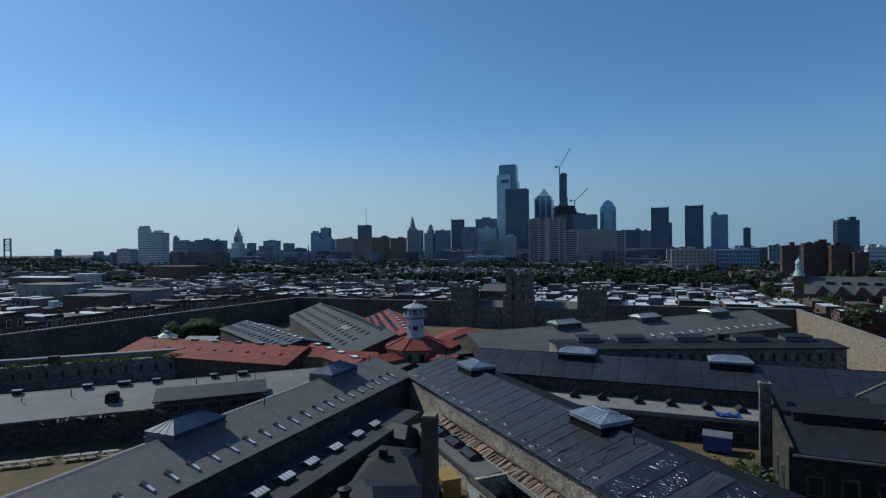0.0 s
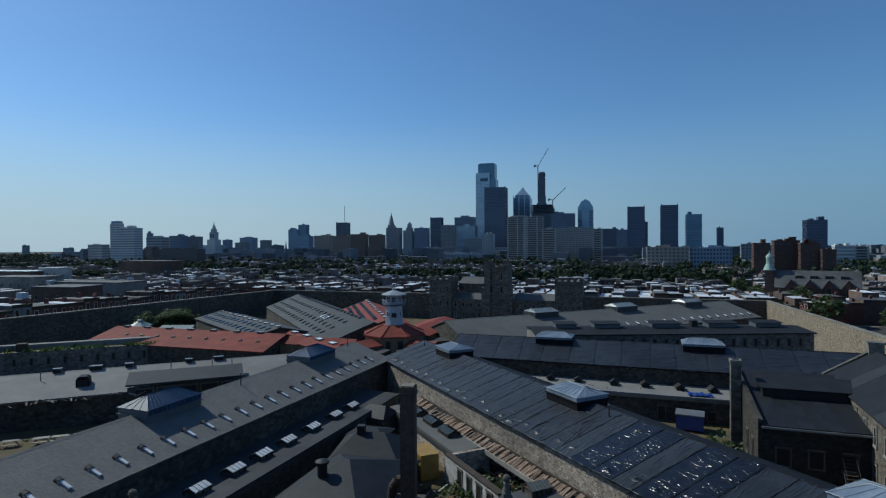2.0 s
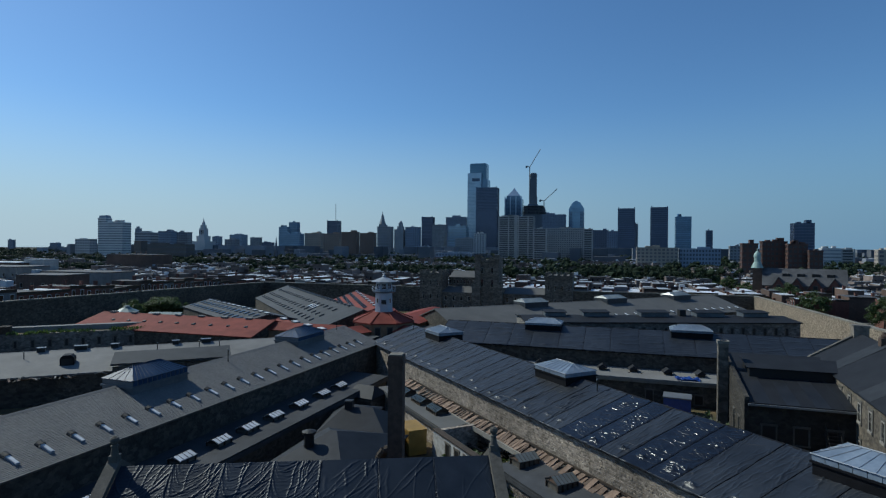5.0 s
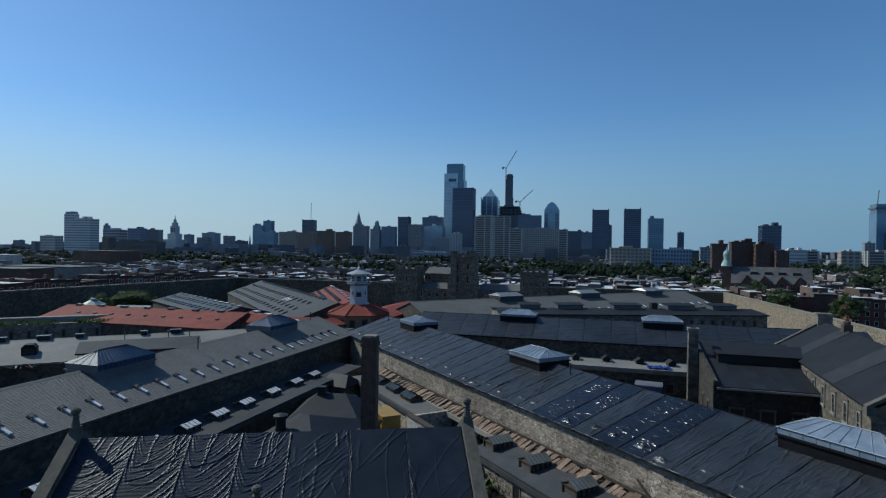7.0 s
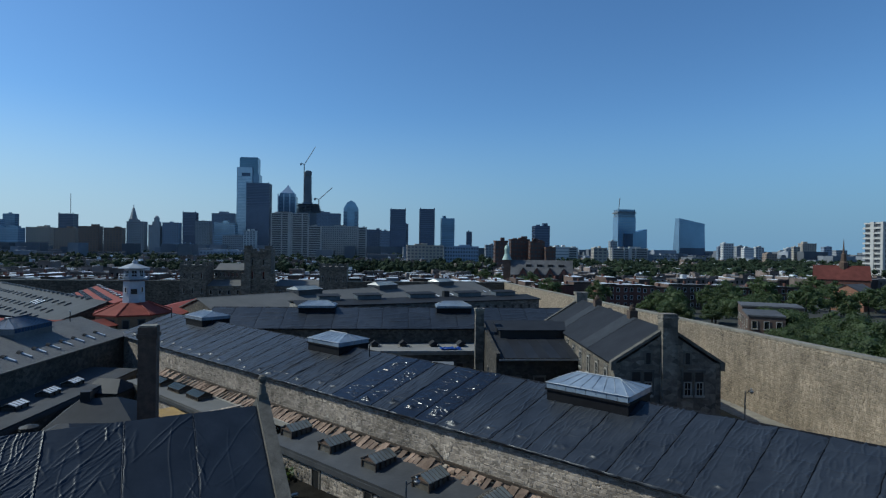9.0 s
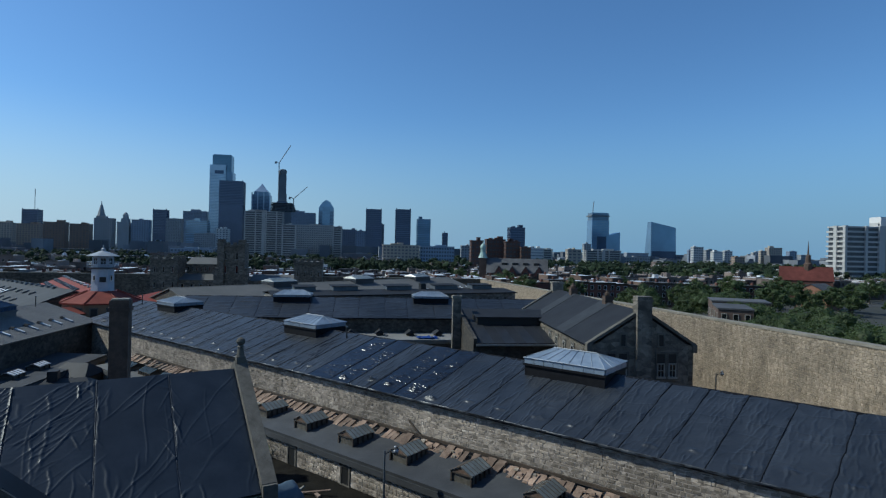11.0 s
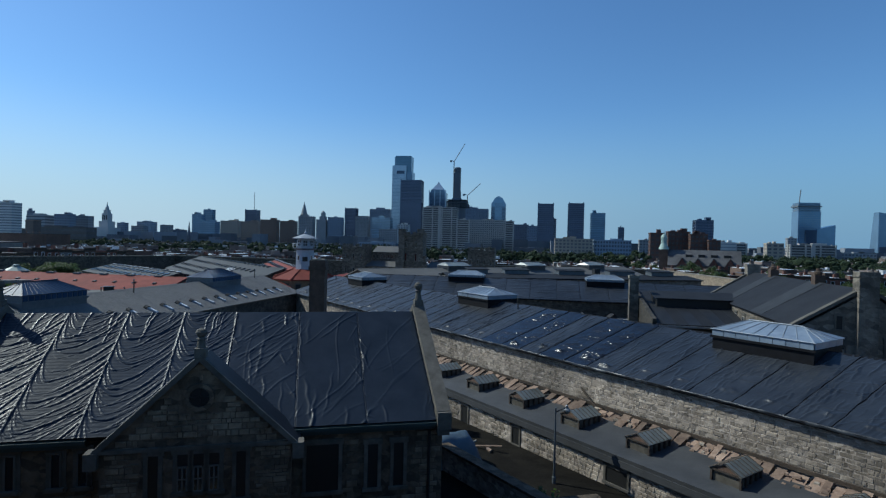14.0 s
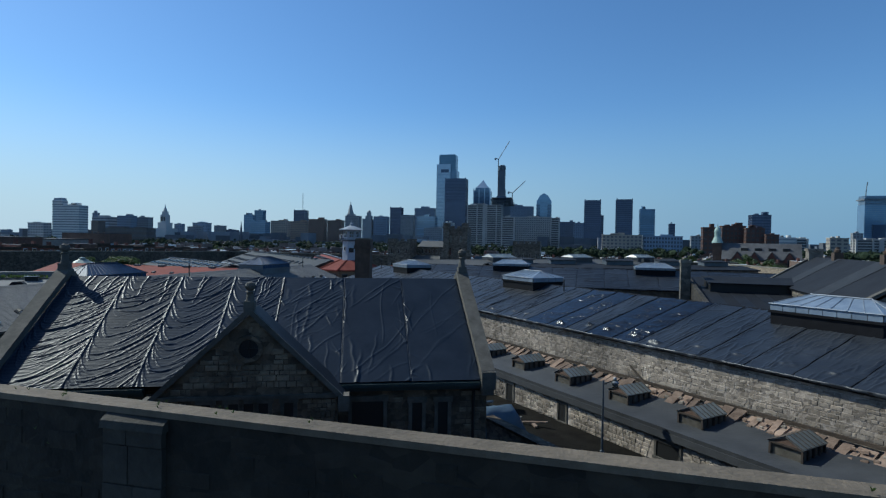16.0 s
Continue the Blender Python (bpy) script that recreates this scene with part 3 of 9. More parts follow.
def link_wing(label, ang, s0, s1, w0, w1, z0, z1):
    d = at_block(ang, s0, (w0 + w1) / 2)
    g = ground_z(d[1]) - 0.5
    r = root("link_corridor", d[0], d[1], g, ang, label, "corridor", "red-roofed corridors at the hub")
    h = abs(w1 - w0) / 2
    L = s1 - s0
    part("wall", box(0, L, -h, h, 0, z0 - g), M_HUBWALL, r)
    bm = bmesh.new()
    slab(bm, (-0.3, -h - 0.4, z0 - g), (L + 0.3, -h - 0.4, z0 - g), (L + 0.3, 0, z1 - g), (-0.3, 0, z1 - g), 0.15)
    slab(bm, (-0.3, 0, z1 - g), (L + 0.3, 0, z1 - g), (L + 0.3, h + 0.4, z0 - g), (-0.3, h + 0.4, z0 - g), 0.15)
    part("roof", bm, M_REDROOF, r)
    for k in (0.3, 0.7):
        hole(r, L * k, -h, z0 - g - 2.6, 0.8, 1.7, 0, -1)


for a, s0, s1, w0, w1, z0, z1 in ((145.0, -3.0, 26.0, 11.4, 16.6, 6.8, 7.8), (88.0, 6.0, 30.0, -5.2, 3.8, 7.2, 8.3), (133.5, 6.0, 12.5, -3.5, 3.5, 7.4, 8.4),
                                  (180.0, 6.0, 22.5, 3.0, 8.0, 6.6, 7.8), (-25.0, 6.0, 12.0, -2.6, 2.6, 7.0, 8.0), (-115.0, 6.0, 13.0, -2.6, 2.6, 7.0, 8.0)):
    link_wing("stone corridor with a red roof", a, s0, s1, w0, w1, z0, z1)
for a, s1 in ((ANG_A, 21.0), (ANG_B, 21.5), (ANG_R, 17.2), (ANG_D, 12.3)):
    d = at_block(a, 6.5, 0)
    r = root("hub_passage", d[0], d[1], ground_z(0) - 0.5, a, "plain dark stone passage joining a block to the hub", "corridor")
    part("wall", box(0, s1 - 6.5, -2.2, 2.2, 0, 5.6), M_DSTONE, r)
    part("roof", box(0, s1 - 6.5, -2.5, 2.5, 5.6, 5.85), M_DARKROOF, r)


# ---- gatehouse ----
def gatehouse():
    g = ground_z(90) - 0.5
    r = root("gatehouse", 3, 93, g, 0, "dark stone castle-like gatehouse with crenellated towers", "gatehouse")

    def tw(name, x0, x1, ya, yb, z1, cren=True, rows=(), roof=None):
        bm = bmesh.new()
        bx(bm, x0 - 3, x1 - 3, ya - 93, yb - 93, 0, z1 - g)
        if cren:
            bx(bm, x0 - 3.25, x1 - 2.75, ya - 93.25, yb - 92.75, z1 - g - 0.9, z1 - g - 0.5)
            n = max(3, int((x1 - x0) / 1.7))
            w = (x1 - x0) / (2 * n - 1)
            for i in range(n):
                for yy in (ya, yb - 0.6):
                    bx(bm, x0 - 3 + 2 * i * w, x0 - 3 + (2 * i + 1) * w, yy - 93, yy + 0.6 - 93, z1 - g, z1 - g + 0.9)
            n = max(3, int((yb - ya) / 1.7))
            w = (yb - ya) / (2 * n - 1)
            for i in range(1, n - 1):
                for xx in (x0, x1 - 0.6):
                    bx(bm, xx - 3, xx + 0.6 - 3, ya - 93 + 2 * i * w, ya - 93 + (2 * i + 1) * w, z1 - g, z1 - g + 0.9)
        p = part(name, bm, M_GATESTONE, r)
        for z, cols, ww, hh in rows:
            for i in range(cols):
                xx = x0 - 3 + (x1 - x0) * (i + 0.5) / cols
                win(p, xx, ya - 93, z - g, ww, hh, 0, -1, M_TRIM, bars=0, depth=0.1)
        if roof:
            bm = bmesh.new()
            slab(bm, (x0 - 3, ya - 93.2, z1 - g), (x1 - 3, ya - 93.2, z1 - g), (x1 - 3, yb - 93, z1 - g + roof), (x0 - 3, yb - 93, z1 - g + roof), 0.2)
            part("wing_roof", bm, M_GREYROOF, r)
    tw("tower", -21.6, -13.2, 87.0, 96, 14.2, True, ((4.6, 3, 0.6, 1.9), (9.6, 3, 0.6, 1.9)))
    tw("tower", 24.0, 33.3, 87.0, 96, 14.0, True, ((3.8, 4, 0.6, 1.9), (8.8, 4, 0.6, 1.9)))
    tw("main_tower", 0.2, 7.4, 86.2, 97, 19.0, True, ((9.5, 2, 0.8, 2.8), (14.2, 2, 0.8, 2.2)))
    for x in (-0.5, 6.1):
        tw("stair_turret", x, x + 2.1, 85.4, 88.0, 20.0, True)
    tw("buttress", -1.6, -0.5, 85.6, 88, 11.5, False)
    tw("buttress", 8.2, 9.3, 85.6, 88, 11.5, False)
    tw("wing", -13.2, -1.6, 87.6, 96, 7.2, False, ((0.6, 4, 0.9, 1.9), (4.2, 4, 0.9, 1.7)), 1.8)
    tw("wing", 9.3, 24.0, 87.6, 96, 7.2, False, ((0.6, 5, 0.9, 1.9), (4.2, 5, 0.9, 1.7)), 1.8)
    tw("rear_hall", -13.0, -0.6, 96.2, 103, 12.2, False, ((9.8, 9, 0.6, 1.5),), 2.2)


gatehouse()

# ---- plastic sheeting on two block roofs ----
def fold(p, q, seed, ang, freq, thin):
    """Height of a fold running at an angle over a sheet."""
    c, s = math.cos(ang), math.sin(ang)
    a, b = p * c + q * s, -p * s + q * c
    k = noise.noise(Vector((a * freq * 0.09 + seed, b * freq, seed * 3.1)))
    return max(0.0, 1 - abs(k) * thin) ** 2


def sheet(parent, p00, p10, p01, nx, ny, seed, amp, material, folds, lift=0.03, lumps=(), name="sheet"):
    """One sheet from p00 across to p10 and down to p01, with folds of (angle, frequency, thinness, weight)."""
    p00, p10, p01 = Vector(p00), Vector(p10), Vector(p01)
    u, v = p10 - p00, p01 - p00
    lu, lv = u.length, v.length
    n = u.cross(v).normalized()
    if n.z < 0:
        n = -n
    verts, faces = [], []
    for j in range(ny + 1):
        for i in range(nx + 1):
            p, q = lu * i / nx, lv * j / ny
            h = lift + amp * 0.5 * (0.5 + noise.noise(Vector((p * 0.5 + seed * 1.7, q * 0.4, seed))))
            for an, fr, th, wt in folds:
                h += amp * wt * fold(p, q, seed + an * 5, an, fr, th)
            for lp, lq, lr, lh in lumps:
                d2 = ((p - lp) / lr) ** 2 + ((q - lq) / (lr * 0.45)) ** 2
                if d2 < 6:
                    h += lh * math.exp(-d2) * (0.75 + 0.6 * noise.noise(Vector((p * 4, q * 5, seed))))
            edge = min(1.0, 6.0 * min(i, nx - i) / nx)
            verts.append(p00 + u * i / nx + v * j / ny + n * (lift + (h - lift) * (0.25 + 0.75 * edge)))
    w = nx + 1
    for j in range(ny):
        for i in range(nx):
            faces.append((j * w + i, (j + 1) * w + i, (j + 1) * w + i + 1, j * w + i + 1) if n.dot(u.cross(v)) < 0 else (j * w + i, j * w + i + 1, (j + 1) * w + i + 1, (j + 1) * w + i))
    return raw_part(name, [tuple(x) for x in verts], faces, material, parent, smooth=True)


def draped_sheet(parent, p00, p10, p01, nx, ny, seed, count, ribs, material, sharp=1.0, lumps=(), drops=(0.5, 3.2), wid=1.0, seam=0.15, pucker=0, down=0):
    """A hung plastic sheet whose creases fan out from its upper seam and swing down to the other."""
    rnd = random.Random(seed)
    p00, p10, p01 = Vector(p00), Vector(p10), Vector(p01)
    u, v = p10 - p00, p01 - p00
    lu, lv = u.length, v.length
    nn = v.cross(u).normalized()
    if nn.z < 0:
        nn = -nn
    P, Q = np.meshgrid(np.linspace(0, lu, nx + 1), np.linspace(0, lv, ny + 1))
    H = 0.03 + 0.012 * np.sin(P * 2.1 + seed) * np.sin(Q * 0.9 + seed * 2)
    H += ribs * np.sin(Q * 2 * math.pi / 0.21 + 0.6 * np.sin(P * 3))
    for _ in range(count):
        q0, drop, bend = rnd.uniform(-1.5, lv - 0.4), rnd.uniform(*drops), rnd.uniform(0.6, 1.25)
        w, a = rnd.uniform(0.017, 0.038) * wid, rnd.uniform(0.005, 0.019) * sharp
        lo = rnd.uniform(0, 0.35) * lu
        hi = lu - (rnd.uniform(0.2, 0.6) * lu if rnd.random() < 0.3 else 0)
        f = np.clip((lu - P) / lu, 0, 1)
        qc = q0 + drop * f ** bend + 0.05 * np.sin(P * 5 + q0 * 3)
        slope = drop / lu
        d = (Q - qc) / np.sqrt(1 + slope * slope)
        fade = np.clip((P - lo) / 0.35, 0, 1) * np.clip((hi - P) / 0.2 + 0.3, 0, 1)
        H += a * fade * np.exp(-(d / w) ** 2)
    for _ in range(1 if count > 24 else max(1, count // 5)):       # straight pleats down the slope
        pc, w, a = rnd.uniform(0.1, lu - 0.1), rnd.uniform(0.02, 0.035), rnd.uniform(0.012, 0.026)
        q0, q1 = rnd.uniform(0, 2), rnd.uniform(4, lv)
        d = P - pc - 0.08 * np.sin(Q * 1.3 + pc) + 0.05 * (Q - q0)
        H += a * np.exp(-(d / w) ** 2) * np.clip((Q - q0) * 2, 0, 1) * np.clip((q1 - Q) * 2, 0, 1)
    for _ in range(down):                                       # slack folds running down the slope
        p0, q0, run = rnd.uniform(-0.2, lu + 0.2), rnd.uniform(-1.0, lv - 0.8), rnd.uniform(0.7, 3.6)
        lean, bow = rnd.uniform(-0.22, 0.22), rnd.uniform(-0.25, 0.25)
        w, a = rnd.uniform(0.035, 0.075), rnd.uniform(0.012, 0.034) * rnd.choice((1, 1, 1.6))
        f = (Q - q0) / run
        pc = p0 + lean * (Q - q0) + bow * f * f + 0.03 * np.sin(Q * 6 + p0 * 5)
        H += a * np.exp(-((P - pc) / w) ** 2) * np.clip(f * 5, 0, 1) * np.clip((1 - f) * 3, 0, 1)
    for _ in range(pucker):                                     # short tucks pulled in along both seams
        at, q0, run, lean = rnd.choice((0.0, lu)), rnd.uniform(0, lv), rnd.uniform(0.15, 0.6), rnd.uniform(-2.6, 2.6)
        w, a = rnd.uniform(0.05, 0.1), rnd.uniform(0.012, 0.034)
        e = np.abs(P - at)
        H += a * np.exp(-((Q - q0 - lean * e) / w) ** 2) * np.clip(1 - e / run, 0, 1) ** 0.7
    for lp, lq, lr, lh in lumps:
        H += lh * np.exp(-((P - lp) / lr) ** 2 - ((Q - lq) / (lr * 0.45)) ** 2) * (0.8 + 0.35 * np.sin(P * 9 + lq) * np.sin(Q * 11 + lp))
    if seam:
        H *= 0.35 + 0.65 * np.clip(np.minimum(P, lu - P) / seam, 0, 1)
    verts = [tuple(p00 + u * (i / nx) + v * (j / ny) + nn * float(H[j, i])) for j in range(ny + 1) for i in range(nx + 1)]
    c = nx + 1
    faces = [(j * c + i, (j + 1) * c + i, (j + 1) * c + i + 1, j * c + i + 1) for j in range(ny) for i in range(nx)]
    return raw_part("sheet", verts, faces, material, parent, smooth=True)


def swag_sheet(parent, p00, p10, p01, nx, ny, seed, material):
    """Slack sheeting pinned along two seams: folds hang between them like swags, steep at one seam, long at the other."""
    rnd = random.Random(seed)
    p00, p10, p01 = Vector(p00), Vector(p10), Vector(p01)
    u, v = p10 - p00, p01 - p00
    lu, lv = u.length, v.length
    nn = v.cross(u).normalized()
    if nn.z < 0:
        nn = -nn
    P, Q = np.meshgrid(np.linspace(0, lu, nx + 1), np.linspace(0, lv, ny + 1))
    U = P / lu
    H = 0.035 + 0.0035 * np.sin(Q * 2 * math.pi / 0.19 + 0.5 * np.sin(P * 3 + seed))
    for i in range(64):
        heavy = i < 16
        low, drop = rnd.uniform(0.12, 0.34), rnd.uniform(0.9, 2.5)
        q0 = -2.0 + (lv + 1.4) * ((i % 16 + rnd.uniform(0.0, 1.0)) / 16 if heavy else rnd.random())
        hang = drop * rnd.uniform(0.35, 0.9)
        right = np.clip((U - low) / (1 - low), 0, 1) ** rnd.uniform(1.5, 2.1)
        left = np.clip((low - U) / low, 0, 1) ** 2.2
        qc = q0 + drop - drop * right - hang * left + 0.025 * np.sin(P * 7 + q0 * 4)
        d = (Q - qc) / np.sqrt(1 + np.gradient(qc, lu / nx, axis=1) ** 2)
        w, a = (rnd.uniform(0.035, 0.055), rnd.uniform(0.017, 0.031)) if heavy else (rnd.uniform(0.02, 0.034), rnd.uniform(0.008, 0.018))
        lo, hi = (rnd.uniform(-0.2, 0.45), 1.05) if rnd.random() < 0.78 else (-0.1, rnd.uniform(0.3, 0.7))
        fade = np.clip((U - lo) / 0.2, 0, 1) * np.clip((hi - U) / 0.15, 0, 1)
        H += a * fade * (np.exp(-(d / w) ** 2) - 0.35 * np.exp(-((d - 1.7 * w) / w) ** 2))
    for _ in range(5):                                          # slack pleats from the ridge
        pc, run, lean = rnd.uniform(0.15, 0.9) * lu, rnd.uniform(0.6, 2.4), rnd.uniform(-0.25, 0.05)
        H += rnd.uniform(0.015, 0.03) * np.exp(-((P - pc - lean * Q - 0.03 * np.sin(Q * 5 + pc)) / 0.04) ** 2) * np.clip((run - Q) * 2, 0, 1)
    for _ in range(34):                                         # short tucks at the pinned edge
        q0, run, lean = rnd.uniform(0, lv), rnd.uniform(0.15, 0.5), rnd.uniform(0.3, 1.6)
        e = lu - P
        H += rnd.uniform(0.01, 0.025) * np.exp(-((Q - q0 - lean * e) / 0.04) ** 2) * np.clip(1 - e / run, 0, 1)
    H += 0.035 * np.exp(-(P / 0.045) ** 2) + 0.035 * np.exp(-((lu - P) / 0.045) ** 2)
    verts = [tuple(p00 + u * (i / nx) + v * (j / ny) + nn * float(H[j, i])) for j in range(ny + 1) for i in range(nx + 1)]
    c = nx + 1
    faces = [(j * c + i, (j + 1) * c + i, (j + 1) * c + i + 1, j * c + i + 1) for j in range(ny) for i in range(nx)]
    return raw_part("sheet", verts, faces, material, parent, smooth=True)


def seam(parent, p, q, material, radius, wander, seed):
    """A lapped seam that wanders a little between two points."""
    rnd = random.Random(seed)
    p, q = Vector(p), Vector(q)
    across = (q - p).cross(Vector((0, 0, 1))).normalized()
    n = 12
    pts = [p.lerp(q, i / n) + across * (rnd.uniform(-wander, wander) if 0 < i < n else 0) + Vector((0, 0, rnd.uniform(-0.3, 0.3) * wander)) for i in range(n + 1)]
    bm = bmesh.new()
    for a, b in zip(pts, pts[1:]):
        tube(bm, a, b, radius * rnd.uniform(0.7, 1.3), 5)
    return part("seam_batten", bm, material, parent)


def eave_flap(parent, x0, x1, y, out, z, material, seed):
    """The torn lower edge of the sheeting, hanging over the wall head."""
    rnd = random.Random(seed)
    verts, faces = [], []
    x, drop = x0, 0.1
    while x < x1:
        drop = min(0.15, max(0.03, drop + rnd.uniform(-0.08, 0.08)))
        k = rnd.uniform(-0.05, 0.06)
        verts += [(x, y, z + 0.05), (x, y + out * (0.06 + k), z - drop * 0.5), (x + rnd.uniform(-0.1, 0.1), y + out * (0.02 + k), z - drop)]
        x += rnd.uniform(0.18, 0.42)
    for i in range(len(verts) // 3 - 1):
        for k in (0, 1):
            faces.append((3 * i + k, 3 * i + k + 1, 3 * i + k + 4, 3 * i + k + 3))
    return raw_part("torn_edge", verts, faces, material, parent, smooth=True)


def sheet_block(r, side, strip, first, shiny=(1e9, 1e9), amp=0.05, fine=True, skew=0.0):
    L, e, t, hw = r["L"], r["e"], r["t"], r["hw"]
    k = (t - e) / hw
    over = 0.3
    zo = e - k * over
    x, i = -0.3, 0
    while x < L + 0.25:
        x1 = min(L + 0.3, x + strip * random.uniform(0.85, 1.15))
        s = x + first
        bright = shiny[0] < s < shiny[1] and i % 3 != 1
        lump = (random.uniform(0.3, 0.7) * (x1 - x), (hw + over) * random.uniform(0.88, 0.99), random.uniform(0.3, 0.55), 0.3 if 70 < s < 84 else (0.1 if fine else 0.06))
        nx, ny, count, sharp = (52, 150, 7, 1.6) if fine else (18, 70, 16, 3.2)
        if bright:
            nx, ny, count, sharp = 40, 170, 80, 2.4
        draped_sheet(r, (x, 0, t + 0.02), (x1, 0, t + 0.02), (x - skew, side * (hw + over), zo + 0.02), nx, ny, 500 + i + int(first), count, 0.0, M_SHINY if bright else M_SHEET, sharp, [lump], (-1.6, 1.6) if bright else (-0.5, 1.5), 1.4 if bright else (1.45 if fine else 4.0), pucker=34 if fine else 24, down=0 if bright else (46 if fine else 12))
        seam(r, (x, side * 0.05, t + 0.045), (x - skew, side * (hw + over), zo + 0.045), M_BATTEN, 0.026, 0.045, 900 + i)
        x, i = x1, i + 1
    bm = bmesh.new()
    y0, y1 = sorted((side * (hw + over - 0.05), side * (hw + over + 0.06)))
    bx(bm, -0.4, L + 0.4, y0, y1, zo - 0.1, zo + 0.03)
    part("eave_board", bm, M_BATTEN, r)
    eave_flap(r, -0.4, L + 0.4, side * (hw + over + 0.03), side, zo + 0.02, M_SHEET, 40 + int(first))


random.seed(11)
sheet_block(block_a, -1, 2.5, 20.8, (66.0, 84.0), 0.055, True, 0.9)
sheet_block(block_r, -1, 4.2, 17.0, amp=0.07, fine=False)


# ---- lean-to cell rows ----
def cell_row(label, ang, s0, s1, w_in, w_out, z_in, z_out, roof, walls, holes=(), edge=None):
    """A low lean-to row of cells along a block, between two offsets to the left of its axis."""
    d = at_block(ang, s0, 0)
    g = ground_z(at_block(ang, (s0 + s1) / 2, w_out)[1]) - 0.3
    r = root("cell_row", d[0], d[1], g, ang, label, "cell row", "lean-to cell rows")
    L = s1 - s0
    sg = 1 if w_out > w_in else -1
    bm = bmesh.new()
    lo, hi = sorted((w_out - sg * 0.2, w_out - sg * 0.7))
    bx(bm, 0.1, L - 0.1, lo, hi, 0, z_out - g - 0.3)
    part("front_wall", bm, walls, r)
    for x in (0.1, L - 0.6):
        bm = bmesh.new()
        lo, hi = sorted((w_out - sg * 0.75, w_in))
        bx(bm, x, x + 0.5, lo, hi, 0, z_out - g - 0.3)
        part("end_wall", bm, walls, r)
    bm = bmesh.new()
    if sg > 0:
        slab(bm, (0, w_in, z_in - g), (0, w_out, z_out - g), (L, w_out, z_out - g), (L, w_in, z_in - g), 0.3)
    else:
        slab(bm, (0, w_out, z_out - g), (0, w_in, z_in - g), (L, w_in, z_in - g), (L, w_out, z_out - g), 0.3)
    bmesh.ops.recalc_face_normals(bm, faces=bm.faces)
    part("flat_roof", bm, roof, r)
    bm = bmesh.new()
    lo, hi = sorted((w_out - sg * 0.22, w_out + sg * 0.05))
    bx(bm, 0, L, lo, hi, z_out - g - 0.32, z_out - g + 0.07)
    part("roof_edge", bm, edge or M_DARKROOF, r)
    for x, z, w, h in holes:
        hole(r, x - s0, w_out - sg * 0.2, z - g, w, h, 0, sg)
    return r


row_a = cell_row("stone cell row with a dark flat roof carrying roof lights", ANG_A, 66.3, 113.0, -9.5, -14.5, 4.5, 4.02, M_DARKROOF, M_STONE,
                 ((73.0, 1.9, 0.8, 1.5), (79.0, 2.2, 0.7, 1.2), (87.6, 2.5, 1.5, 0.9), (96.0, 2.4, 1.2, 1.0)))
row_a2 = cell_row("short stone cell row with a grey flat roof", ANG_A, 36.0, 55.5, -9.5, -14.4, 4.3, 4.05, M_GREYROOF, M_STONE)
row_b = cell_row("cell row with a flat grey roof below the shingled block", ANG_B, 30.0, 88.0, 9.0, 15.0, 4.6, 4.35, M_TARGREY, M_DSTONE)
row_r = cell_row("cell row with a pale weathered flat roof and vent boxes", ANG_R, 26.0, 62.0, -14.4, -20.6, 4.9, 4.75, M_PALEROOF, M_DSTONE,
                 ((32, 1.6, 1.4, 1.6), (37, 1.8, 1.0, 1.4), (44.5, 1.6, 2.0, 1.2), (51, 1.6, 0.9, 1.8), (57.5, 1.9, 1.0, 1.2)), M_COPING)


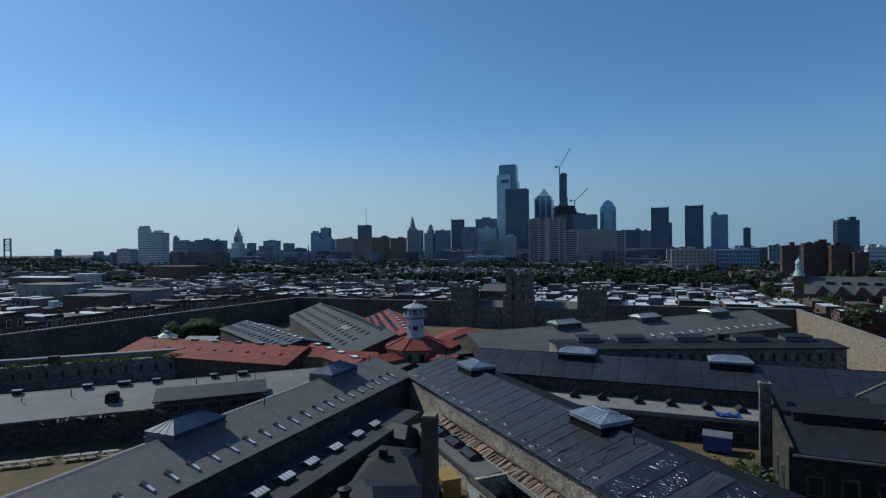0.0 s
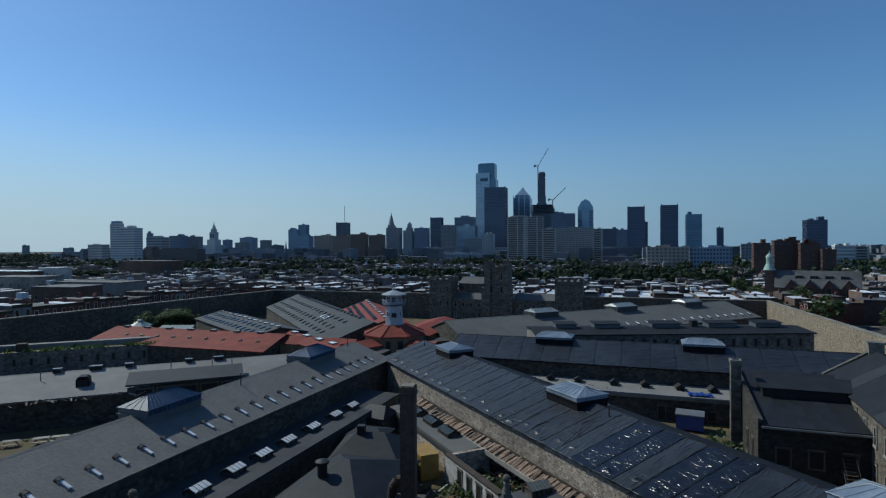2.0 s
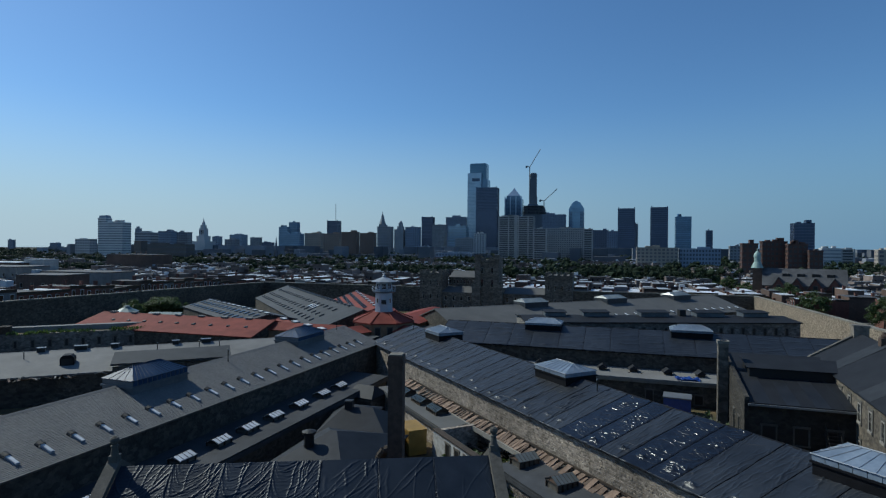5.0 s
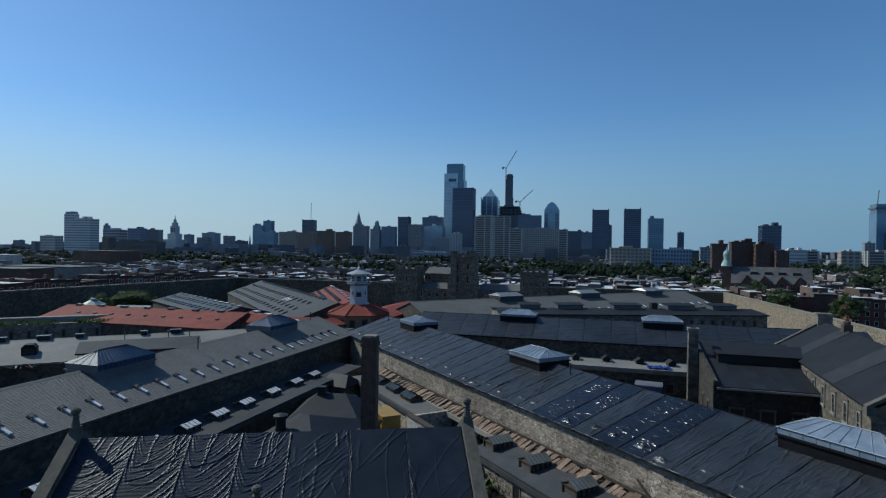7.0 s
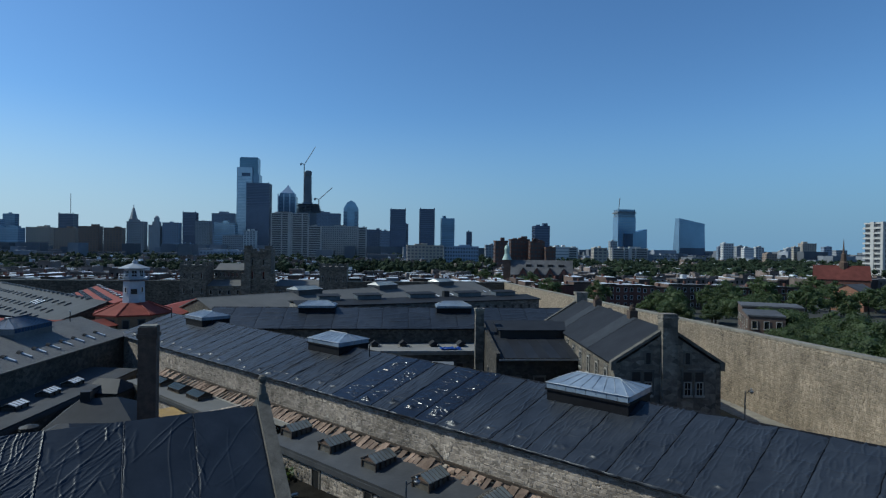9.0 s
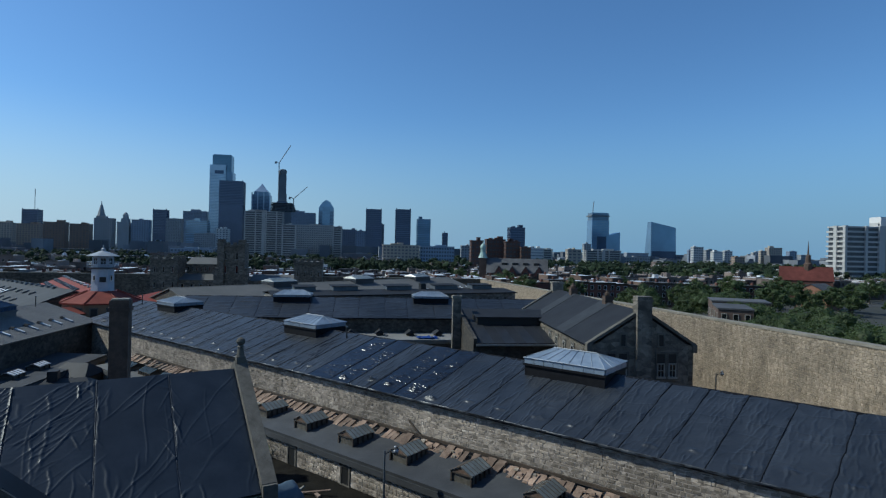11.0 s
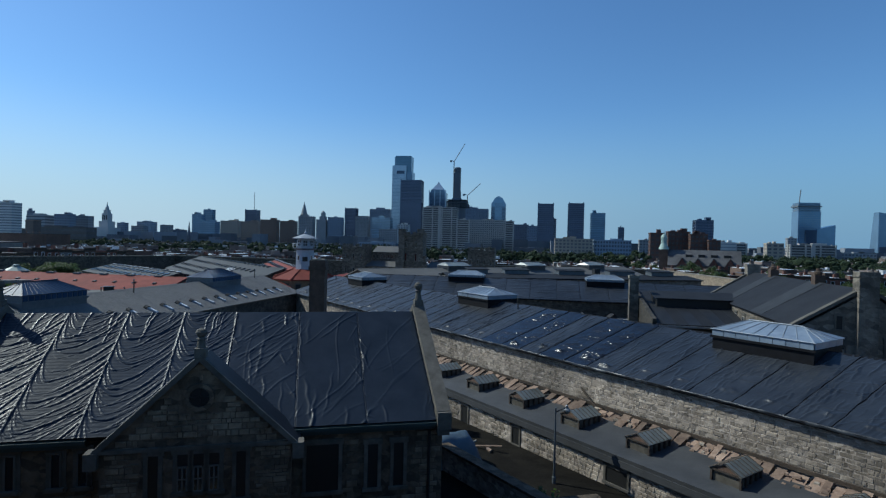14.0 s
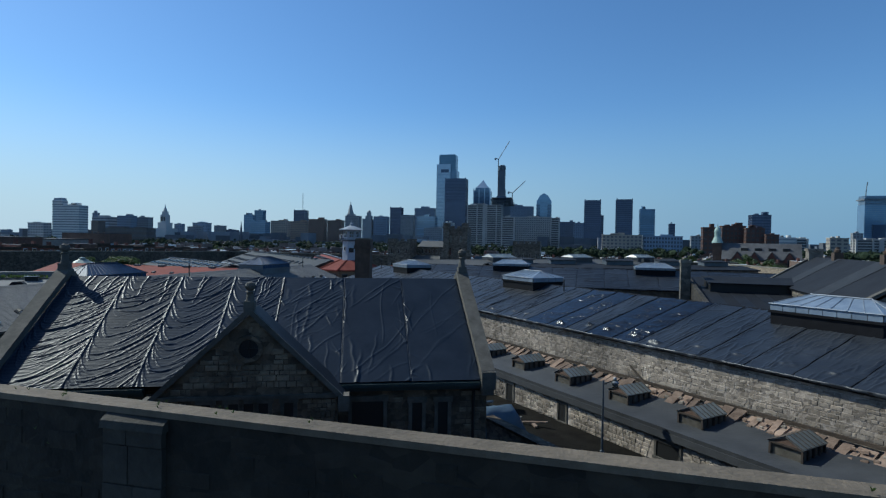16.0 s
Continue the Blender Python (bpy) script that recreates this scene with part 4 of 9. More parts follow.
def rotten_planks():
    """Bare rafters and broken boards along the foot of the block's wall."""
    r = root("collapsed_eave", *at_block(ANG_A, 36.0, -11.2), 4.3, ANG_A, "row of rotten red-brown boards and rubble along the wall foot", "roof remains")
    part("bed", box(0, 77, 0.15, 1.75, -0.3, 0.12), M_DARKROOF, r)
    bm = bmesh.new()
    bx(bm, 0, 77, -0.12, 0.04, -0.2, 0.28)
    part("edge_beam", bm, M_TRIM, r)
    bm = bmesh.new()
    bx(bm, 0, 77, 1.35, 1.5, 0.75, 0.95)
    part("upper_beam", bm, M_DARKWOOD, r)
    x = 0.3
    while x < 76:
        w = random.uniform(0.14, 0.5)
        if random.random() < 0.88:
            a, b = random.uniform(-0.1, 0.1), random.uniform(0.75, 1.1)
            z0, z1 = 0.16 + random.uniform(-0.05, 0.08), 0.72 + random.uniform(-0.15, 0.15)
            sk = random.uniform(-0.12, 0.12)
            if x > 34:
                w = random.uniform(0.3, 0.62)
            bm = bmesh.new()
            hexa(bm, [(x, a, z0 - 0.06), (x + w, a, z0 - 0.06), (x + w + sk, b + 0.4, z1 - 0.06), (x + sk, b + 0.4, z1 - 0.06),
                      (x, a, z0 + 0.06), (x + w, a, z0 + 0.06), (x + w + sk, b + 0.4, z1 + 0.06), (x + sk, b + 0.4, z1 + 0.06)])
            part("board", bm, M_RUSTWOOD, r)
        if x > 46 and random.random() < 0.7:      # broken lath and rubble on the wider boards
            for _ in range(2):
                lx, ly = x + random.uniform(0, w), random.uniform(0.1, 1.1)
                zz = 0.24 + 0.42 * ly
                bm = bmesh.new()
                q = random.uniform(0.08, 0.22)
                hexa(bm, [(lx - q, ly - q * .6, zz - .05), (lx + q, ly - q * .5, zz - .05), (lx + q * .8, ly + q * .6, zz), (lx - q * .9, ly + q * .7, zz),
                          (lx - q * .8, ly - q * .5, zz + .06), (lx + q * .9, ly - q * .4, zz + .05), (lx + q * .7, ly + q * .5, zz + .1), (lx - q * .8, ly + q * .6, zz + .09)])
                part("rubble", bm, random.choice((M_RUSTWOOD, M_BLOCK, M_RUSTWOOD)), r)
        x += w + random.uniform(0.03, 0.2 if x < 34 else 0.12)


M_DARKWOOD = surf("dark_old_timber", (0.045, 0.032, 0.022), (0.09, 0.065, 0.045), 2.5, 0.9, 0, 0.5, 12.0, 0.3)
random.seed(21)
rotten_planks()


def roof_light(label, x, y, z, rz, L=2.3, W=1.5, h=0.55, rise=0.5, panes=5, glass=None, frame_mat=None):
    """A small gabled roof light with side panes."""
    r = root("roof_light", x, y, z, rz, label, "roof light", "roof lights on the cell rows")
    f = frame_mat or M_RLFRAME
    g = glass or M_RLGLASS
    a, b = L / 2, W / 2
    bm = bmesh.new()
    bx(bm, -a - 0.06, a + 0.06, -b - 0.06, b + 0.06, -0.45, 0.16)
    part("curb", bm, f, r)
    bm = bmesh.new()
    bx(bm, -a + 0.05, a - 0.05, -b + 0.05, b - 0.05, 0.16, h)
    part("side_glass", bm, M_DIRTYGLASS, r)
    bm = bmesh.new()
    for i in range(panes):
        xx = -a + 2 * a * i / (panes - 1)
        for s in (-1, 1):
            bx(bm, xx - 0.05, xx + 0.05, s * b - 0.05, s * b + 0.05, 0.16, h)
    for s in (-1, 1):
        bx(bm, -a, a, s * b - 0.06, s * b + 0.06, h - 0.08, h + 0.02)
        bx(bm, s * a - 0.06, s * a + 0.06, -b, b, h - 0.08, h + 0.02)
    part("frame", bm, f, r)
    for s in (-1, 1):
        bm = bmesh.new()
        o = 0.09
        if s > 0:
            slab(bm, (-a - o, 0, h + rise), (a + o, 0, h + rise), (a + o, b + o, h), (-a - o, b + o, h), 0.04)
        else:
            slab(bm, (-a - o, -b - o, h), (a + o, -b - o, h), (a + o, 0, h + rise), (-a - o, 0, h + rise), 0.04)
        p = part("glazed_slope", bm, g, r)
        for i in range(panes + 2):
            bm = bmesh.new()
            xx = -a - o + 2 * (a + o) * i / (panes + 1)
            tube(bm, (xx, s * (b + o), h + 0.02), (xx, 0, h + rise + 0.02), 0.026, 4)
            part("bar", bm, f, p)
    for s in (-1, 1):
        bm = bmesh.new()
        prism(bm, [(-b, h), (b, h), (0, h + rise - 0.03)], s * a - 0.03, s * a + 0.03)
        part("gable_board", bm, M_RLGABLE if f is M_RLFRAME else f, r)
    return r


M_RLGLASS = surf("dirty_roof_glass", (0.14, 0.155, 0.15), (0.26, 0.28, 0.27), 1.2, 0.3, 0, 0.1, 4.0, 0.3, spec=0.5)
M_RLDARK = surf("dark_green_roof_glass", (0.035, 0.05, 0.05), (0.07, 0.09, 0.088), 1.2, 0.25, 0, 0.1, 4.0, 0.3, spec=0.6)
M_RLFRAME = surf("worn_brown_frame", (0.045, 0.032, 0.024), (0.095, 0.07, 0.052), 3.0, 0.8, 0, 0.3, 10.0, 0.3)
M_RLGABLE = surf("rusty_brown_gable", (0.12, 0.07, 0.048), (0.21, 0.13, 0.09), 3.0, 0.8, 0, 0.3, 10.0, 0.3)
M_DIRTYGLASS = surf("grimy_side_panes", (0.085, 0.075, 0.06), (0.19, 0.17, 0.14), 3.0, 0.35, 0, 0.2, 6.0, 0.3)
# near-white colour stands for sun glare on the panes
M_LITGLASS = surf("sun_glare_white_glazing", (0.78, 0.80, 0.82), (0.88, 0.89, 0.90), 1.5, 0.5, 0, 0.1, 4.0, 0.2)
for i in range(7):
    x, y = at_block(ANG_A, 67.5 + 5.18 * i, -12.25)
    roof_light("small gabled glass roof light on a dark flat roof", x, y, 4.22, ANG_A + 90, 2.0, 1.5, 0.86, 0.42, 5)
for s in (41.0, 45.6, 50.0):
    x, y = at_block(ANG_A, s, -12.3)
    roof_light("small green-tinted roof light on a grey flat roof", x, y, 4.3, ANG_A, 2.6, 1.5, 0.55, 0.35, 6, M_RLDARK, M_DARKWOOD)
for i, s in enumerate((39.1, 43.4, 48.4, 53.2, 57.5, 61.6, 66.2, 70.8, 75.5)):
    x, y = at_block(ANG_B, s, 12.1)
    roof_light("dark box roof light with panes painted sun-glare white", x, y, 4.5, ANG_B, 1.8, 1.35, 0.7, 0.3, 3, M_LITGLASS, M_DARKWOOD)


# ---- shingled block: courses, vents ----
def shingle_courses(r, side, rows=40):
    L, e, t, hw = r["L"], r["e"], r["t"], r["hw"]
    k = (t - e) / hw
    run = hw + 0.35
    verts, faces = [], []
    for j in range(rows):
        y0, y1 = run * j / rows, run * (j + 1) / rows + 0.01
        for (ya, lift) in ((y0, 0.012), (y1, 0.032)):
            for x in (-0.36, L + 0.36):
                verts.append((x, side * ya, t - k * ya + lift))
        b = len(verts)
        for x in (-0.36, L + 0.36):
            verts.append((x, side * y1, t - k * y1 + 0.005))
        faces.append((b - 4, b - 3, b - 1, b - 2))
        faces.append((b - 2, b - 1, b + 1, b))
    raw_part("shingle_field", verts, faces, M_SHINGLE, r, kind="stuff")


M_SHINGLE = surf("grey_shingle_courses", (0.145, 0.14, 0.133), (0.205, 0.198, 0.188), 3.0, 0.8, 0, 0.5, 9.0, 0.12, dist=0.03)
shingle_courses(block_b, 1)
shingle_courses(block_b, -1, 12)


def hood_vent(x, y, z, rz, tilt):
    r = root("roof_vent", x, y, z, rz, "slim white cell skylight with a dark curved hood", "roof vent", "vents on the shingled roof")
    r.matrix_basis = pose(x, y, z, 0, 0, rz) @ pose(0, 0, 0, tilt, 0, 0)
    part("frame", box(-0.17, 0.17, -0.58, 0.62, -0.15, 0.1), M_BARGREY, r)
    part("pane", box(-0.12, 0.12, -0.52, 0.56, 0.08, 0.125), M_LITGLASS, r, "glazing painted sunlit white")
    bm = bmesh.new()
    arc = [(math.cos(math.pi * i / 8), math.sin(math.pi * i / 8)) for i in range(9)]
    prism(bm, [(0.34 * c, 0.34 * q - 0.1) for c, q in arc] + [(0.29 * c, 0.29 * q - 0.1) for c, q in arc[::-1]], -0.95, -0.55)
    bmesh.ops.rotate(bm, verts=bm.verts, cent=(0, 0, 0), matrix=Matrix.Rotation(radians(90), 3, "Z"))
    part("hood", bm, M_DARK, r)
    return r


v0 = hood_vent(*at_block(ANG_B, 25.4, 7.8), 8.36, ANG_B, -20)
for i in range(1, 27):
    x, y = at_block(ANG_B, 25.4 + 2.48 * i, 7.8)
    copy_thing(v0, pose(x, y, 8.36, 0, 0, ANG_B) @ pose(0, 0, 0, -20, 0, 0))


def vent_pipe(x, y, z, h, label="thin dark vent pipe on a roof"):
    r = root("vent_pipe", x, y, z, 0, label, "vent pipe", "vent pipes on the roofs")
    bm = bmesh.new()
    tube(bm, (0, 0, -0.4), (0, 0, h), 0.06, 8)
    part("pipe", bm, M_DARK, r)
    bm = bmesh.new()
    lathe(bm, [(0.11, h - 0.05), (0.11, h + 0.06), (0.02, h + 0.1)], seg=8)
    part("cap", bm, M_STEEL, r)


for a, s, w, z, h in ((ANG_B, 50.5, 3.6, 9.8, 1.5), (ANG_B, 24.5, 3.2, 10.0, 1.4), (ANG_A, 67.0, -3.4, 9.8, 1.2), (ANG_A, 23.5, -3.6, 9.7, 1.6), (ANG_C, 41, 13.0, 7.3, 1.1), (ANG_C, 35, 13.2, 7.3, 1.1), (ANG_C, 58, 13.6, 7.2, 1.1), (ANG_C, 64, 14, 7.1, 0.9), (ANG_C, 32, 13.2, 7.3, 1.0)):
    vent_pipe(*at_block(a, s, w), z, h)


# ---- pale-roofed block: ridge boxes, dormer, clerestory shed, broken eave ----
def ridge_vent(ang, s, w, z, L=1.1, hgt=0.6):
    x, y = at_block(ang, s, w)
    r = root("ridge_vent", x, y, z, ang, "dark box vent on a roof ridge", "roof vent", "ridge vents")
    part("box", box(-L / 2, L / 2, -0.4, 0.4, -0.4, hgt), M_DARK, r)
    part("lid", box(-L / 2 - 0.1, L / 2 + 0.1, -0.5, 0.5, hgt, hgt + 0.08), M_STEEL, r)


for s, L in ((34.0, 1.4), (38.5, 0.9), (47.0, 1.0), (51.5, 1.6), (56.5, 1.0), (65.5, 1.1), (70.3, 1.8), (76, 1.2)):
    ridge_vent(ANG_C, s, 10.9, 7.85, L, 0.45)


def shed_c():
    d = at_block(ANG_C, 30.6, 0)
    r = root("clerestory_shed", d[0], d[1], 2.0, ANG_C, "grey lean-to shed with a row of dark openings", "shed")
    bm = bmesh.new()
    slab(bm, (0, 16.2, 5.7), (0, 20.6, 4.75), (15.8, 20.6, 4.75), (15.8, 16.2, 5.7), 0.25)
    bmesh.ops.recalc_face_normals(bm, faces=bm.faces)
    part("roof", bm, M_BLUEROOF, r)
    part("wall", box(0.2, 15.6, 19.9, 20.3, -1, 4.5), M_DSTONE, r)
    for i in range(5):
        hole(r, 1.9 + 2.9 * i, 20.3, 3.2, 2.2, 0.9, 0, 1)


shed_c()


def dormer_c():
    x, y = at_block(ANG_C, 52.2, 16.0)
    r = root("roof_dormer", x, y, 6.6, ANG_C + 90, "black arched hatch on the pale roof", "dormer")
    bm = bmesh.new()
    prism(bm, [(-0.85, -0.3), (0.85, -0.3), (0.85, 1.0), (0.5, 1.4), (-0.5, 1.4), (-0.85, 1.0)], -0.7, 1.0)
    part("hood", bm, M_BATTEN, r)
    bm = bmesh.new()
    prism(bm, [(-0.7, 0.0), (0.7, 0.0), (0.7, 0.9), (-0.7, 0.9)], 1.0, 1.04)
    part("hatch", bm, M_DARK, r)


dormer_c()


def debris(name, label, cx, cy, z, L, W, ang, n, mats, category, longest=1.6):
    r = root(name, cx, cy, z, ang, label, category)
    for i in range(n):
        x, y = random.uniform(-L / 2, L / 2), random.uniform(-W / 2, W / 2)
        ln, th = random.uniform(0.4, longest), random.uniform(0.05, 0.14)
        bm = bmesh.new()
        bx(bm, -ln / 2, ln / 2, -th, th, -th / 2, th / 2)
        bmesh.ops.transform(bm, matrix=pose(x, y, random.uniform(0.02, 0.3), random.uniform(-25, 25), random.uniform(-30, 30), random.uniform(0, 180)), verts=bm.verts)
        part("plank", bm, random.choice(mats), r)


random.seed(31)
x, y = at_block(ANG_C, 52, 20.6)
debris("broken_eave", "broken timber and weeds along the eave", x, y, 5.6, 16, 1.4, ANG_C, 40, (M_DARKWOOD, M_RUSTWOOD, M_TRIM), "roof remains")
for i, (s, w) in enumerate(((61.9, 26.3), (60.3, 26.4), (58.2, 26.2), (55.0, 26.3), (53.0, 26.3), (50.7, 26.3))):
    x, y = at_block(ANG_C, s, w)
    r = root("picnic_table", x, y, ground_z(y), ANG_C, "weathered pale picnic table on dry grass", "table", "picnic tables in the yard")
    part("tabletop", box(-0.9, 0.9, -0.4, 0.4, 0.7, 0.76), M_TRIM, r)
    for k in (-0.8, 0.8):
        part("bench", box(-0.9, 0.9, k - 0.15, k + 0.15, 0.42, 0.47), M_TRIM, r)
    for k in (-0.6, 0.6):
        bm = bmesh.new()
        tube(bm, (k, -0.75, 0.05), (k, 0.25, 0.72), 0.05, 4)
        tube(bm, (k, 0.75, 0.05), (k, -0.25, 0.72), 0.05, 4)
        bx(bm, k - 0.05, k + 0.05, -0.85, 0.85, 0.36, 0.42)
        part("trestle", bm, M_TRIM, r)

# ---- gabled hall by the near wall ----
HX, HY, HZ, HA = 29.6, -81.15, 2.3, 22.0


def hall():
    r = root("gabled_hall", HX, HY, HZ, HA, "stone hall under wrinkled black roof sheeting with stone finials", "hall")
    L0, L1, hw, e, t = -10.0, 9.5, 5.9, 6.6, 10.15
    k = (t - e) / hw
    # walls
    part("front_wall", box(L0, L1, -hw, -hw + 0.5, -1, e - 0.1), M_HALLSTONE, r)
    part("rear_wall", box(L0, L1, hw - 0.5, hw, -1, e - 0.1), M_HALLSTONE, r)
    for x0, x1 in ((L0, L0 + 0.5), (L1 - 0.5, L1)):
        bm = bmesh.new()
        prism(bm, [(-hw + 0.5, -1), (hw - 0.5, -1), (hw - 0.5, e - 0.1), (0, t - 0.3), (-hw + 0.5, e - 0.1)], x0, x1)
        part("end_wall", bm, M_HALLSTONE, r)
    for s in (-1, 1):
        bm = bmesh.new()
        yo, zo = s * (hw + 0.3), e - k * 0.3
        if s > 0:
            slab(bm, (L0 + 0.3, 0, t), (L1 - 0.3, 0, t), (L1 - 0.3, yo, zo), (L0 + 0.3, yo, zo), 0.2)
        else:
            slab(bm, (L0 + 0.3, yo, zo), (L1 - 0.3, yo, zo), (L1 - 0.3, 0, t), (L0 + 0.3, 0, t), 0.2)
        part("roof_slope", bm, M_BATTEN, r)
    # sheeting: hanging creases on one half, taut on the other
    ends = (L0 + 0.33, -7.1, -4.57, -2.08, 0.3, 3.3, 6.2, L1 - 0.33)
    for i, (x0, x1) in enumerate(zip(ends, ends[1:])):
        a, b, c = (x0, 0.1, t + 0.1), (x1, 0.1, t + 0.1), (x0, -hw - 0.35, e - k * 0.35 + 0.03)
        if i < 4:
            swag_sheet(r, a, b, c, 110, 320, 300 + i, M_HALLSHEET)
            continue
        draped_sheet(r, a, b, c, 84, 230, 300 + i, (30, 10, 7)[i - 4], (0.001, 0, 0)[i - 4], M_HALLSHEET, 1.25, (), (1.2, 4.6), 1.35, 0.06, 20, (16, 7, 5)[i - 4])
        seam(r, (x0, 0.05, t + 0.115), (x0, -hw - 0.35, e - k * 0.35 + 0.045), M_HALLSHEET, 0.018, 0.02, 70 + i)
    sheet(r, (L1 - 0.3, 0.12, t - 0.05), (L0 + 0.3, 0.12, t - 0.05), (L1 - 0.3, hw + 0.3, e - k * 0.3), 30, 14, 77.0, 0.06, M_SHEET, [(1.2, 0.9, 5, 0.7)])
    # gutter
    for a, b in ((L0 + 0.3, -4.2), (3.3, L1 - 0.2)):
        bm = bmesh.new()
        bx(bm, a, b, -hw - 0.47, -hw - 0.33, e - 0.38, e - 0.24)
        part("gutter", bm, M_TEAL, r)
        part("fascia", box(a, b, -hw - 0.32, -hw - 0.02, e - 0.55, e - 0.22), M_TEAL, r, "dark green fascia board")
    # end parapets with coping and finials
    for x0, x1 in ((L0 - 0.25, L0 + 0.35), (L1 - 0.35, L1 + 0.25)):
        for s in (-1, 1):
            bm = bmesh.new()
            pts = [(s * (hw + 0.45), e - k * 0.45 + 0.15), (0, t + 0.2), (0, t + 0.55), (s * (hw + 0.45), e - k * 0.45 + 0.5)]
            prism(bm, pts if s > 0 else pts[::-1], x0, x1)
            part("coping", bm, M_COPINGGREY, r, "grey stone coping")
            bm = bmesh.new()
            y0, y1 = sorted((s * (hw - 0.1), s * (hw + 0.6)))
            bx(bm, x0, x1, y0, y1, e - 0.55, e + 0.2)
            bx(bm, x0 + 0.05, x1 - 0.05, min(y0, y1) + 0.1, max(y0, y1) - 0.1, e - 0.8, e - 0.55)
            part("kneeler", bm, M_COPINGGREY, r)
        bm = bmesh.new()
        xm = (x0 + x1) / 2
        bx(bm, xm - 0.22, xm + 0.22, -0.22, 0.22, t + 0.3, t + 0.75)
        lathe(bm, [(0.2, t + 0.75), (0.13, t + 1.2), (0.2, t + 1.23), (0.11, t + 1.3), (0.19, t + 1.38), (0.23, t + 1.5), (0.18, t + 1.62), (0.05, t + 1.7)], xm, 0, 12)
        part("finial", bm, M_COPINGGREY, r)
    # projecting front gable
    gx0, gx1, gy, ga = -3.45, 3.2, -hw - 1.25, 9.45
    gm = (gx0 + gx1) / 2
    bm = bmesh.new()
    a = [(gx0, gy, -1), (gx1, gy, -1), (gx1, gy, e - 0.35), (gm, gy, ga - 0.1), (gx0, gy, e - 0.35)]
    f = [bm.verts.new(p) for p in a]
    b = [bm.verts.new((p[0], -hw + 0.01, p[2])) for p in a]
    bm.faces.new(f)
    bm.faces.new(b[::-1])
    for i in range(5):
        bm.faces.new((f[i], b[i], b[(i + 1) % 5], f[(i + 1) % 5]))
    part("gable_wall", bm, M_HALLSTONE, r)
    kg = (ga - (e - 0.35)) / (gm - gx0)
    for s, xe in ((-1, gx0 - 0.25), (1, gx1 + 0.25)):
        ze = ga - kg * abs(xe - gm)
        yb_top = yb_eave = -hw + 0.15      # the sheeting runs down behind the gable's short roof
        bm = bmesh.new()
        pts = [(gm, gy - 0.05, ga), (xe, gy - 0.05, ze), (xe, yb_eave, ze), (gm, yb_top, ga)]
        slab(bm, *(pts if s < 0 else pts[::-1]), 0.15)
        bmesh.ops.recalc_face_normals(bm, faces=bm.faces)
        part("gable_roof", bm, M_SHEDROOF, r)
        bm = bmesh.new()
        dz = 0.2
        xo = xe
        hexa(bm, [(gm, gy - 0.2, ga - 0.06), (xo, gy - 0.2, ze - 0.06), (xo, gy + 0.3, ze - 0.06), (gm, gy + 0.3, ga - 0.06),
                  (gm, gy - 0.2, ga + dz), (xo, gy - 0.2, ze + dz), (xo, gy + 0.3, ze + dz), (gm, gy + 0.3, ga + dz)])
        bmesh.ops.recalc_face_normals(bm, faces=bm.faces)
        part("coping", bm, M_COPINGGREY, r, "grey stone coping")
        bm = bmesh.new()
        bx(bm, xe - 0.2, xe + 0.22, gy - 0.25, gy + 0.35, ze - 0.4, ze + 0.2)
        part("kneeler", bm, M_COPINGGREY, r)
    bm = bmesh.new()
    bx(bm, gm - 0.2, gm + 0.2, gy - 0.15, gy + 0.28, ga + 0.05, ga + 0.42)
    lathe(bm, [(0.17, ga + 0.42), (0.12, ga + 0.74), (0.18, ga + 0.76), (0.1, ga + 0.82), (0.18, ga + 0.9), (0.21, ga + 1.0), (0.16, ga + 1.1), (0.04, ga + 1.16)], gm, gy + 0.08, 12)
    part("finial", bm, M_COPINGGREY, r)
    # round window and the gable's windows
    bm = bmesh.new()
    lathe(bm, [(0.52, 0), (0.52, 0.14), (0.36, 0.14), (0.36, 0.02)], seg=20)
    bmesh.ops.transform(bm, matrix=Matrix.Translation((gm, gy - 0.01, 8.05)) @ pose(0, 0, 0, 90, 0, 0), verts=bm.verts)
    o = part("round_window", bm, M_HALLSTONE, r)
    bm = bmesh.new()
    lathe(bm, [(0.35, 0), (0.35, 0.05)], seg=20)
    bx(bm, -0.03, 0.03, -0.35, 0.35, 0.05, 0.1)
    bx(bm, -0.35, 0.35, -0.03, 0.03, 0.05, 0.1)
    bmesh.ops.transform(bm, matrix=Matrix.Translation((gm, gy - 0.02, 8.05)) @ pose(0, 0, 0, 90, 0, 0), verts=bm.verts)
    part("pane", bm, M_DARK, o)
    for dx in (-0.55, 0.0, 0.55):
        hole(r, gm + dx, gy, 4.55, 0.36, 1.4, 0, -1, "window_opening")
        win(r, gm + dx, gy - 0.03, 4.55, 0.36, 0.95, 0, -1, M_SURROUND, bars=1, depth=0.06, sill=False)
    for dx in (-1.55, 1.5):
        hole(r, gm + dx, gy, 4.2, 0.34, 1.75, 0, -1, "window_opening")
    part("string_course", box(gx0 - 0.05, gx1 + 0.05, gy - 0.12, gy, 6.12, 6.26), M_HALLTRIM, r)
    # flank windows
    for x in (-8.9, -7.85, -6.76, -5.27, -4.38):
        hole(r, x, -hw, 4.5, 0.36, 1.35, 0, -1, "window_opening")
        win(r, x, -hw - 0.03, 4.5, 0.38, 1.35, 0, -1, M_SURROUND, bars=0, depth=0.1)
    hole(r, 4.43, -hw, 3.6, 1.3, 1.95, 0, -1, "doorway")
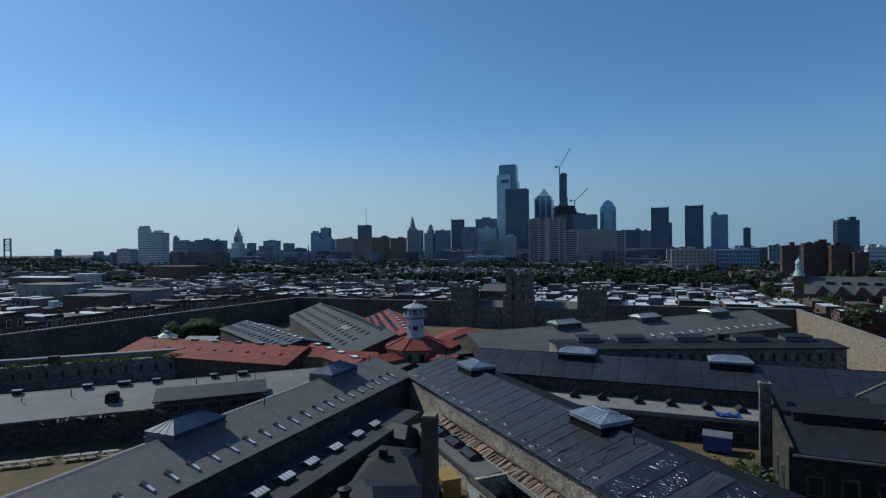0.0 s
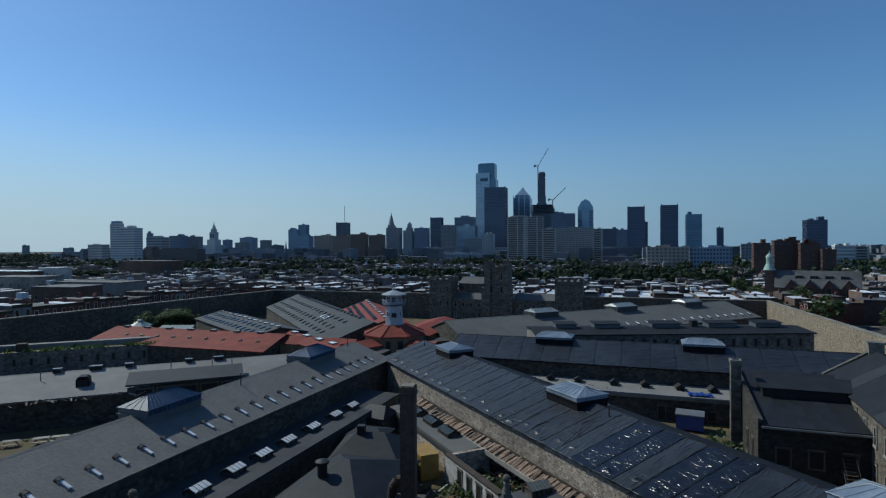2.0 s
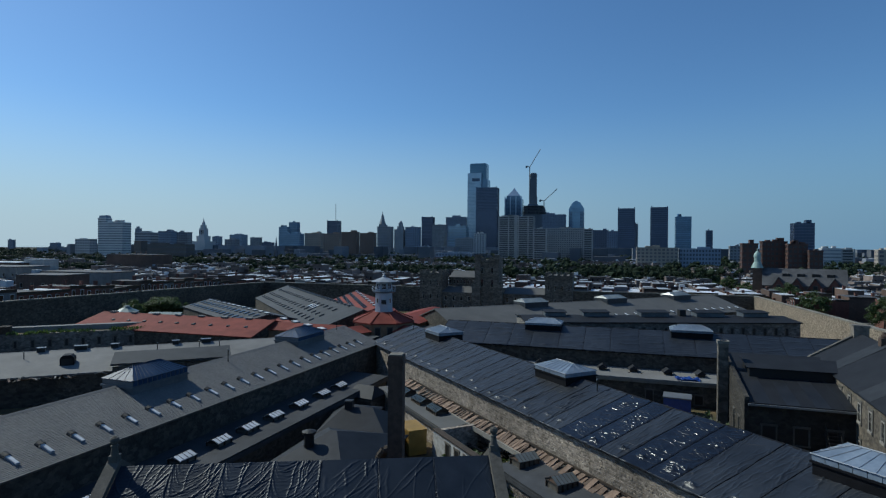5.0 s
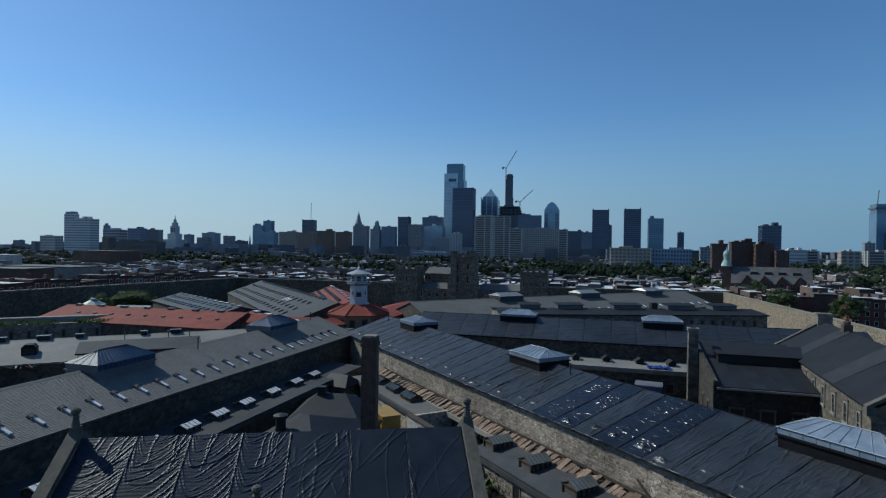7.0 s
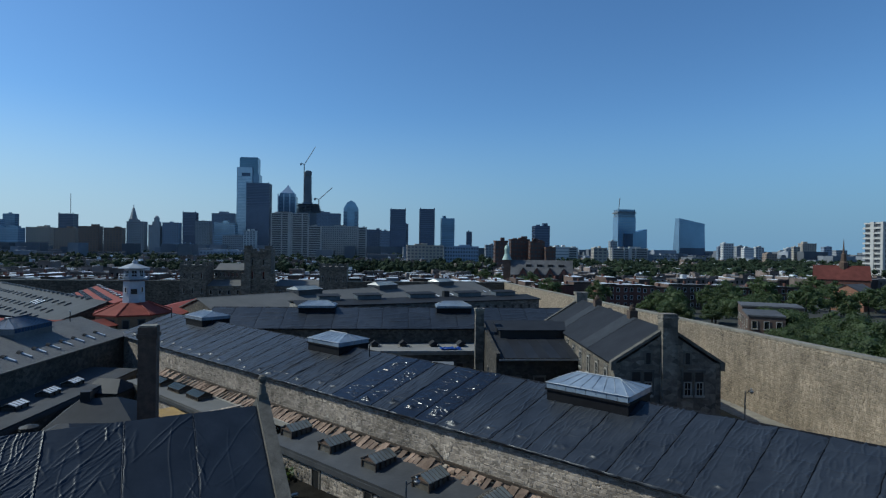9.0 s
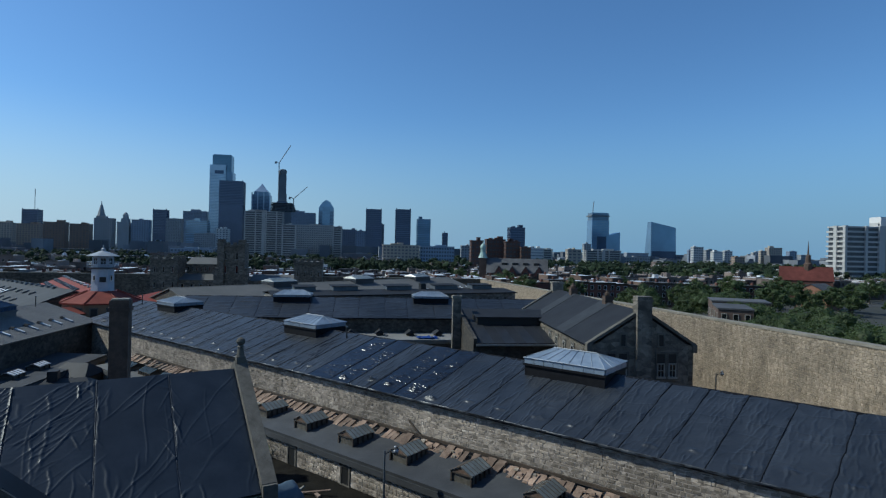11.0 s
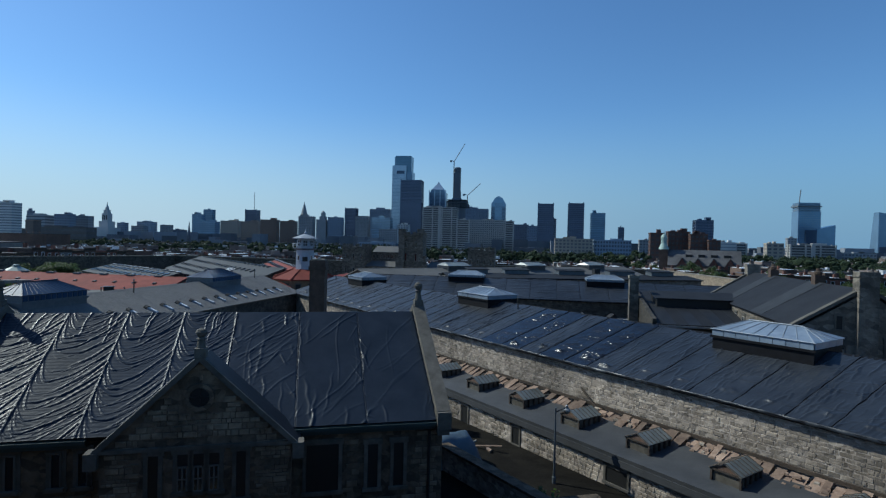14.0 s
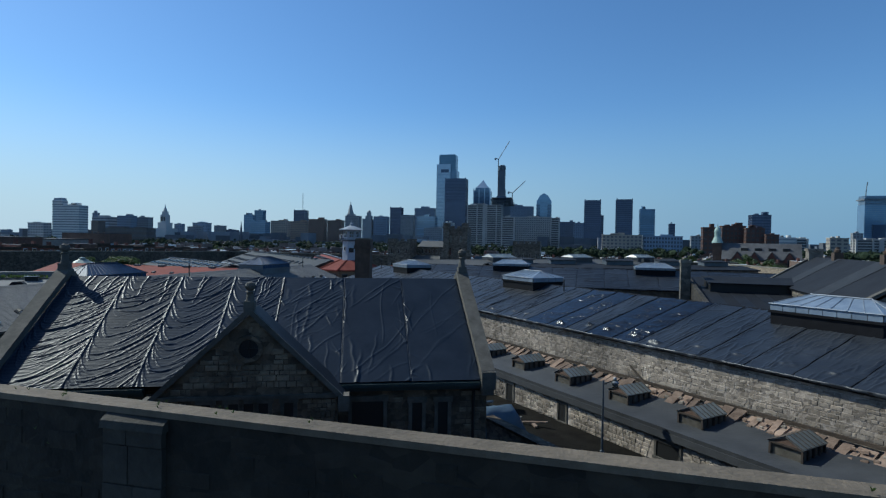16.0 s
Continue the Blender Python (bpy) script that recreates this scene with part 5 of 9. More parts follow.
    for x in (6.5, 7.6):
        hole(r, x, -hw, 3.6, 0.42, 1.85, 0, -1, "window_opening")
    bm = bmesh.new()
    tube(bm, (L1 - 0.6, -hw - 0.12, e - 0.4), (L1 - 0.6, -hw - 0.12, 0), 0.07, 8)
    part("downpipe", bm, M_DARK, r)


M_HALLSHEET = surf("creased_black_sheet", (0.023, 0.032, 0.048), (0.036, 0.047, 0.067), 0.8, 0.4, 0, 0.25, 6.0, 0.2, vary=0.08, dist=0.02, spec=0.12)
M_TEAL = surf("dark_green_board", (0.015, 0.035, 0.035), (0.03, 0.055, 0.055), 1.0, 0.6)
M_COPINGGREY = surf("grey_stone_coping", (0.085, 0.076, 0.062), (0.165, 0.15, 0.125), 1.6, 0.9, 0, 0.5, 9.0, 0.3)
hall()


# ---- yard between hall and cell row ----
def tarp_heap():
    r = root("covered_stack", 39.6, -71.6, ground_z(-76), 35, "stack under a grey-blue tarpaulin", "covered stack")
    bm = bmesh.new()
    bmesh.ops.create_grid(bm, x_segments=14, y_segments=10, size=1)
    for v in bm.verts:
        x, y = v.co.x, v.co.y
        edge = max(abs(x), abs(y))
        z = 1.5 * (1 - max(0, (edge - 0.55) / 0.45) ** 1.3) + 0.5 * (1 - abs(y)) + 0.12 * noise.noise(Vector((x * 3, y * 3, 2)))
        v.co = Vector((x * 1.9, y * 0.95, max(0.02, z if edge < 1 else 0.02)))
    part("tarpaulin", bm, M_TARPBLUE, r, smooth=True)
    part("crate", box(-1.0, 1.0, -0.45, 0.45, 0, 1.2), M_DARKWOOD, r)


M_TARPBLUE = surf("grey_blue_tarpaulin", (0.10, 0.15, 0.20), (0.16, 0.22, 0.28), 1.2, 0.45, 0, 0.4, 4.0, 0.25)
tarp_heap()


def lamp_post(x, y, h, label, arm=0.5, rz=0):
    g = ground_z(y)
    r = root("street_lamp", x, y, g, rz, label, "lamp post", "lamp posts in the yards")
    bm = bmesh.new()
    lathe(bm, [(0.11, 0), (0.11, 0.5), (0.07, 0.55), (0.05, h)], seg=10)
    part("pole", bm, M_STEEL, r)
    bm = bmesh.new()
    tube(bm, (0, 0, h - 0.25), (arm, 0, h), 0.03, 6)
    part("arm", bm, M_DARK, r)
    bm = bmesh.new()
    lathe(bm, [(0.04, 0.35), (0.09, 0.3), (0.1, 0.15), (0.2, 0.08), (0.21, 0.0), (0.12, -0.16), (0.03, -0.2)][::-1], arm, 0, 12)
    bmesh.ops.translate(bm, verts=bm.verts, vec=(0, 0, h - 0.2))
    part("lamp_head", bm, M_METALGREY, r)


lamp_post(46.0, -73.5, 4.6, "slim lamp post with a metal lamp head", 0.7, 20)
lamp_post(80.2, -56.0, 5.2, "slim lamp post with a curved arm by the wall", 1.1, 25)


def low_walls():
    r = root("yard_wall", 44.5, -80.0, ground_z(-80) - 0.3, ANG_A, "low stone yard wall beside the cell row", "wall")
    part("wall_body", box(-13, 3.0, 1.0, 1.5, 0, 1.7), M_STONE, r)
    part("wall_coping", box(-13.1, 3.1, 0.9, 1.6, 1.7, 1.85), M_HALLSTONE, r)
    r = root("yard_wall", 45.0, -79.0, ground_z(-80) - 0.3, HA, "low dark stone cross wall in the yard", "wall")
    part("wall_body", box(-6.2, 3.2, -0.3, 0.2, 0, 1.5), M_DSTONE, r)
    part("wall_coping", box(-6.3, 3.3, -0.4, 0.3, 1.5, 1.65), M_HALLSTONE, r)
    f = root("iron_fence", 47.8, -79.0, ground_z(-80), ANG_A + 180, "dark iron picket fence beside the cell row", "fence")
    for i in range(22):
        bm = bmesh.new()
        tube(bm, (-0.22 * i, 0, 0), (-0.22 * i, 0, 1.9), 0.02, 4)
        part("picket", bm, M_DARK, f)
    for z in (0.3, 1.7):
        bm = bmesh.new()
        tube(bm, (0.1, 0, z), (-4.8, 0, z), 0.025, 4)
        part("rail", bm, M_DARK, f)


low_walls()
# the hall's shade over the yard is put into a near-black floor colour
M_SOIL = surf("shade_dark_soil", (0.009, 0.008, 0.007), (0.022, 0.020, 0.016), 1.0, 0.95, 0, 0.6, 5.0, 0.3, spec=0.08)
tagged(raw_part("courtyard_floor", [(px, py, ground_z(py) + 0.12) for px, py in ((20, -90), (62, -97), (66, -86), (36, -58), (29, -62), (20, -78))], [(0, 1, 2, 3, 4, 5)], M_SOIL), "dirt and asphalt floor coloured dark for shade between hall and cell row", "yard", kind="structure")
random.seed(41)
debris("timber_pile", "loose pale boards lying along the cell row", 38.5, -66.5, ground_z(-66) + 0.1, 9, 1.4, ANG_A, 26, (M_TRIM, M_RUSTWOOD, M_DARKWOOD), "timber", 3.0)

# ---- buildings right of the hall: stone house, ruin, yards ----
def stone_house():
    g = ground_z(-45) - 0.6
    a = 84.8
    r = root("stone_house", 71.8, -56.6, g, a, "gabled stone house with tall chimneys and sash windows", "house")
    L, hw, e, t = 31.0, 5.15, 10.1 - g, 13.3 - g
    for s in (-1, 1):
        part("side_wall", box(0, L, min(s * hw, s * (hw - 0.5)), max(s * hw, s * (hw - 0.5)), 0, e - 0.1), M_HOUSESTONE, r)
    for x in (0, L - 0.5):
        bm = bmesh.new()
        prism(bm, [(-hw + 0.5, 0), (hw - 0.5, 0), (hw - 0.5, e - 0.1), (0, t - 0.25), (-hw + 0.5, e - 0.1)], x, x + 0.5)
        part("gable_wall", bm, M_GATESTONE, r)
        for s in (-1, 1):
            bm = bmesh.new()
            prism(bm, [(s * (hw + 0.25), e - 0.25), (0, t), (0, t + 0.3), (s * (hw + 0.25), e + 0.05)][::s], x - 0.08, x + 0.55)
            part("coping", bm, M_COPINGGREY, r)
            part("kneeler", box(x - 0.12, x + 0.55, min(s * (hw - 0.1), s * (hw + 0.35)), max(s * (hw - 0.1), s * (hw + 0.35)), e - 0.8, e), M_COPINGGREY, r)
    k = (t - e) / hw
    for s in (-1, 1):
        bm = bmesh.new()
        pts = [(0.5, 0, t), (L - 0.5, 0, t), (L - 0.5, s * (hw + 0.3), e - 0.3 * k), (0.5, s * (hw + 0.3), e - 0.3 * k)]
        slab(bm, *(pts if s > 0 else pts[::-1]), 0.2)
        bmesh.ops.recalc_face_normals(bm, faces=bm.faces)
        sl = part("roof_slope", bm, M_HOUSEROOF, r)
        for x0, x1 in ((8.0, 11.5), (21.0, 24.0)):
            bm = bmesh.new()
            pts = [(x0, s * 0.1, t + 0.005), (x1, s * 0.1, t + 0.005), (x1 + 0.3, s * (hw + 0.2), e - 0.2 * k + 0.02), (x0 + 0.3, s * (hw + 0.2), e - 0.2 * k + 0.02)]
            slab(bm, *(pts if s > 0 else pts[::-1]), 0.012)
            bmesh.ops.recalc_face_normals(bm, faces=bm.faces)
            part("roof_patch", bm, M_ROOFPATCH, sl, "paler patched roofing")
    # chimneys
    bm = bmesh.new()
    bx(bm, -0.5, 0.7, -0.72, 0.72, 0, 14.3 - g)
    bx(bm, -0.58, 0.78, -0.8, 0.8, 14.3 - g, 14.45 - g)
    bx(bm, -0.5, 0.7, -0.72, 0.72, 14.45 - g, 14.75 - g)
    part("chimney", bm, M_GATESTONE, r)
    bm = bmesh.new()
    bx(bm, L - 0.9, L + 0.5, -0.8, 0.8, 0, 14.1 - g)
    bx(bm, L - 1.0, L + 0.6, -0.9, 0.9, 14.1 - g, 14.4 - g)
    part("chimney", bm, M_GATESTONE, r)
    for x in (9.5, 22.5):
        bm = bmesh.new()
        bx(bm, x - 0.5, x + 0.5, -0.45, 0.45, t - 0.5, t + 0.7)
        lathe(bm, [(0.3, t + 0.7), (0.36, t + 0.8), (0.36, t + 1.05), (0.22, t + 1.1), (0.2, t + 1.35)], x, 0, 10)
        part("ridge_chimney", bm, M_BRICK, r, "small red-brown ridge chimney")
    # front gable windows (local -x looks at the near wall)
    for y in (-3.05, -1.9, 1.9, 3.05):
        hole(r, 0, y, e - 3.3, 0.8, 2.35, -1, 0, "window_opening")
        win(r, -0.03, y, e - 3.25, 0.76, 1.4, -1, 0, M_TRIM, bars=1, depth=0.07)
    for y in (-1.9, 1.9):
        hole(r, 0, y, e - 0.2, 0.45, 1.1, -1, 0, "slit_window")
    hole(r, 0, -2.5, e - 8.0, 1.3, 2.6, -1, 0, "doorway")
    for i in range(9):
        x = 2.5 + 3.1 * i
        for zz in (e - 3.0, e - 6.6):
            hole(r, x, hw, zz, 0.95, 2.0, 0, 1, "window_opening")
            win(r, x, hw + 0.02, zz, 0.9, 1.9, 0, 1, M_TRIM, bars=1, depth=0.06)


M_HOUSEROOF = surf("dark_felt_roof", (0.016, 0.018, 0.023), (0.027, 0.030, 0.037), 0.5, 0.75, 0, 0.2, 5.0, 0.15, spec=0.2)
M_ROOFPATCH = surf("pale_felt_patch", (0.034, 0.038, 0.045), (0.050, 0.055, 0.064), 0.7, 0.75, 0, 0.2, 5.0, 0.15, spec=0.2)
stone_house()


def ruin_h():
    g = ground_z(-38) - 0.5
    r = root("workshop_ruin", 58.0, -43.0, g, -2, "low stone workshop with a dark sagging roof", "workshop")
    L, W, zf, zb = 13.0, 15.5, 8.0 - g, 10.4 - g
    part("front_wall", box(0.3, L, 0.05, 0.55, 0, zf - 0.15), M_HWALL, r)
    part("rear_wall", box(0.3, L, W - 0.5, W, 0, zb - 0.2), M_HWALL, r)
    for x in (0.0, L - 0.45):
        bm = bmesh.new()
        prism(bm, [(0.55, 0), (W - 0.5, 0), (W - 0.5, zb + 0.1), (0.55, zf + 0.15)] if x else [(-0.1, 0), (W - 0.5, 0), (W - 0.5, zb + 0.5), (-0.1, zf + 0.5)], x, x + 0.45)
        part("side_wall", bm, M_HWALL, r)
    bm = bmesh.new()
    slab(bm, (0.4, -0.3, zf), (L, -0.3, zf), (L, W, zb), (0.4, W, zb), 0.2)
    ro = part("roof_slope", bm, M_HOUSEROOF, r)
    kk = (zb - zf) / (W + 0.3)
    for i in range(5):
        bm = bmesh.new()
        x = 1.2 + 2.6 * i
        slab(bm, (x, -0.25, zf + 0.012), (x + 1.3, -0.25, zf + 0.012), (x + 1.3, W - 5.5, zf + kk * (W - 5.2) + 0.012), (x, W - 5.5, zf + kk * (W - 5.2) + 0.012), 0.01)
        part("roof_patch", bm, M_SHEDROOF, ro)
    # raised monitor with a dark face
    bm = bmesh.new()
    zm = zf + kk * 8.0
    prism(bm, [(7.2, zm - 0.4), (11.0, zm + 0.3), (11.0, zm + 1.5), (7.2, zm + 1.0)], 1.8, L - 0.6)
    part("roof_monitor", bm, M_DARK, r)
    bm = bmesh.new()
    slab(bm, (1.5, 6.9, zm + 1.0), (L - 0.3, 6.9, zm + 1.0), (L - 0.3, 11.2, zm + 1.58), (1.5, 11.2, zm + 1.58), 0.08)
    part("monitor_roof", bm, M_HOUSEROOF, r)
    bm = bmesh.new()
    bx(bm, 0.3, L, -0.5, -0.3, zf - 0.3, zf - 0.1)
    part("gutter", bm, M_METALGREY, r)
    for i in range(4):
        hole(r, 2.3 + 2.9 * i, 0.05, 2.9, 1.2, 1.7, 0, -1, "window_opening")
    for y in (2.6, 5.6):
        hole(r, 0.0, y, 2.2, 0.8, 2.4, -1, 0, "arched_opening")
    c = root("tall_chimney", 57.7, -33.4, g, -2, "tall square stone chimney beside the workshop", "chimney")
    bm = bmesh.new()
    bx(bm, -0.55, 0.55, -0.55, 0.55, 0, 12.4 - g)
    part("shaft", bm, M_GATESTONE, c)
    bm = bmesh.new()
    bx(bm, -0.64, 0.64, -0.64, 0.64, 12.4 - g, 12.75 - g)
    part("chimney_cap", bm, M_COPING, c)
    part("flue", box(-0.35, 0.35, -0.35, 0.35, 12.75 - g, 12.8 - g), M_DARK, c)


ruin_h()


def yard_things():
    g = ground_z(-25)
    r = root("dumpster", 53.6, -25.5, g + 0.05, -8, "blue tarpaulin-covered bin on a grass yard", "dumpster")
    bm = bmesh.new()
    prism(bm, [(-1.1, 0.25), (1.1, 0.25), (1.35, 2.2), (-1.35, 2.2)], -1.7, 1.7)
    part("bin", bm, M_BLUE, r)
    part("rim", box(-1.8, 1.8, -1.45, 1.45, 2.2, 2.35), M_METALGREY, r)
    for x in (-1.3, 1.3):
        bm = bmesh.new()
        bx(bm, x - 0.15, x + 0.15, -1.0, 1.0, 0, 0.25)
        part("skid", bm, M_DARK, r)
    r = root("blue_tarp", 55.4, -21.4, 5.0, -2, "crumpled bright blue tarpaulin on a flat roof", "tarpaulin")
    bm = bmesh.new()
    bmesh.ops.create_grid(bm, x_segments=16, y_segments=8, size=1)
    for v in bm.verts:
        v.co = Vector((v.co.x * 1.6, v.co.y * 0.8, 0.28 + 0.3 * noise.noise(Vector((v.co.x * 3, v.co.y * 3, 5)))))
    part("sheet", bm, M_BLUE, r)
    part("folded_tarp", box(-1.3, 1.3, -0.55, 0.55, -0.02, 0.22), M_BLUE, r)
    r = root("timber_chute", 55.2, -35.5, ground_z(-35), 100, "orange-brown timber trestle on the grass", "trestle")
    for i in range(9):
        bm = bmesh.new()
        bx(bm, -3.6 + 0.9 * i, -3.3 + 0.9 * i, -0.7, 0.7, 0.95 - 0.05 * i, 1.05 - 0.05 * i)
        part("rung", bm, M_ORANGE, r)
    for y in (-0.7, 0.7):
        bm = bmesh.new()
        hexa(bm, [(-4, y - 0.06, 0), (4, y - 0.06, 0), (4, y + 0.06, 0), (-4, y + 0.06, 0), (-4, y - 0.06, 1.2), (4, y - 0.06, 0.7), (4, y + 0.06, 0.7), (-4, y + 0.06, 1.2)])
        part("side_board", bm, M_ORANGE, r)
    r = root("paved_walk", 47.0, -30.5, ground_z(-30) + 0.06, -22, "worn pale paving across the grass", "paving", kind="structure")
    for i in range(14):
        bm = bmesh.new()
        bx(bm, -8 + 1.5 * i, -6.6 + 1.5 * i, random.uniform(-0.9, -0.7), random.uniform(0.7, 0.9), 0, random.uniform(0.03, 0.07))
        part("slab", bm, M_COPING, r)
    for i, (x, y) in enumerate(((34.2, -17.9), (38.4, -18.1), (43.7, -18.5), (48.2, -18.4), (53.0, -18.8), (57.4, -19.0))):
        v = root("vent_box", x, y, 4.82, 86 + i * 3, "small weathered roofed vent box on a flat roof", "vent box", "vent boxes on the pale roof")
        part("box", box(-0.55, 0.55, -0.5, 0.5, -0.1, 0.75), M_HWALL, v)
        bm = bmesh.new()
        prism(bm, [(-0.75, 0.7), (0.75, 0.7), (0, 1.25)], -0.75, 0.75)
        part("lid", bm, M_SHEDROOF, v)
    # outside stair by the stone house
    r = root("iron_stair", 66.3, -43.5, ground_z(-44), 84.8, "rusty iron stair down the house wall", "stair")
    for i in range(14):
        part("tread", box(-0.28 * i, -0.28 * i + 0.3, 0.0, 1.1, 3.9 - 0.28 * i, 3.95 - 0.28 * i), M_DARKWOOD, r)
    for y in (0.0, 1.1):
        bm = bmesh.new()
        tube(bm, (0.3, y, 3.9), (-3.9, y, 0.05), 0.07, 5)
        part("stringer", bm, M_DARK, r)
        bm = bmesh.new()
        tube(bm, (0.3, y, 4.9), (-3.9, y, 1.05), 0.03, 5)
        for i in range(8):
            tube(bm, (0.2 - 0.55 * i, y, 3.9 - 0.55 * i * 0.93), (0.2 - 0.55 * i, y, 4.85 - 0.55 * i * 0.93), 0.02, 4)
        part("handrail", bm, M_DARK, r)


random.seed(51)
yard_things()
verts = []
for i in range(26):
    yy = -66 + 2.0 * i
    verts += [(85.4 + 0.5 * noise.noise(Vector((yy * 0.2, 0, 1))), yy, ground_z(yy) + 0.07), (88.9 + 0.3 * noise.noise(Vector((yy * 0.3, 5, 1))), yy, ground_z(yy) + 0.07)]
tagged(raw_part("gravel_path", verts, [(2 * i, 2 * i + 1, 2 * i + 3, 2 * i + 2) for i in range(25)], M_COPING), "pale gravel path along the foot of the wall", "path", kind="structure")
debris("scrap_heap", "heap of broken timber and scrap in the yard", 61.5, -47.5, ground_z(-47), 7, 4, 20, 46, (M_RUSTWOOD, M_DARKWOOD, M_DARK), "scrap heap", 2.4)


# ---- two-storey block right of the hub ----
def block_f():
    a = 18.0
    g = ground_z(5) - 0.6
    r = root("two_storey_block", 30.0, -3.6, g, a, "long two-storey stone block with a row of small windows", "cell block")
    L, W, e = 52.0, 11.0, 9.75 - g
    part("front_wall", box(0, L, 0, 0.6, 0, e), M_GREYSTONE, r)
    part("rear_wall", box(0, L, W - 0.6, W, 0, e), M_GREYSTONE, r)
    for x in (0, L - 0.6):
        part("end_wall", box(x, x + 0.6, 0.6, W - 0.6, 0, e), M_GREYSTONE, r)
    bm = bmesh.new()
    slab(bm, (-0.3, -0.35, e + 0.15), (L + 0.3, -0.35, e + 0.15), (L + 0.3, W / 2, e + 0.75), (-0.3, W / 2, e + 0.75), 0.2)
    slab(bm, (-0.3, W / 2, e + 0.75), (L + 0.3, W / 2, e + 0.75), (L + 0.3, W + 0.3, e + 0.15), (-0.3, W + 0.3, e + 0.15), 0.2)
    part("roof", bm, M_HOUSEROOF, r)
    for i in range(23):
        hole(r, 3.2 + 2.1 * i, 0, e - 2.3, 0.5, 1.35, 0, -1, "slit_window")
    for i in range(23):
        hole(r, 3.2 + 2.1 * i, 0, e - 5.6, 0.5, 1.35, 0, -1, "slit_window")
    for x, l in ((6.5, 4.0), (14.5, 5.0), (26.0, 5.5), (37.0, 5.5), (46.0, 5.0)):
        lan = part("roof_lantern", box(x - l / 2, x + l / 2, W / 2 - 1.2, W / 2 + 1.2, e + 0.5, e + 1.5), M_STEEL, r, "low dark lantern")
        bm = bmesh.new()
        slab(bm, (x - l / 2 - 0.2, W / 2 - 1.5, e + 1.5), (x + l / 2 + 0.2, W / 2 - 1.5, e + 1.5), (x + l / 2 + 0.2, W / 2 + 1.5, e + 1.75), (x - l / 2 - 0.2, W / 2 + 1.5, e + 1.75), 0.08)
        part("lantern_roof", bm, M_HOUSEROOF, lan)
    part("chimney", box(31.2, 32.4, W / 2 - 0.6, W / 2 + 0.6, e + 0.4, e + 1.9), M_DARK, r)


M_GREYSTONE = surf("pale_grey_stone", (0.16, 0.15, 0.135), (0.25, 0.235, 0.21), 1.0, 0.9, 0, 0.8, 3.5, 0.3, dist=0.08, cells=1.9)
block_f()


# ---- small vents and roof lights on the far roofs ----
def row_lights(ang, s0, s1, n, w, z, label, L=0.5, W=1.2, mat=None, tilt=-17.0, rz=0):
    first = None
    for i in range(n):
        x, y = at_block(ang, s0 + (s1 - s0) * i / max(1, n - 1), w)
        m = pose(x, y, z, 0, 0, ang + rz) @ pose(0, 0, 0, tilt, 0, 0)
        if first is None:
            first = root("cell_skylight", x, y, z, ang, label, "skylight", "cell skylights on the roofs")
            first.matrix_basis = m
            part("curb", box(-L / 2 - 0.06, L / 2 + 0.06, -W / 2 - 0.06, W / 2 + 0.06, -0.1, 0.18), M_STEEL, first)
            part("pane", box(-L / 2, L / 2, -W / 2, W / 2, 0.16, 0.22), mat or M_LITGLASS, first)
        else:
            copy_thing(first, m)


row_lights(ANG_D, 34, 99, 22, -8.8, 7.66, "slim white cell skylight on the pale roof", 0.45, 1.2, tilt=17)
for w, z in ((17.4, 8.24), (20.0, 7.66)):
    row_lights(146.5, 24, 61, 14, w, z, "dark-framed cell skylight on a blue-grey roof", 0.55, 1.3, M_GLASS, -14)
row_lights(146.5, 23, 61, 12, 15.4, 8.72, "bright skylight box along a ridge", 1.1, 0.8, M_LITGLASS, 0)
row_lights(133.5, 16, 80, 22, 2.3, 9.98, "dark vent box along a roof ridge", 1.2, 0.8, M_DARK, 0)
for w, z in ((5.2, 8.9), (8.2, 7.8), (10.6, 6.95)):
    row_lights(133.5, 18, 82, 18, w, z, "small dark vent on blue-grey metal", 0.45, 1.1, M_DARK, -20)
row_lights(133.5, 30, 34, 3, 6.6, 8.4, "bright hatch on blue-grey metal", 0.6, 1.8, M_LITGLASS, -20)
for w, z in ((2.0, 9.4), (4.0, 8.7), (5.6, 8.1)):
    row_lights(121.0, 16, 54, 16, w, z, "dark cell skylight on the red roof", 0.35, 0.8, M_GLASS, -20)
row_lights(121.0, 14, 54, 9, 0.0, 10.02, "pale vent box on the red ridge", 1.2, 0.8, M_LITGLASS, 0)
row_lights(180.0, 26, 60, 9, 10.0, 7.1, "dark round vent on the red roof", 0.5, 0.5, M_DARK, -15)
row_lights(180.0, 28, 64, 7, 6.0, 8.25, "pale vent box on the red ridge", 1.3, 0.9, M_TRIM, 0)
row_lights(145.0, 0, 24, 5, 14.0, 7.82, "pale skylight on the red corridor ridge", 2.0, 1.0, M_LITGLASS, 0)


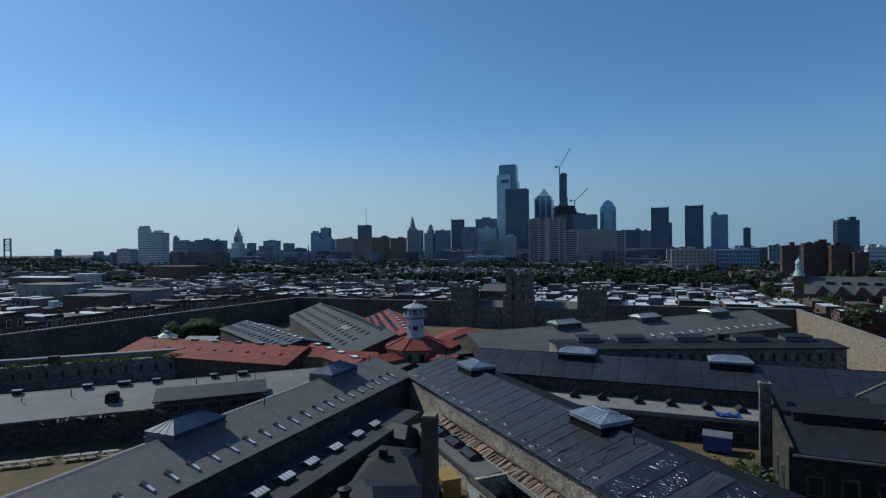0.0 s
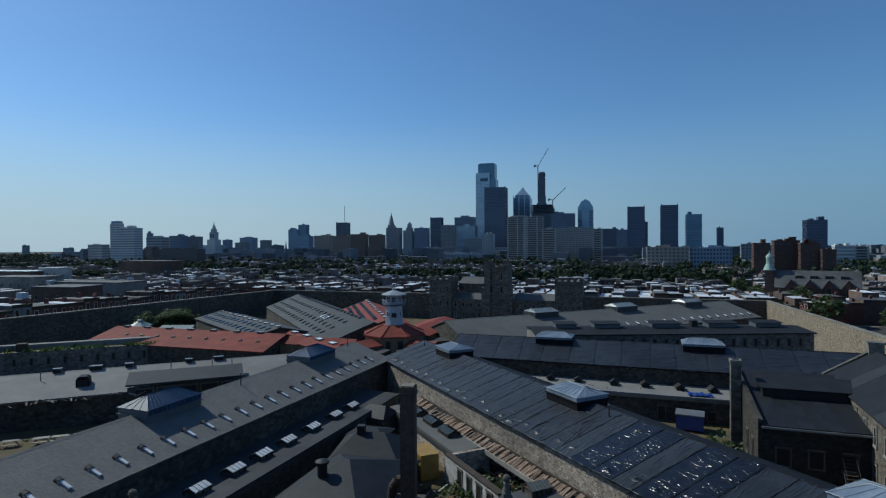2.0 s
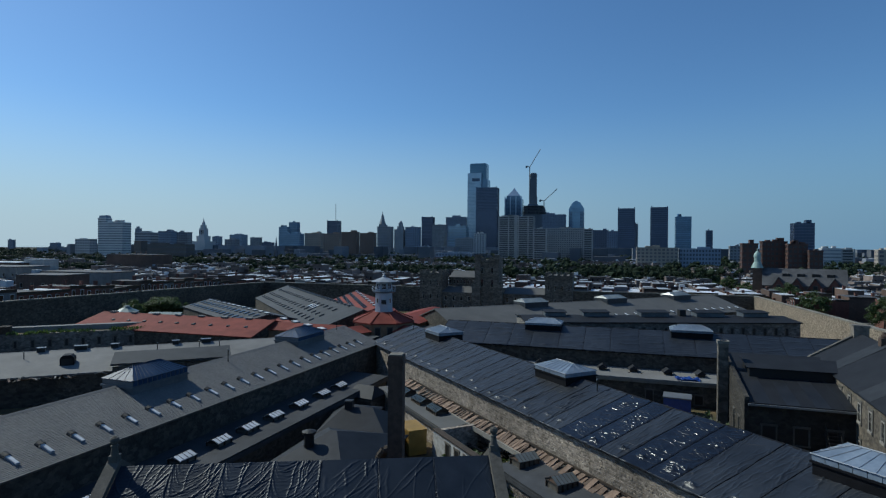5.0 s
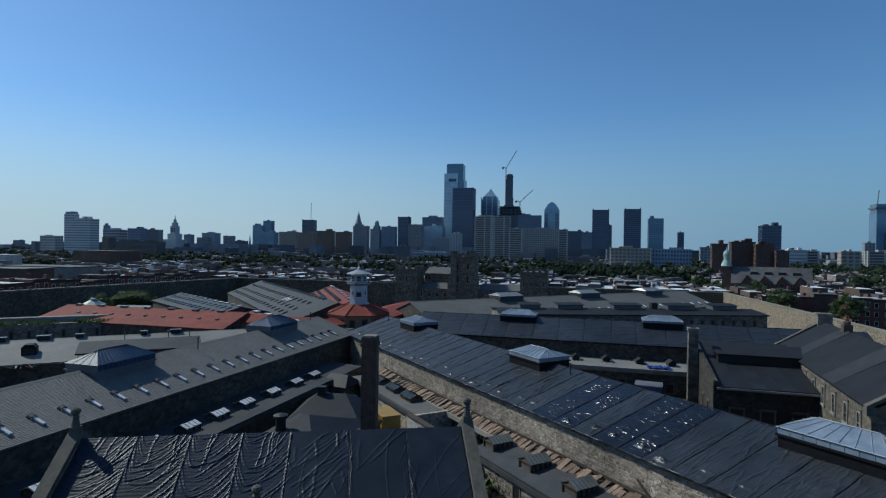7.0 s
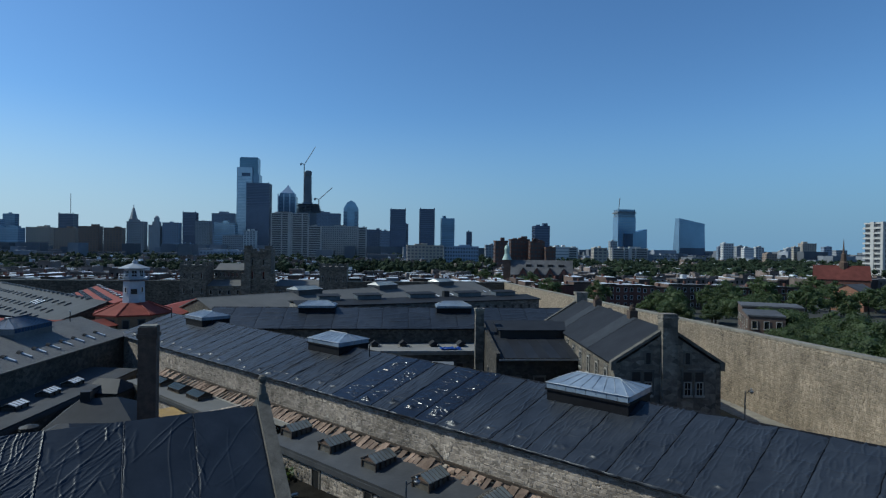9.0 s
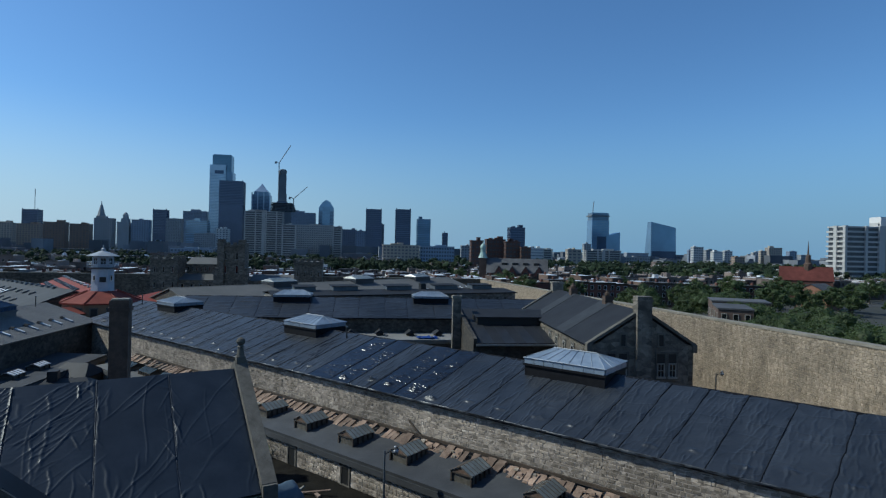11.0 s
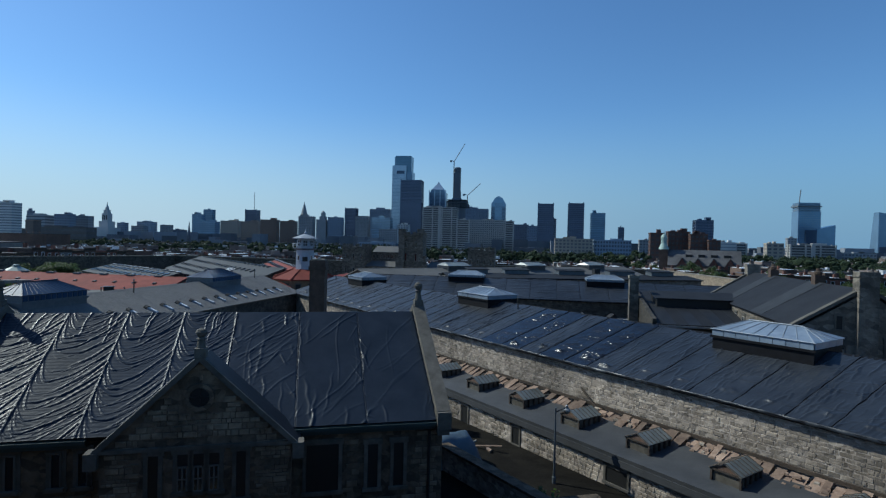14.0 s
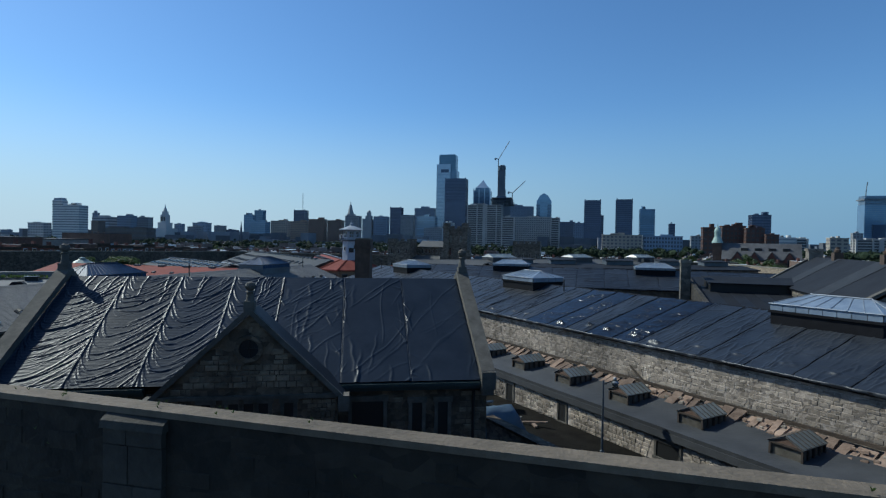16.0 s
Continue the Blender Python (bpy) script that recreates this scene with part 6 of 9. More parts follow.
# ---- overgrown ruined block ----
def ruin_block():
    d = at_block(ANG_C, 40.5, -21.5)
    g = ground_z(-20) - 0.8
    r = root("overgrown_block", d[0], d[1], g, ANG_C, "ruined concrete-grey cell block with weeds on its roof", "cell block")
    L, e = 46.0, 6.1 - g
    part("front_wall", box(0, L, -0.6, 0, 0, e), M_GREYSTONE, r)
    part("rear_wall", box(0, L, -9.0, -8.4, 0, e), M_GREYSTONE, r)
    for x in (0, L - 0.6):
        part("end_wall", box(x, x + 0.6, -8.4, -0.6, 0, e), M_GREYSTONE, r)
    part("roof_slab", box(0.6, L - 0.6, -8.4, -0.6, e - 0.6, e - 0.15), M_GRASS, r, "roof slab covered in soil and weeds")
    for i in range(16):
        hole(r, 2 + 2.8 * i, 0, 3.0, 0.45, 1.3, 0, 1, "slit_window")
    part("roof_ridge", box(4, L - 2, -5.4, -3.6, e - 0.15, e + 0.9), M_PALEROOF, r)
    part("chimney", box(28.3, 30.0, -2.6, -1.0, e - 0.3, e + 1.5), M_DARKWOOD, r)
    verts, faces = [], []
    for i in range(2600):
        x, y = random.uniform(0.3, L - 0.3), random.uniform(-8.2, -0.2) if random.random() < 0.6 else random.uniform(-1.2, 0.15)
        if noise.noise(Vector((x * 0.35, y * 0.5, 3))) < -0.05:
            continue
        h, w, a = random.uniform(0.15, 0.75), random.uniform(0.08, 0.22), random.uniform(0, 6.3)
        c, s = math.cos(a) * w, math.sin(a) * w
        b = len(verts)
        lx, ly = random.uniform(-0.3, 0.3), random.uniform(-0.3, 0.3)
        verts += [(x - c, y - s, e - 0.15), (x + c, y + s, e - 0.15), (x + lx + c * 0.6, y + ly + s * 0.6, e - 0.15 + h), (x + lx - c * 0.6, y + ly - s * 0.6, e - 0.15 + h)]
        faces.append((b, b + 1, b + 2, b + 3))
    raw_part("weed_growth", verts, faces, M_LEAF, r, kind="stuff")


random.seed(61)
ruin_block()


# ---- sunken roofs and chimney in the middle yard ----
def middle_sheds():
    g = ground_z(-58)
    c = root("brick_chimney", 27.1, -62.9, g - 0.3, 10, "tall square brick chimney streaked with soot", "chimney")
    bm = bmesh.new()
    bx(bm, -0.62, 0.62, -0.62, 0.62, 0, 14.1 - g)
    part("shaft", bm, M_BRICK, c)
    part("collar", box(-0.7, 0.7, -0.7, 0.7, 14.1 - g, 14.4 - g), M_BRICK, c)
    part("crown", box(-0.64, 0.64, -0.64, 0.64, 14.4 - g, 14.9 - g), M_BRICK, c)
    part("chimney_top", box(-0.55, 0.55, -0.55, 0.55, 14.9 - g, 15.0 - g), M_COPING, c, "pale mortar top")
    part("plinth", box(-1.3, 1.3, -1.3, 1.3, 0, 3.2), M_DSTONE, c)
    d = root("flue_duct", 25.3, -62.3, g - 0.2, 10, "rusty curved metal flue duct", "flue")
    bm = bmesh.new()
    pts = [(0, 0, 0), (0, 0, 3.2), (0.1, 0, 3.9), (0.5, 0, 4.4), (1.1, 0, 4.5)]
    for a, b in zip(pts, pts[1:]):
        tube(bm, a, b, 0.42, 10)
    part("duct", bm, M_DARKWOOD, d)

    def hip(label, x, y, rz, L, W, z0, z1, ridge, roofmat):
        gg = ground_z(y) - 0.3
        r = root("kitchen_shed", x, y, gg, rz, label, "shed", "sheds in the middle yard")
        part("wall_shell", box(-L / 2 + 0.3, L / 2 - 0.3, -W / 2 + 0.3, W / 2 - 0.3, 0, z0 - gg), M_DSTONE, r)
        a, b, e = L / 2, W / 2, ridge / 2
        A, B, C, D = (-a, -b, z0 - gg), (a, -b, z0 - gg), (a, b, z0 - gg), (-a, b, z0 - gg)
        R0, R1 = (-e, 0, z1 - gg), (e, 0, z1 - gg)
        for f in ((A, B, R1, R0), (C, D, R0, R1), (B, C, R1), (D, A, R0)):
            bm = bmesh.new()
            vs = [bm.verts.new(p) for p in f]
            fc = bm.faces.new(vs)
            q = bmesh.ops.extrude_face_region(bm, geom=[fc])
            bmesh.ops.translate(bm, verts=[v for v in q["geom"] if isinstance(v, bmesh.types.BMVert)], vec=(0, 0, -0.15))
            part("roof_slope", bm, roofmat, r)
        return r, z1 - gg
    r, zt = hip("low shed with a dark hipped roof", 20.0, -60.5, 0, 9.5, 14.5, 4.4, 6.7, 0.6, M_SHEDROOF)
    bm = bmesh.new()
    lathe(bm, [(0.45, zt - 0.8), (0.45, zt + 0.3), (0.65, zt + 0.35), (0.65, zt + 0.55), (0.2, zt + 0.7)], -1.2, -2.4, 10)
    part("roof_cowl", bm, M_DARK, r)
    r, zt = hip("shed with a blue-grey hipped roof", 19.0, -53.0, 12, 8.0, 9.0, 4.6, 6.7, 3.0, M_SHEDROOF)
    bm = bmesh.new()
    bx(bm, -1.4, -0.6, -0.4, 0.4, zt - 0.6, zt + 0.7)
    part("roof_chimney", bm, M_DARK, r)
    hip("small shed with a dark gabled roof", 13.4, -38.6, -10, 4.5, 4.0, 4.0, 5.2, 2.6, M_SHEDROOF)
    r, zt = hip("low flat-roofed dark felt shed", 15.5, -45.5, 0, 5.0, 4.0, 4.0, 4.5, 2.0, M_SHEDROOF)
    y = root("yellow_container", 24.2, -50.6, ground_z(-50), -50, "mustard-yellow metal site container on skids", "container")
    part("body", box(-1.7, 1.7, -1.0, 1.0, 0.15, 2.7), M_YELLOW, y)
    bm = bmesh.new()
    for i in range(13):
        for s in (-1, 1):
            bx(bm, -1.62 + 0.26 * i, -1.5 + 0.26 * i, s * 1.0 - 0.04, s * 1.0 + 0.04, 0.25, 2.6)
    part("corrugation", bm, M_YELLOW, y, kind="stuff")
    part("top_rail", box(-1.75, 1.75, -1.05, 1.05, 2.7, 2.8), M_YELLOW, y)
    for x in (-1.4, 1.4):
        part("skid", box(x - 0.15, x + 0.15, -1.0, 1.0, 0, 0.15), M_DARK, y)
    w = root("ruined_wall", 30.8, -55.6, ground_z(-55) - 0.2, ANG_A, "peeling white ruined wall with empty windows", "wall")
    part("wall_body", box(-5.2, 5.2, -0.25, 0.25, 0, 3.1), M_PEELWHITE, w)
    part("wall_top", box(-5.3, 5.3, -0.35, 0.35, 3.1, 3.25), M_DARKWOOD, w)
    for i in range(4):
        hole(w, -2.0 + 1.9 * i, -0.25, 1.0, 0.8, 1.6, 0, -1, "window_opening")
    part("return_wall", box(-5.6, -5.1, -0.2, 5.0, 0, 3.0), M_STONE, w)


M_PEELWHITE = surf("peeling_white_paint", (0.33, 0.31, 0.28), (0.72, 0.71, 0.68), 1.4, 0.85, 0, 0.3, 8.0, 0.3)
random.seed(71)
middle_sheds()
debris("rubble", "collapsed roof timbers and weeds between two cell rows", 33.5, -51.5, ground_z(-52) + 0.6, 9, 4, ANG_A, 60, (M_DARKWOOD, M_RUSTWOOD, M_DARK), "rubble", 3.2)


# ---- lantern and glazed shed beside the red roof ----
def red_roof_lantern():
    r = root("roof_lantern", -63.5, -3.0, 6.4, 10, "octagonal dark lantern with a pale green roof", "lantern")
    bm = bmesh.new()
    lathe(bm, [(2.3, 0), (2.3, 1.5), (2.5, 1.55), (2.5, 1.65)], seg=8)
    part("drum", bm, M_REDROOF, r)
    bm = bmesh.new()
    lathe(bm, [(2.65, 1.65), (0.7, 2.6), (0.7, 2.9), (0.1, 3.1)], seg=8)
    part("lantern_roof", bm, M_GREENROOF, r, "pale green metal roof")
    for i in range(8):
        a = math.pi * (2 * i + 1) / 8
        bm = bmesh.new()
        bx(bm, -0.6, 0.6, -0.03, 0.03, 0.35, 1.35)
        bmesh.ops.transform(bm, matrix=Matrix.Rotation(a + math.pi / 2, 4, "Z") @ Matrix.Translation((0, -2.16, 0)), verts=bm.verts)
        part("pane", bm, M_GLASS, r)


def glazed_shed():
    r = root("glazed_shed", -58.5, 2.5, 5.4, 15, "low shed with a pale green glazed roof", "shed")
    part("wall_shell", box(-4, 4, -1.6, 1.6, -1.5, 0.8), M_DSTONE, r)
    for i in range(8):
        bm = bmesh.new()
        x = -4.1 + 1.025 * i
        slab(bm, (x + 0.03, -1.9, 0.8), (x + 0.99, -1.9, 0.8), (x + 0.99, 1.8, 1.9), (x + 0.03, 1.8, 1.9), 0.06)
        part("roof_panel", bm, M_GREENROOF, r)


M_GREENROOF = surf("pale_green_metal", (0.16, 0.24, 0.23), (0.26, 0.34, 0.33), 0.8, 0.5, 0, 0.2, 4.0, 0.3)
red_roof_lantern()
glazed_shed()


# ---- ladder against a skylight curb, prop on the block wall, scrub in the yard ----
def ladder():
    x, y = at_block(ANG_A, 86.3, -4.6)
    r = root("ladder", x, y, 9.3, ANG_A, "short metal ladder lying beside a skylight", "ladder")
    for k in (0.0, 0.45):
        bm = bmesh.new()
        tube(bm, (k, 0.9, 0.42), (k, -0.9, -0.2), 0.03, 5)
        part("rail", bm, M_METALGREY, r)
    for i in range(5):
        bm = bmesh.new()
        q = i / 4
        tube(bm, (0, 0.75 - 1.5 * q, 0.37 - 0.52 * q), (0.45, 0.75 - 1.5 * q, 0.37 - 0.52 * q), 0.025, 5)
        part("rung", bm, M_METALGREY, r)


ladder()
x, y = at_block(ANG_A, 82.0, -9.62)
prop = root("timber_prop", x, y, 4.4, ANG_A, "dark timber beam leaning on the block wall", "timber")
bm = bmesh.new()
tube(bm, (-1.3, 0.05, 1.55), (1.0, -0.5, 0.35), 0.07, 6)
part("beam", bm, M_DARKWOOD, prop)


def scrub(cx, cy, rx, ry, n, label, h=0.6, tilt=0.0):
    verts, faces = [], []
    for _ in range(n):
        x, y = random.gauss(cx, rx), random.gauss(cy, ry)
        hh = h * random.uniform(0.3, 1.2)
        leaf_blade(verts, faces, x, y, ground_z(y) + 0.1, hh)
    tagged(raw_part("scrub", verts, faces, M_LEAF), label, "scrub", kind="stuff")


def leaf_blade(verts, faces, x, y, z, h):
    for _ in range(7):
        a = random.uniform(0, 6.28)
        dx, dy = math.cos(a) * h * 0.6, math.sin(a) * h * 0.6
        w = 0.12 * h + 0.03
        zz = z + random.uniform(0, h)
        b = len(verts)
        verts += [(x, y, zz), (x + dx * 0.5 - dy * w * 2, y + dy * 0.5 + dx * w * 2, zz + h * 0.3), (x + dx, y + dy, zz + h * random.uniform(0, 0.5)), (x + dx * 0.5 + dy * w * 2, y + dy * 0.5 - dx * w * 2, zz + h * 0.1)]
        faces.append((b, b + 1, b + 2, b + 3))


random.seed(77)
scrub(55.5, -39.5, 1.6, 3.6, 420, "green scrub beside the workshop wall", 1.1)
scrub(50.0, -34.0, 4.0, 3.0, 300, "low weeds over the dry grass yard", 0.35)
scrub(62.0, -47.0, 4.5, 1.2, 200, "weeds below the workshop front", 0.7)
scrub(44.5, -77.2, 0.8, 0.8, 60, "weeds by the low yard wall", 0.6)
scrub(31.5, -54.0, 1.8, 1.6, 260, "green weeds inside the ruined walls", 0.9)
scrub(35.0, -59.5, 1.6, 1.6, 160, "weeds over rubble beside the ruined wall", 0.7)
debris("rubble_heap", "broken boards and pipes strewn between the sheds", 24.5, -57.0, ground_z(-57) + 0.1, 7, 6, 20, 40, (M_DARKWOOD, M_RUSTWOOD, M_STEEL, M_TRIM), "rubble", 2.4)
debris("rubble_heap", "fallen timbers behind the ruined wall", 32.5, -55.0, ground_z(-55) + 0.1, 7, 4, ANG_A, 36, (M_DARKWOOD, M_DARKWOOD, M_STEEL, M_TRIM), "rubble", 2.6)
debris("scrap_heap", "rusty red-brown scrap below the workshop", 66.0, -49.0, ground_z(-49) + 0.1, 8, 4, 10, 30, (M_ORANGE, M_DARKWOOD, M_RUSTWOOD), "scrap", 2.2)
debris("roof_litter", "small broken bits and boards on the pale flat roof", 46.0, -20.0, 4.83, 30, 2.6, ANG_R, 24, (M_DARKWOOD, M_COPING, M_HWALL), "litter", 0.9)

# ---- streets, row houses and trees round the prison ----
BRICKS = {
    "red": surf("red_house_brick", (0.13, 0.055, 0.04), (0.20, 0.085, 0.06), 1.2, 0.9, 0, 0.4, 9.0, 0.25, vary=0.2),
    "brown": surf("brown_house_brick", (0.10, 0.065, 0.048), (0.16, 0.105, 0.08), 1.2, 0.9, 0, 0.4, 9.0, 0.25, vary=0.2),
    "stucco": surf("pale_stucco", (0.42, 0.41, 0.38), (0.56, 0.54, 0.50), 0.6, 0.9, 0, 0.2, 6.0, 0.2, vary=0.1),
    "dull": surf("dull_stucco", (0.22, 0.215, 0.20), (0.33, 0.315, 0.29), 0.6, 0.9, 0, 0.2, 6.0, 0.3, vary=0.1),
    "grey": surf("grey_stucco", (0.17, 0.17, 0.175), (0.25, 0.25, 0.25), 0.6, 0.9, 0, 0.2, 6.0, 0.2, vary=0.1),
}
M_SILVER = surf("silver_roof_coating", (0.55, 0.57, 0.60), (0.78, 0.80, 0.82), 0.3, 0.5, 0, 0.1, 3.0, 0.3, vary=0.35)
M_TARROOF = surf("tar_roof", (0.06, 0.06, 0.065), (0.12, 0.12, 0.125), 0.4, 0.8, 0, 0.1, 3.0, 0.3, vary=0.3)


def row_house(kind, silver, w=5.0, d=12.0, h=9.6, storeys=3, glazed=True):
    r = root("row_house", 0, 0, 0, 0, {"red": "narrow red brick row house with a flat roof", "brown": "narrow brown brick row house with a flat roof",
                                       "stucco": "pale stucco row house with a flat roof", "grey": "grey stucco row house with a flat roof"}[kind], "house", "row houses round the prison")
    part("wall_shell", box(-w / 2, w / 2, 0, d, -1.5, h), BRICKS[kind], r)
    part("roof", box(-w / 2 + 0.2, w / 2 - 0.2, 0.25, d - 0.2, h, h + 0.06), M_SILVER if silver else M_TARROOF, r)
    bm = bmesh.new()
    bx(bm, -w / 2, w / 2, -0.22, 0.22, h - 0.45, h + 0.25)
    bx(bm, -w / 2, w / 2, -0.3, -0.22, h + 0.05, h + 0.25)
    part("cornice", bm, M_DARKWOOD if kind != "stucco" else M_TRIM, r)
    part("chimney", box(w / 2 - 0.9, w / 2 - 0.1, d * 0.55, d * 0.55 + 0.9, h, h + 1.3), BRICKS["red"], r)
    for s in range(storeys if glazed else 0):
        z = 0.9 + s * (h - 0.6) / storeys
        for x in (-w * 0.27, w * 0.27):
            f = part("window", box(x - 0.55, x + 0.55, -0.06, 0.05, z, z + 1.7), M_WHITE if kind != "stucco" else M_TRIM, r)
            part("pane", box(x - 0.45, x + 0.45, -0.09, 0.0, z + 0.1, z + 1.6), M_GLASS, f)
    return r


def place_rows():
    kinds = [("red", True), ("brown", False), ("red", False), ("stucco", True), ("brown", True), ("grey", True)]
    sizes = [(random.uniform(10.5, 13), random.uniform(8.6, 10.4)) for _ in kinds]

    def street(spots, glazed):
        """Houses at (x, y, turn, weights, tall); those behind the wall show their roofs alone."""
        protos = {}
        for x, y, rz, weights, tall in spots:
            i = random.choices(range(6), weights)[0]
            m = pose(x, y, ground_z(y), 0, 0, rz) @ Matrix.Diagonal((1, 1, tall, 1))
            if i in protos:
                copy_thing(protos[i], m)
            else:
                protos[i] = row_house(*kinds[i], 5.0, *sizes[i], glazed=glazed)
                protos[i].matrix_basis = m
    far = [(x, 110.0, 0, (3, 3, 2, 2, 3, 1), random.choice((0.82, 0.9, 1.0))) for x in range(-130, 150, 5)]
    far += [(x, 137.0, 180, (3, 2, 1, 2, 3, 2), random.choice((0.85, 0.92, 1.0))) for x in range(-140, 165, 5)]
    street(far, False)
    near = [(-103.0, -62 + 5 * i, 90, (2, 5, 4, 0.3, 3, 0.3), random.choice((1.0, 1.05, 1.05, 1.15))) for i in range(30)]
    near += [(126 + 4.95 * i, 84.0 - 0.2 * i, -4, (6, 1, 4, 0.6, 1, 0), random.choice((0.84, 0.87, 0.9))) for i in range(15)]
    near += [(104.0, 104 + 5 * i, -90, (3, 4, 4, 0, 1, 0), random.choice((0.72, 0.8))) for i in range(12)]
    street(near, True)


random.seed(81)
place_rows()


def far_rows():
    """Rows of houses farther off, too many to count."""
    walls, tar, silver, glass = Boxes(), Boxes(), Boxes(), Boxes()
    rows = [(yy + k, 2) for yy in (-20, 18, 56, 96, 134) for k in (0, 15)]
    y = 152.0
    while y < 700:
        rows += [(y, 1), (y + 15, -1)]
        y += random.uniform(34, 42)
    for y, face in rows:
        x = -1.75 * (y + 107) - 90
        end = 1.08 * (y + 107) + 110
        while x < end:
            if face == 2 and -158 < x < 195:
                x = 195
                continue
            w = random.uniform(4.6, 6.4)
            gap = noise.noise(Vector((x * 0.009, y * 0.013, 4.0)))
            keep = 0.42 if y < 235 else (0.05 if y < 420 else -0.12)
            if face == 2 and x > 0:
                if y < 90:
                    break
                keep = -0.05
            if random.random() < 0.045 or gap > keep or 94 < x < 106:
                x += random.uniform(8, 30)
                continue
            h = random.choice((6.6, 7.4, 8.0, 8.4, 9.0)) + random.uniform(-0.4, 0.4)
            if random.random() < 0.03:
                h += random.uniform(1.5, 4)
            d = random.uniform(10, 13)
            g = ground_z(y)
            walls.add(x, x + w - 0.04, y, y + d, g - 1, g + h)
            lid = silver if random.random() < (0.68 if noise.noise(Vector((x * 0.02, y * 0.03, 9))) > -0.15 else 0.3) else tar
            lid.add(x + 0.2, x + w - 0.25, y + 0.2, y + d - 0.2, g + h, g + h + 0.08)
            walls.add(x, x + w - 0.04, y - 0.15, y + 0.1, g + h - 0.3, g + h + 0.35)
            if random.random() < 0.4:
                cx, cy = x + random.uniform(0.5, w - 1.2), y + random.uniform(2, d - 2)
                walls.add(cx, cx + 0.8, cy, cy + 0.9, g + h, g + h + random.uniform(0.7, 1.5))
            if random.random() < 0.16:
                cx, cy = x + random.uniform(0.4, 1.2), y + random.uniform(2, 6)
                (silver if random.random() < 0.5 else walls).add(cx, cx + w * 0.45, cy, cy + 2.6, g + h, g + h + random.uniform(1.0, 2.3))
            if random.random() < 0.3:
                cx, cy = x + random.uniform(0.6, w - 1.4), y + random.uniform(1, d - 2)
                silver.add(cx, cx + 1.0, cy, cy + 0.9, g + h, g + h + random.uniform(0.35, 0.9))
            if y < 300:
                for k in range(3):
                    for xx in (x + w * 0.25, x + w * 0.72):
                        z = g + 1.0 + k * (h - 0.8) / 3
                        glass.add(xx - 0.45, xx + 0.45, y - 0.06, y + 0.02, z, z + 1.5)
            x += w
    tagged(raw_part("distant_row_houses", walls.v, walls.f, M_FARBRICK), "mixed brick row houses filling the distant streets", "houses", kind="stuff")
    tagged(raw_part("distant_silver_roofs", silver.v, silver.f, M_FARSILVER), "silver-coated flat roofs of distant row houses", "roofs", kind="stuff")
    tagged(raw_part("distant_tar_roofs", tar.v, tar.f, M_FARTAR), "dark flat roofs of distant row houses", "roofs", kind="stuff")
    tagged(raw_part("distant_house_windows", glass.v, glass.f, M_GLASS), "dark windows of distant row houses", "windows", kind="stuff")


M_FARBRICK = surf("far_brick", (0.12, 0.085, 0.07), (0.28, 0.225, 0.195), 0.08, 0.9, 0, 0.0, stain=0.3, island=0.45)
M_FARSILVER = surf("far_silver_roof", (0.45, 0.47, 0.50), (0.78, 0.80, 0.82), 0.06, 0.6, 0, 0.0, stain=0.2, island=0.4)
M_FARTAR = surf("far_tar_roof", (0.06, 0.06, 0.065), (0.16, 0.16, 0.165), 0.06, 0.8, 0, 0.0, stain=0.2, island=0.4)
random.seed(91)
far_rows()


# ---- trees ----
def leaf_quads(rs, centres, radii, n, size):
    """n small leaf faces on the outer part of each clump; centres (k, 3), radii (k, 3)."""
    k = len(centres)
    q = rs.normal(size=(k, n, 3))
    q /= np.linalg.norm(q, axis=2, keepdims=True)
    p = centres[:, None, :] + radii[:, None, :] * q * rs.uniform(0.6, 1.08, (k, n, 1))
    nrm = q + rs.normal(scale=0.75, size=q.shape) + np.array((0, 0, 0.35))
    nrm /= np.linalg.norm(nrm, axis=2, keepdims=True)
    u = np.cross(nrm, rs.normal(size=q.shape))
    u /= np.linalg.norm(u, axis=2, keepdims=True) + 1e-9
    v = np.cross(nrm, u)
    s = size * rs.uniform(0.6, 1.4, (k, n, 1))
    quad = np.stack((p - u * s, p - v * s * 0.6, p + u * s, p + v * s * 0.6), axis=2).reshape(-1, 3)
    return quad.tolist(), np.arange(k * n * 4).reshape(-1, 4).tolist()


def clump_cores(rs, centres, radii):
    """Lumpy closed masses of foliage inside the clumps."""
    bm = bmesh.new()
    bmesh.ops.create_icosphere(bm, subdivisions=1, radius=1)
    base = np.array([v.co[:] for v in bm.verts])
    tri = np.array([[v.index for v in f.verts] for f in bm.faces])
    bm.free()
    k, m = len(centres), len(base)
    bulge = rs.uniform(0.42, 0.8, (k, m, 1))
    vs = (centres[:, None, :] + radii[:, None, :] * base[None] * bulge).reshape(-1, 3)
    fs = (tri[None] + (np.arange(k) * m)[:, None, None]).reshape(-1, 3)
    return vs.tolist(), fs.tolist()


def foliage(name, rs, centres, radii, n, size, material, parent=None):
    v1, f1 = clump_cores(rs, centres, radii)
    v2, f2 = leaf_quads(rs, centres, radii, n, size)
    b = len(v1)
    return raw_part(name, v1 + v2, f1 + [[i + b for i in f] for f in f2], material, parent, kind="stuff")


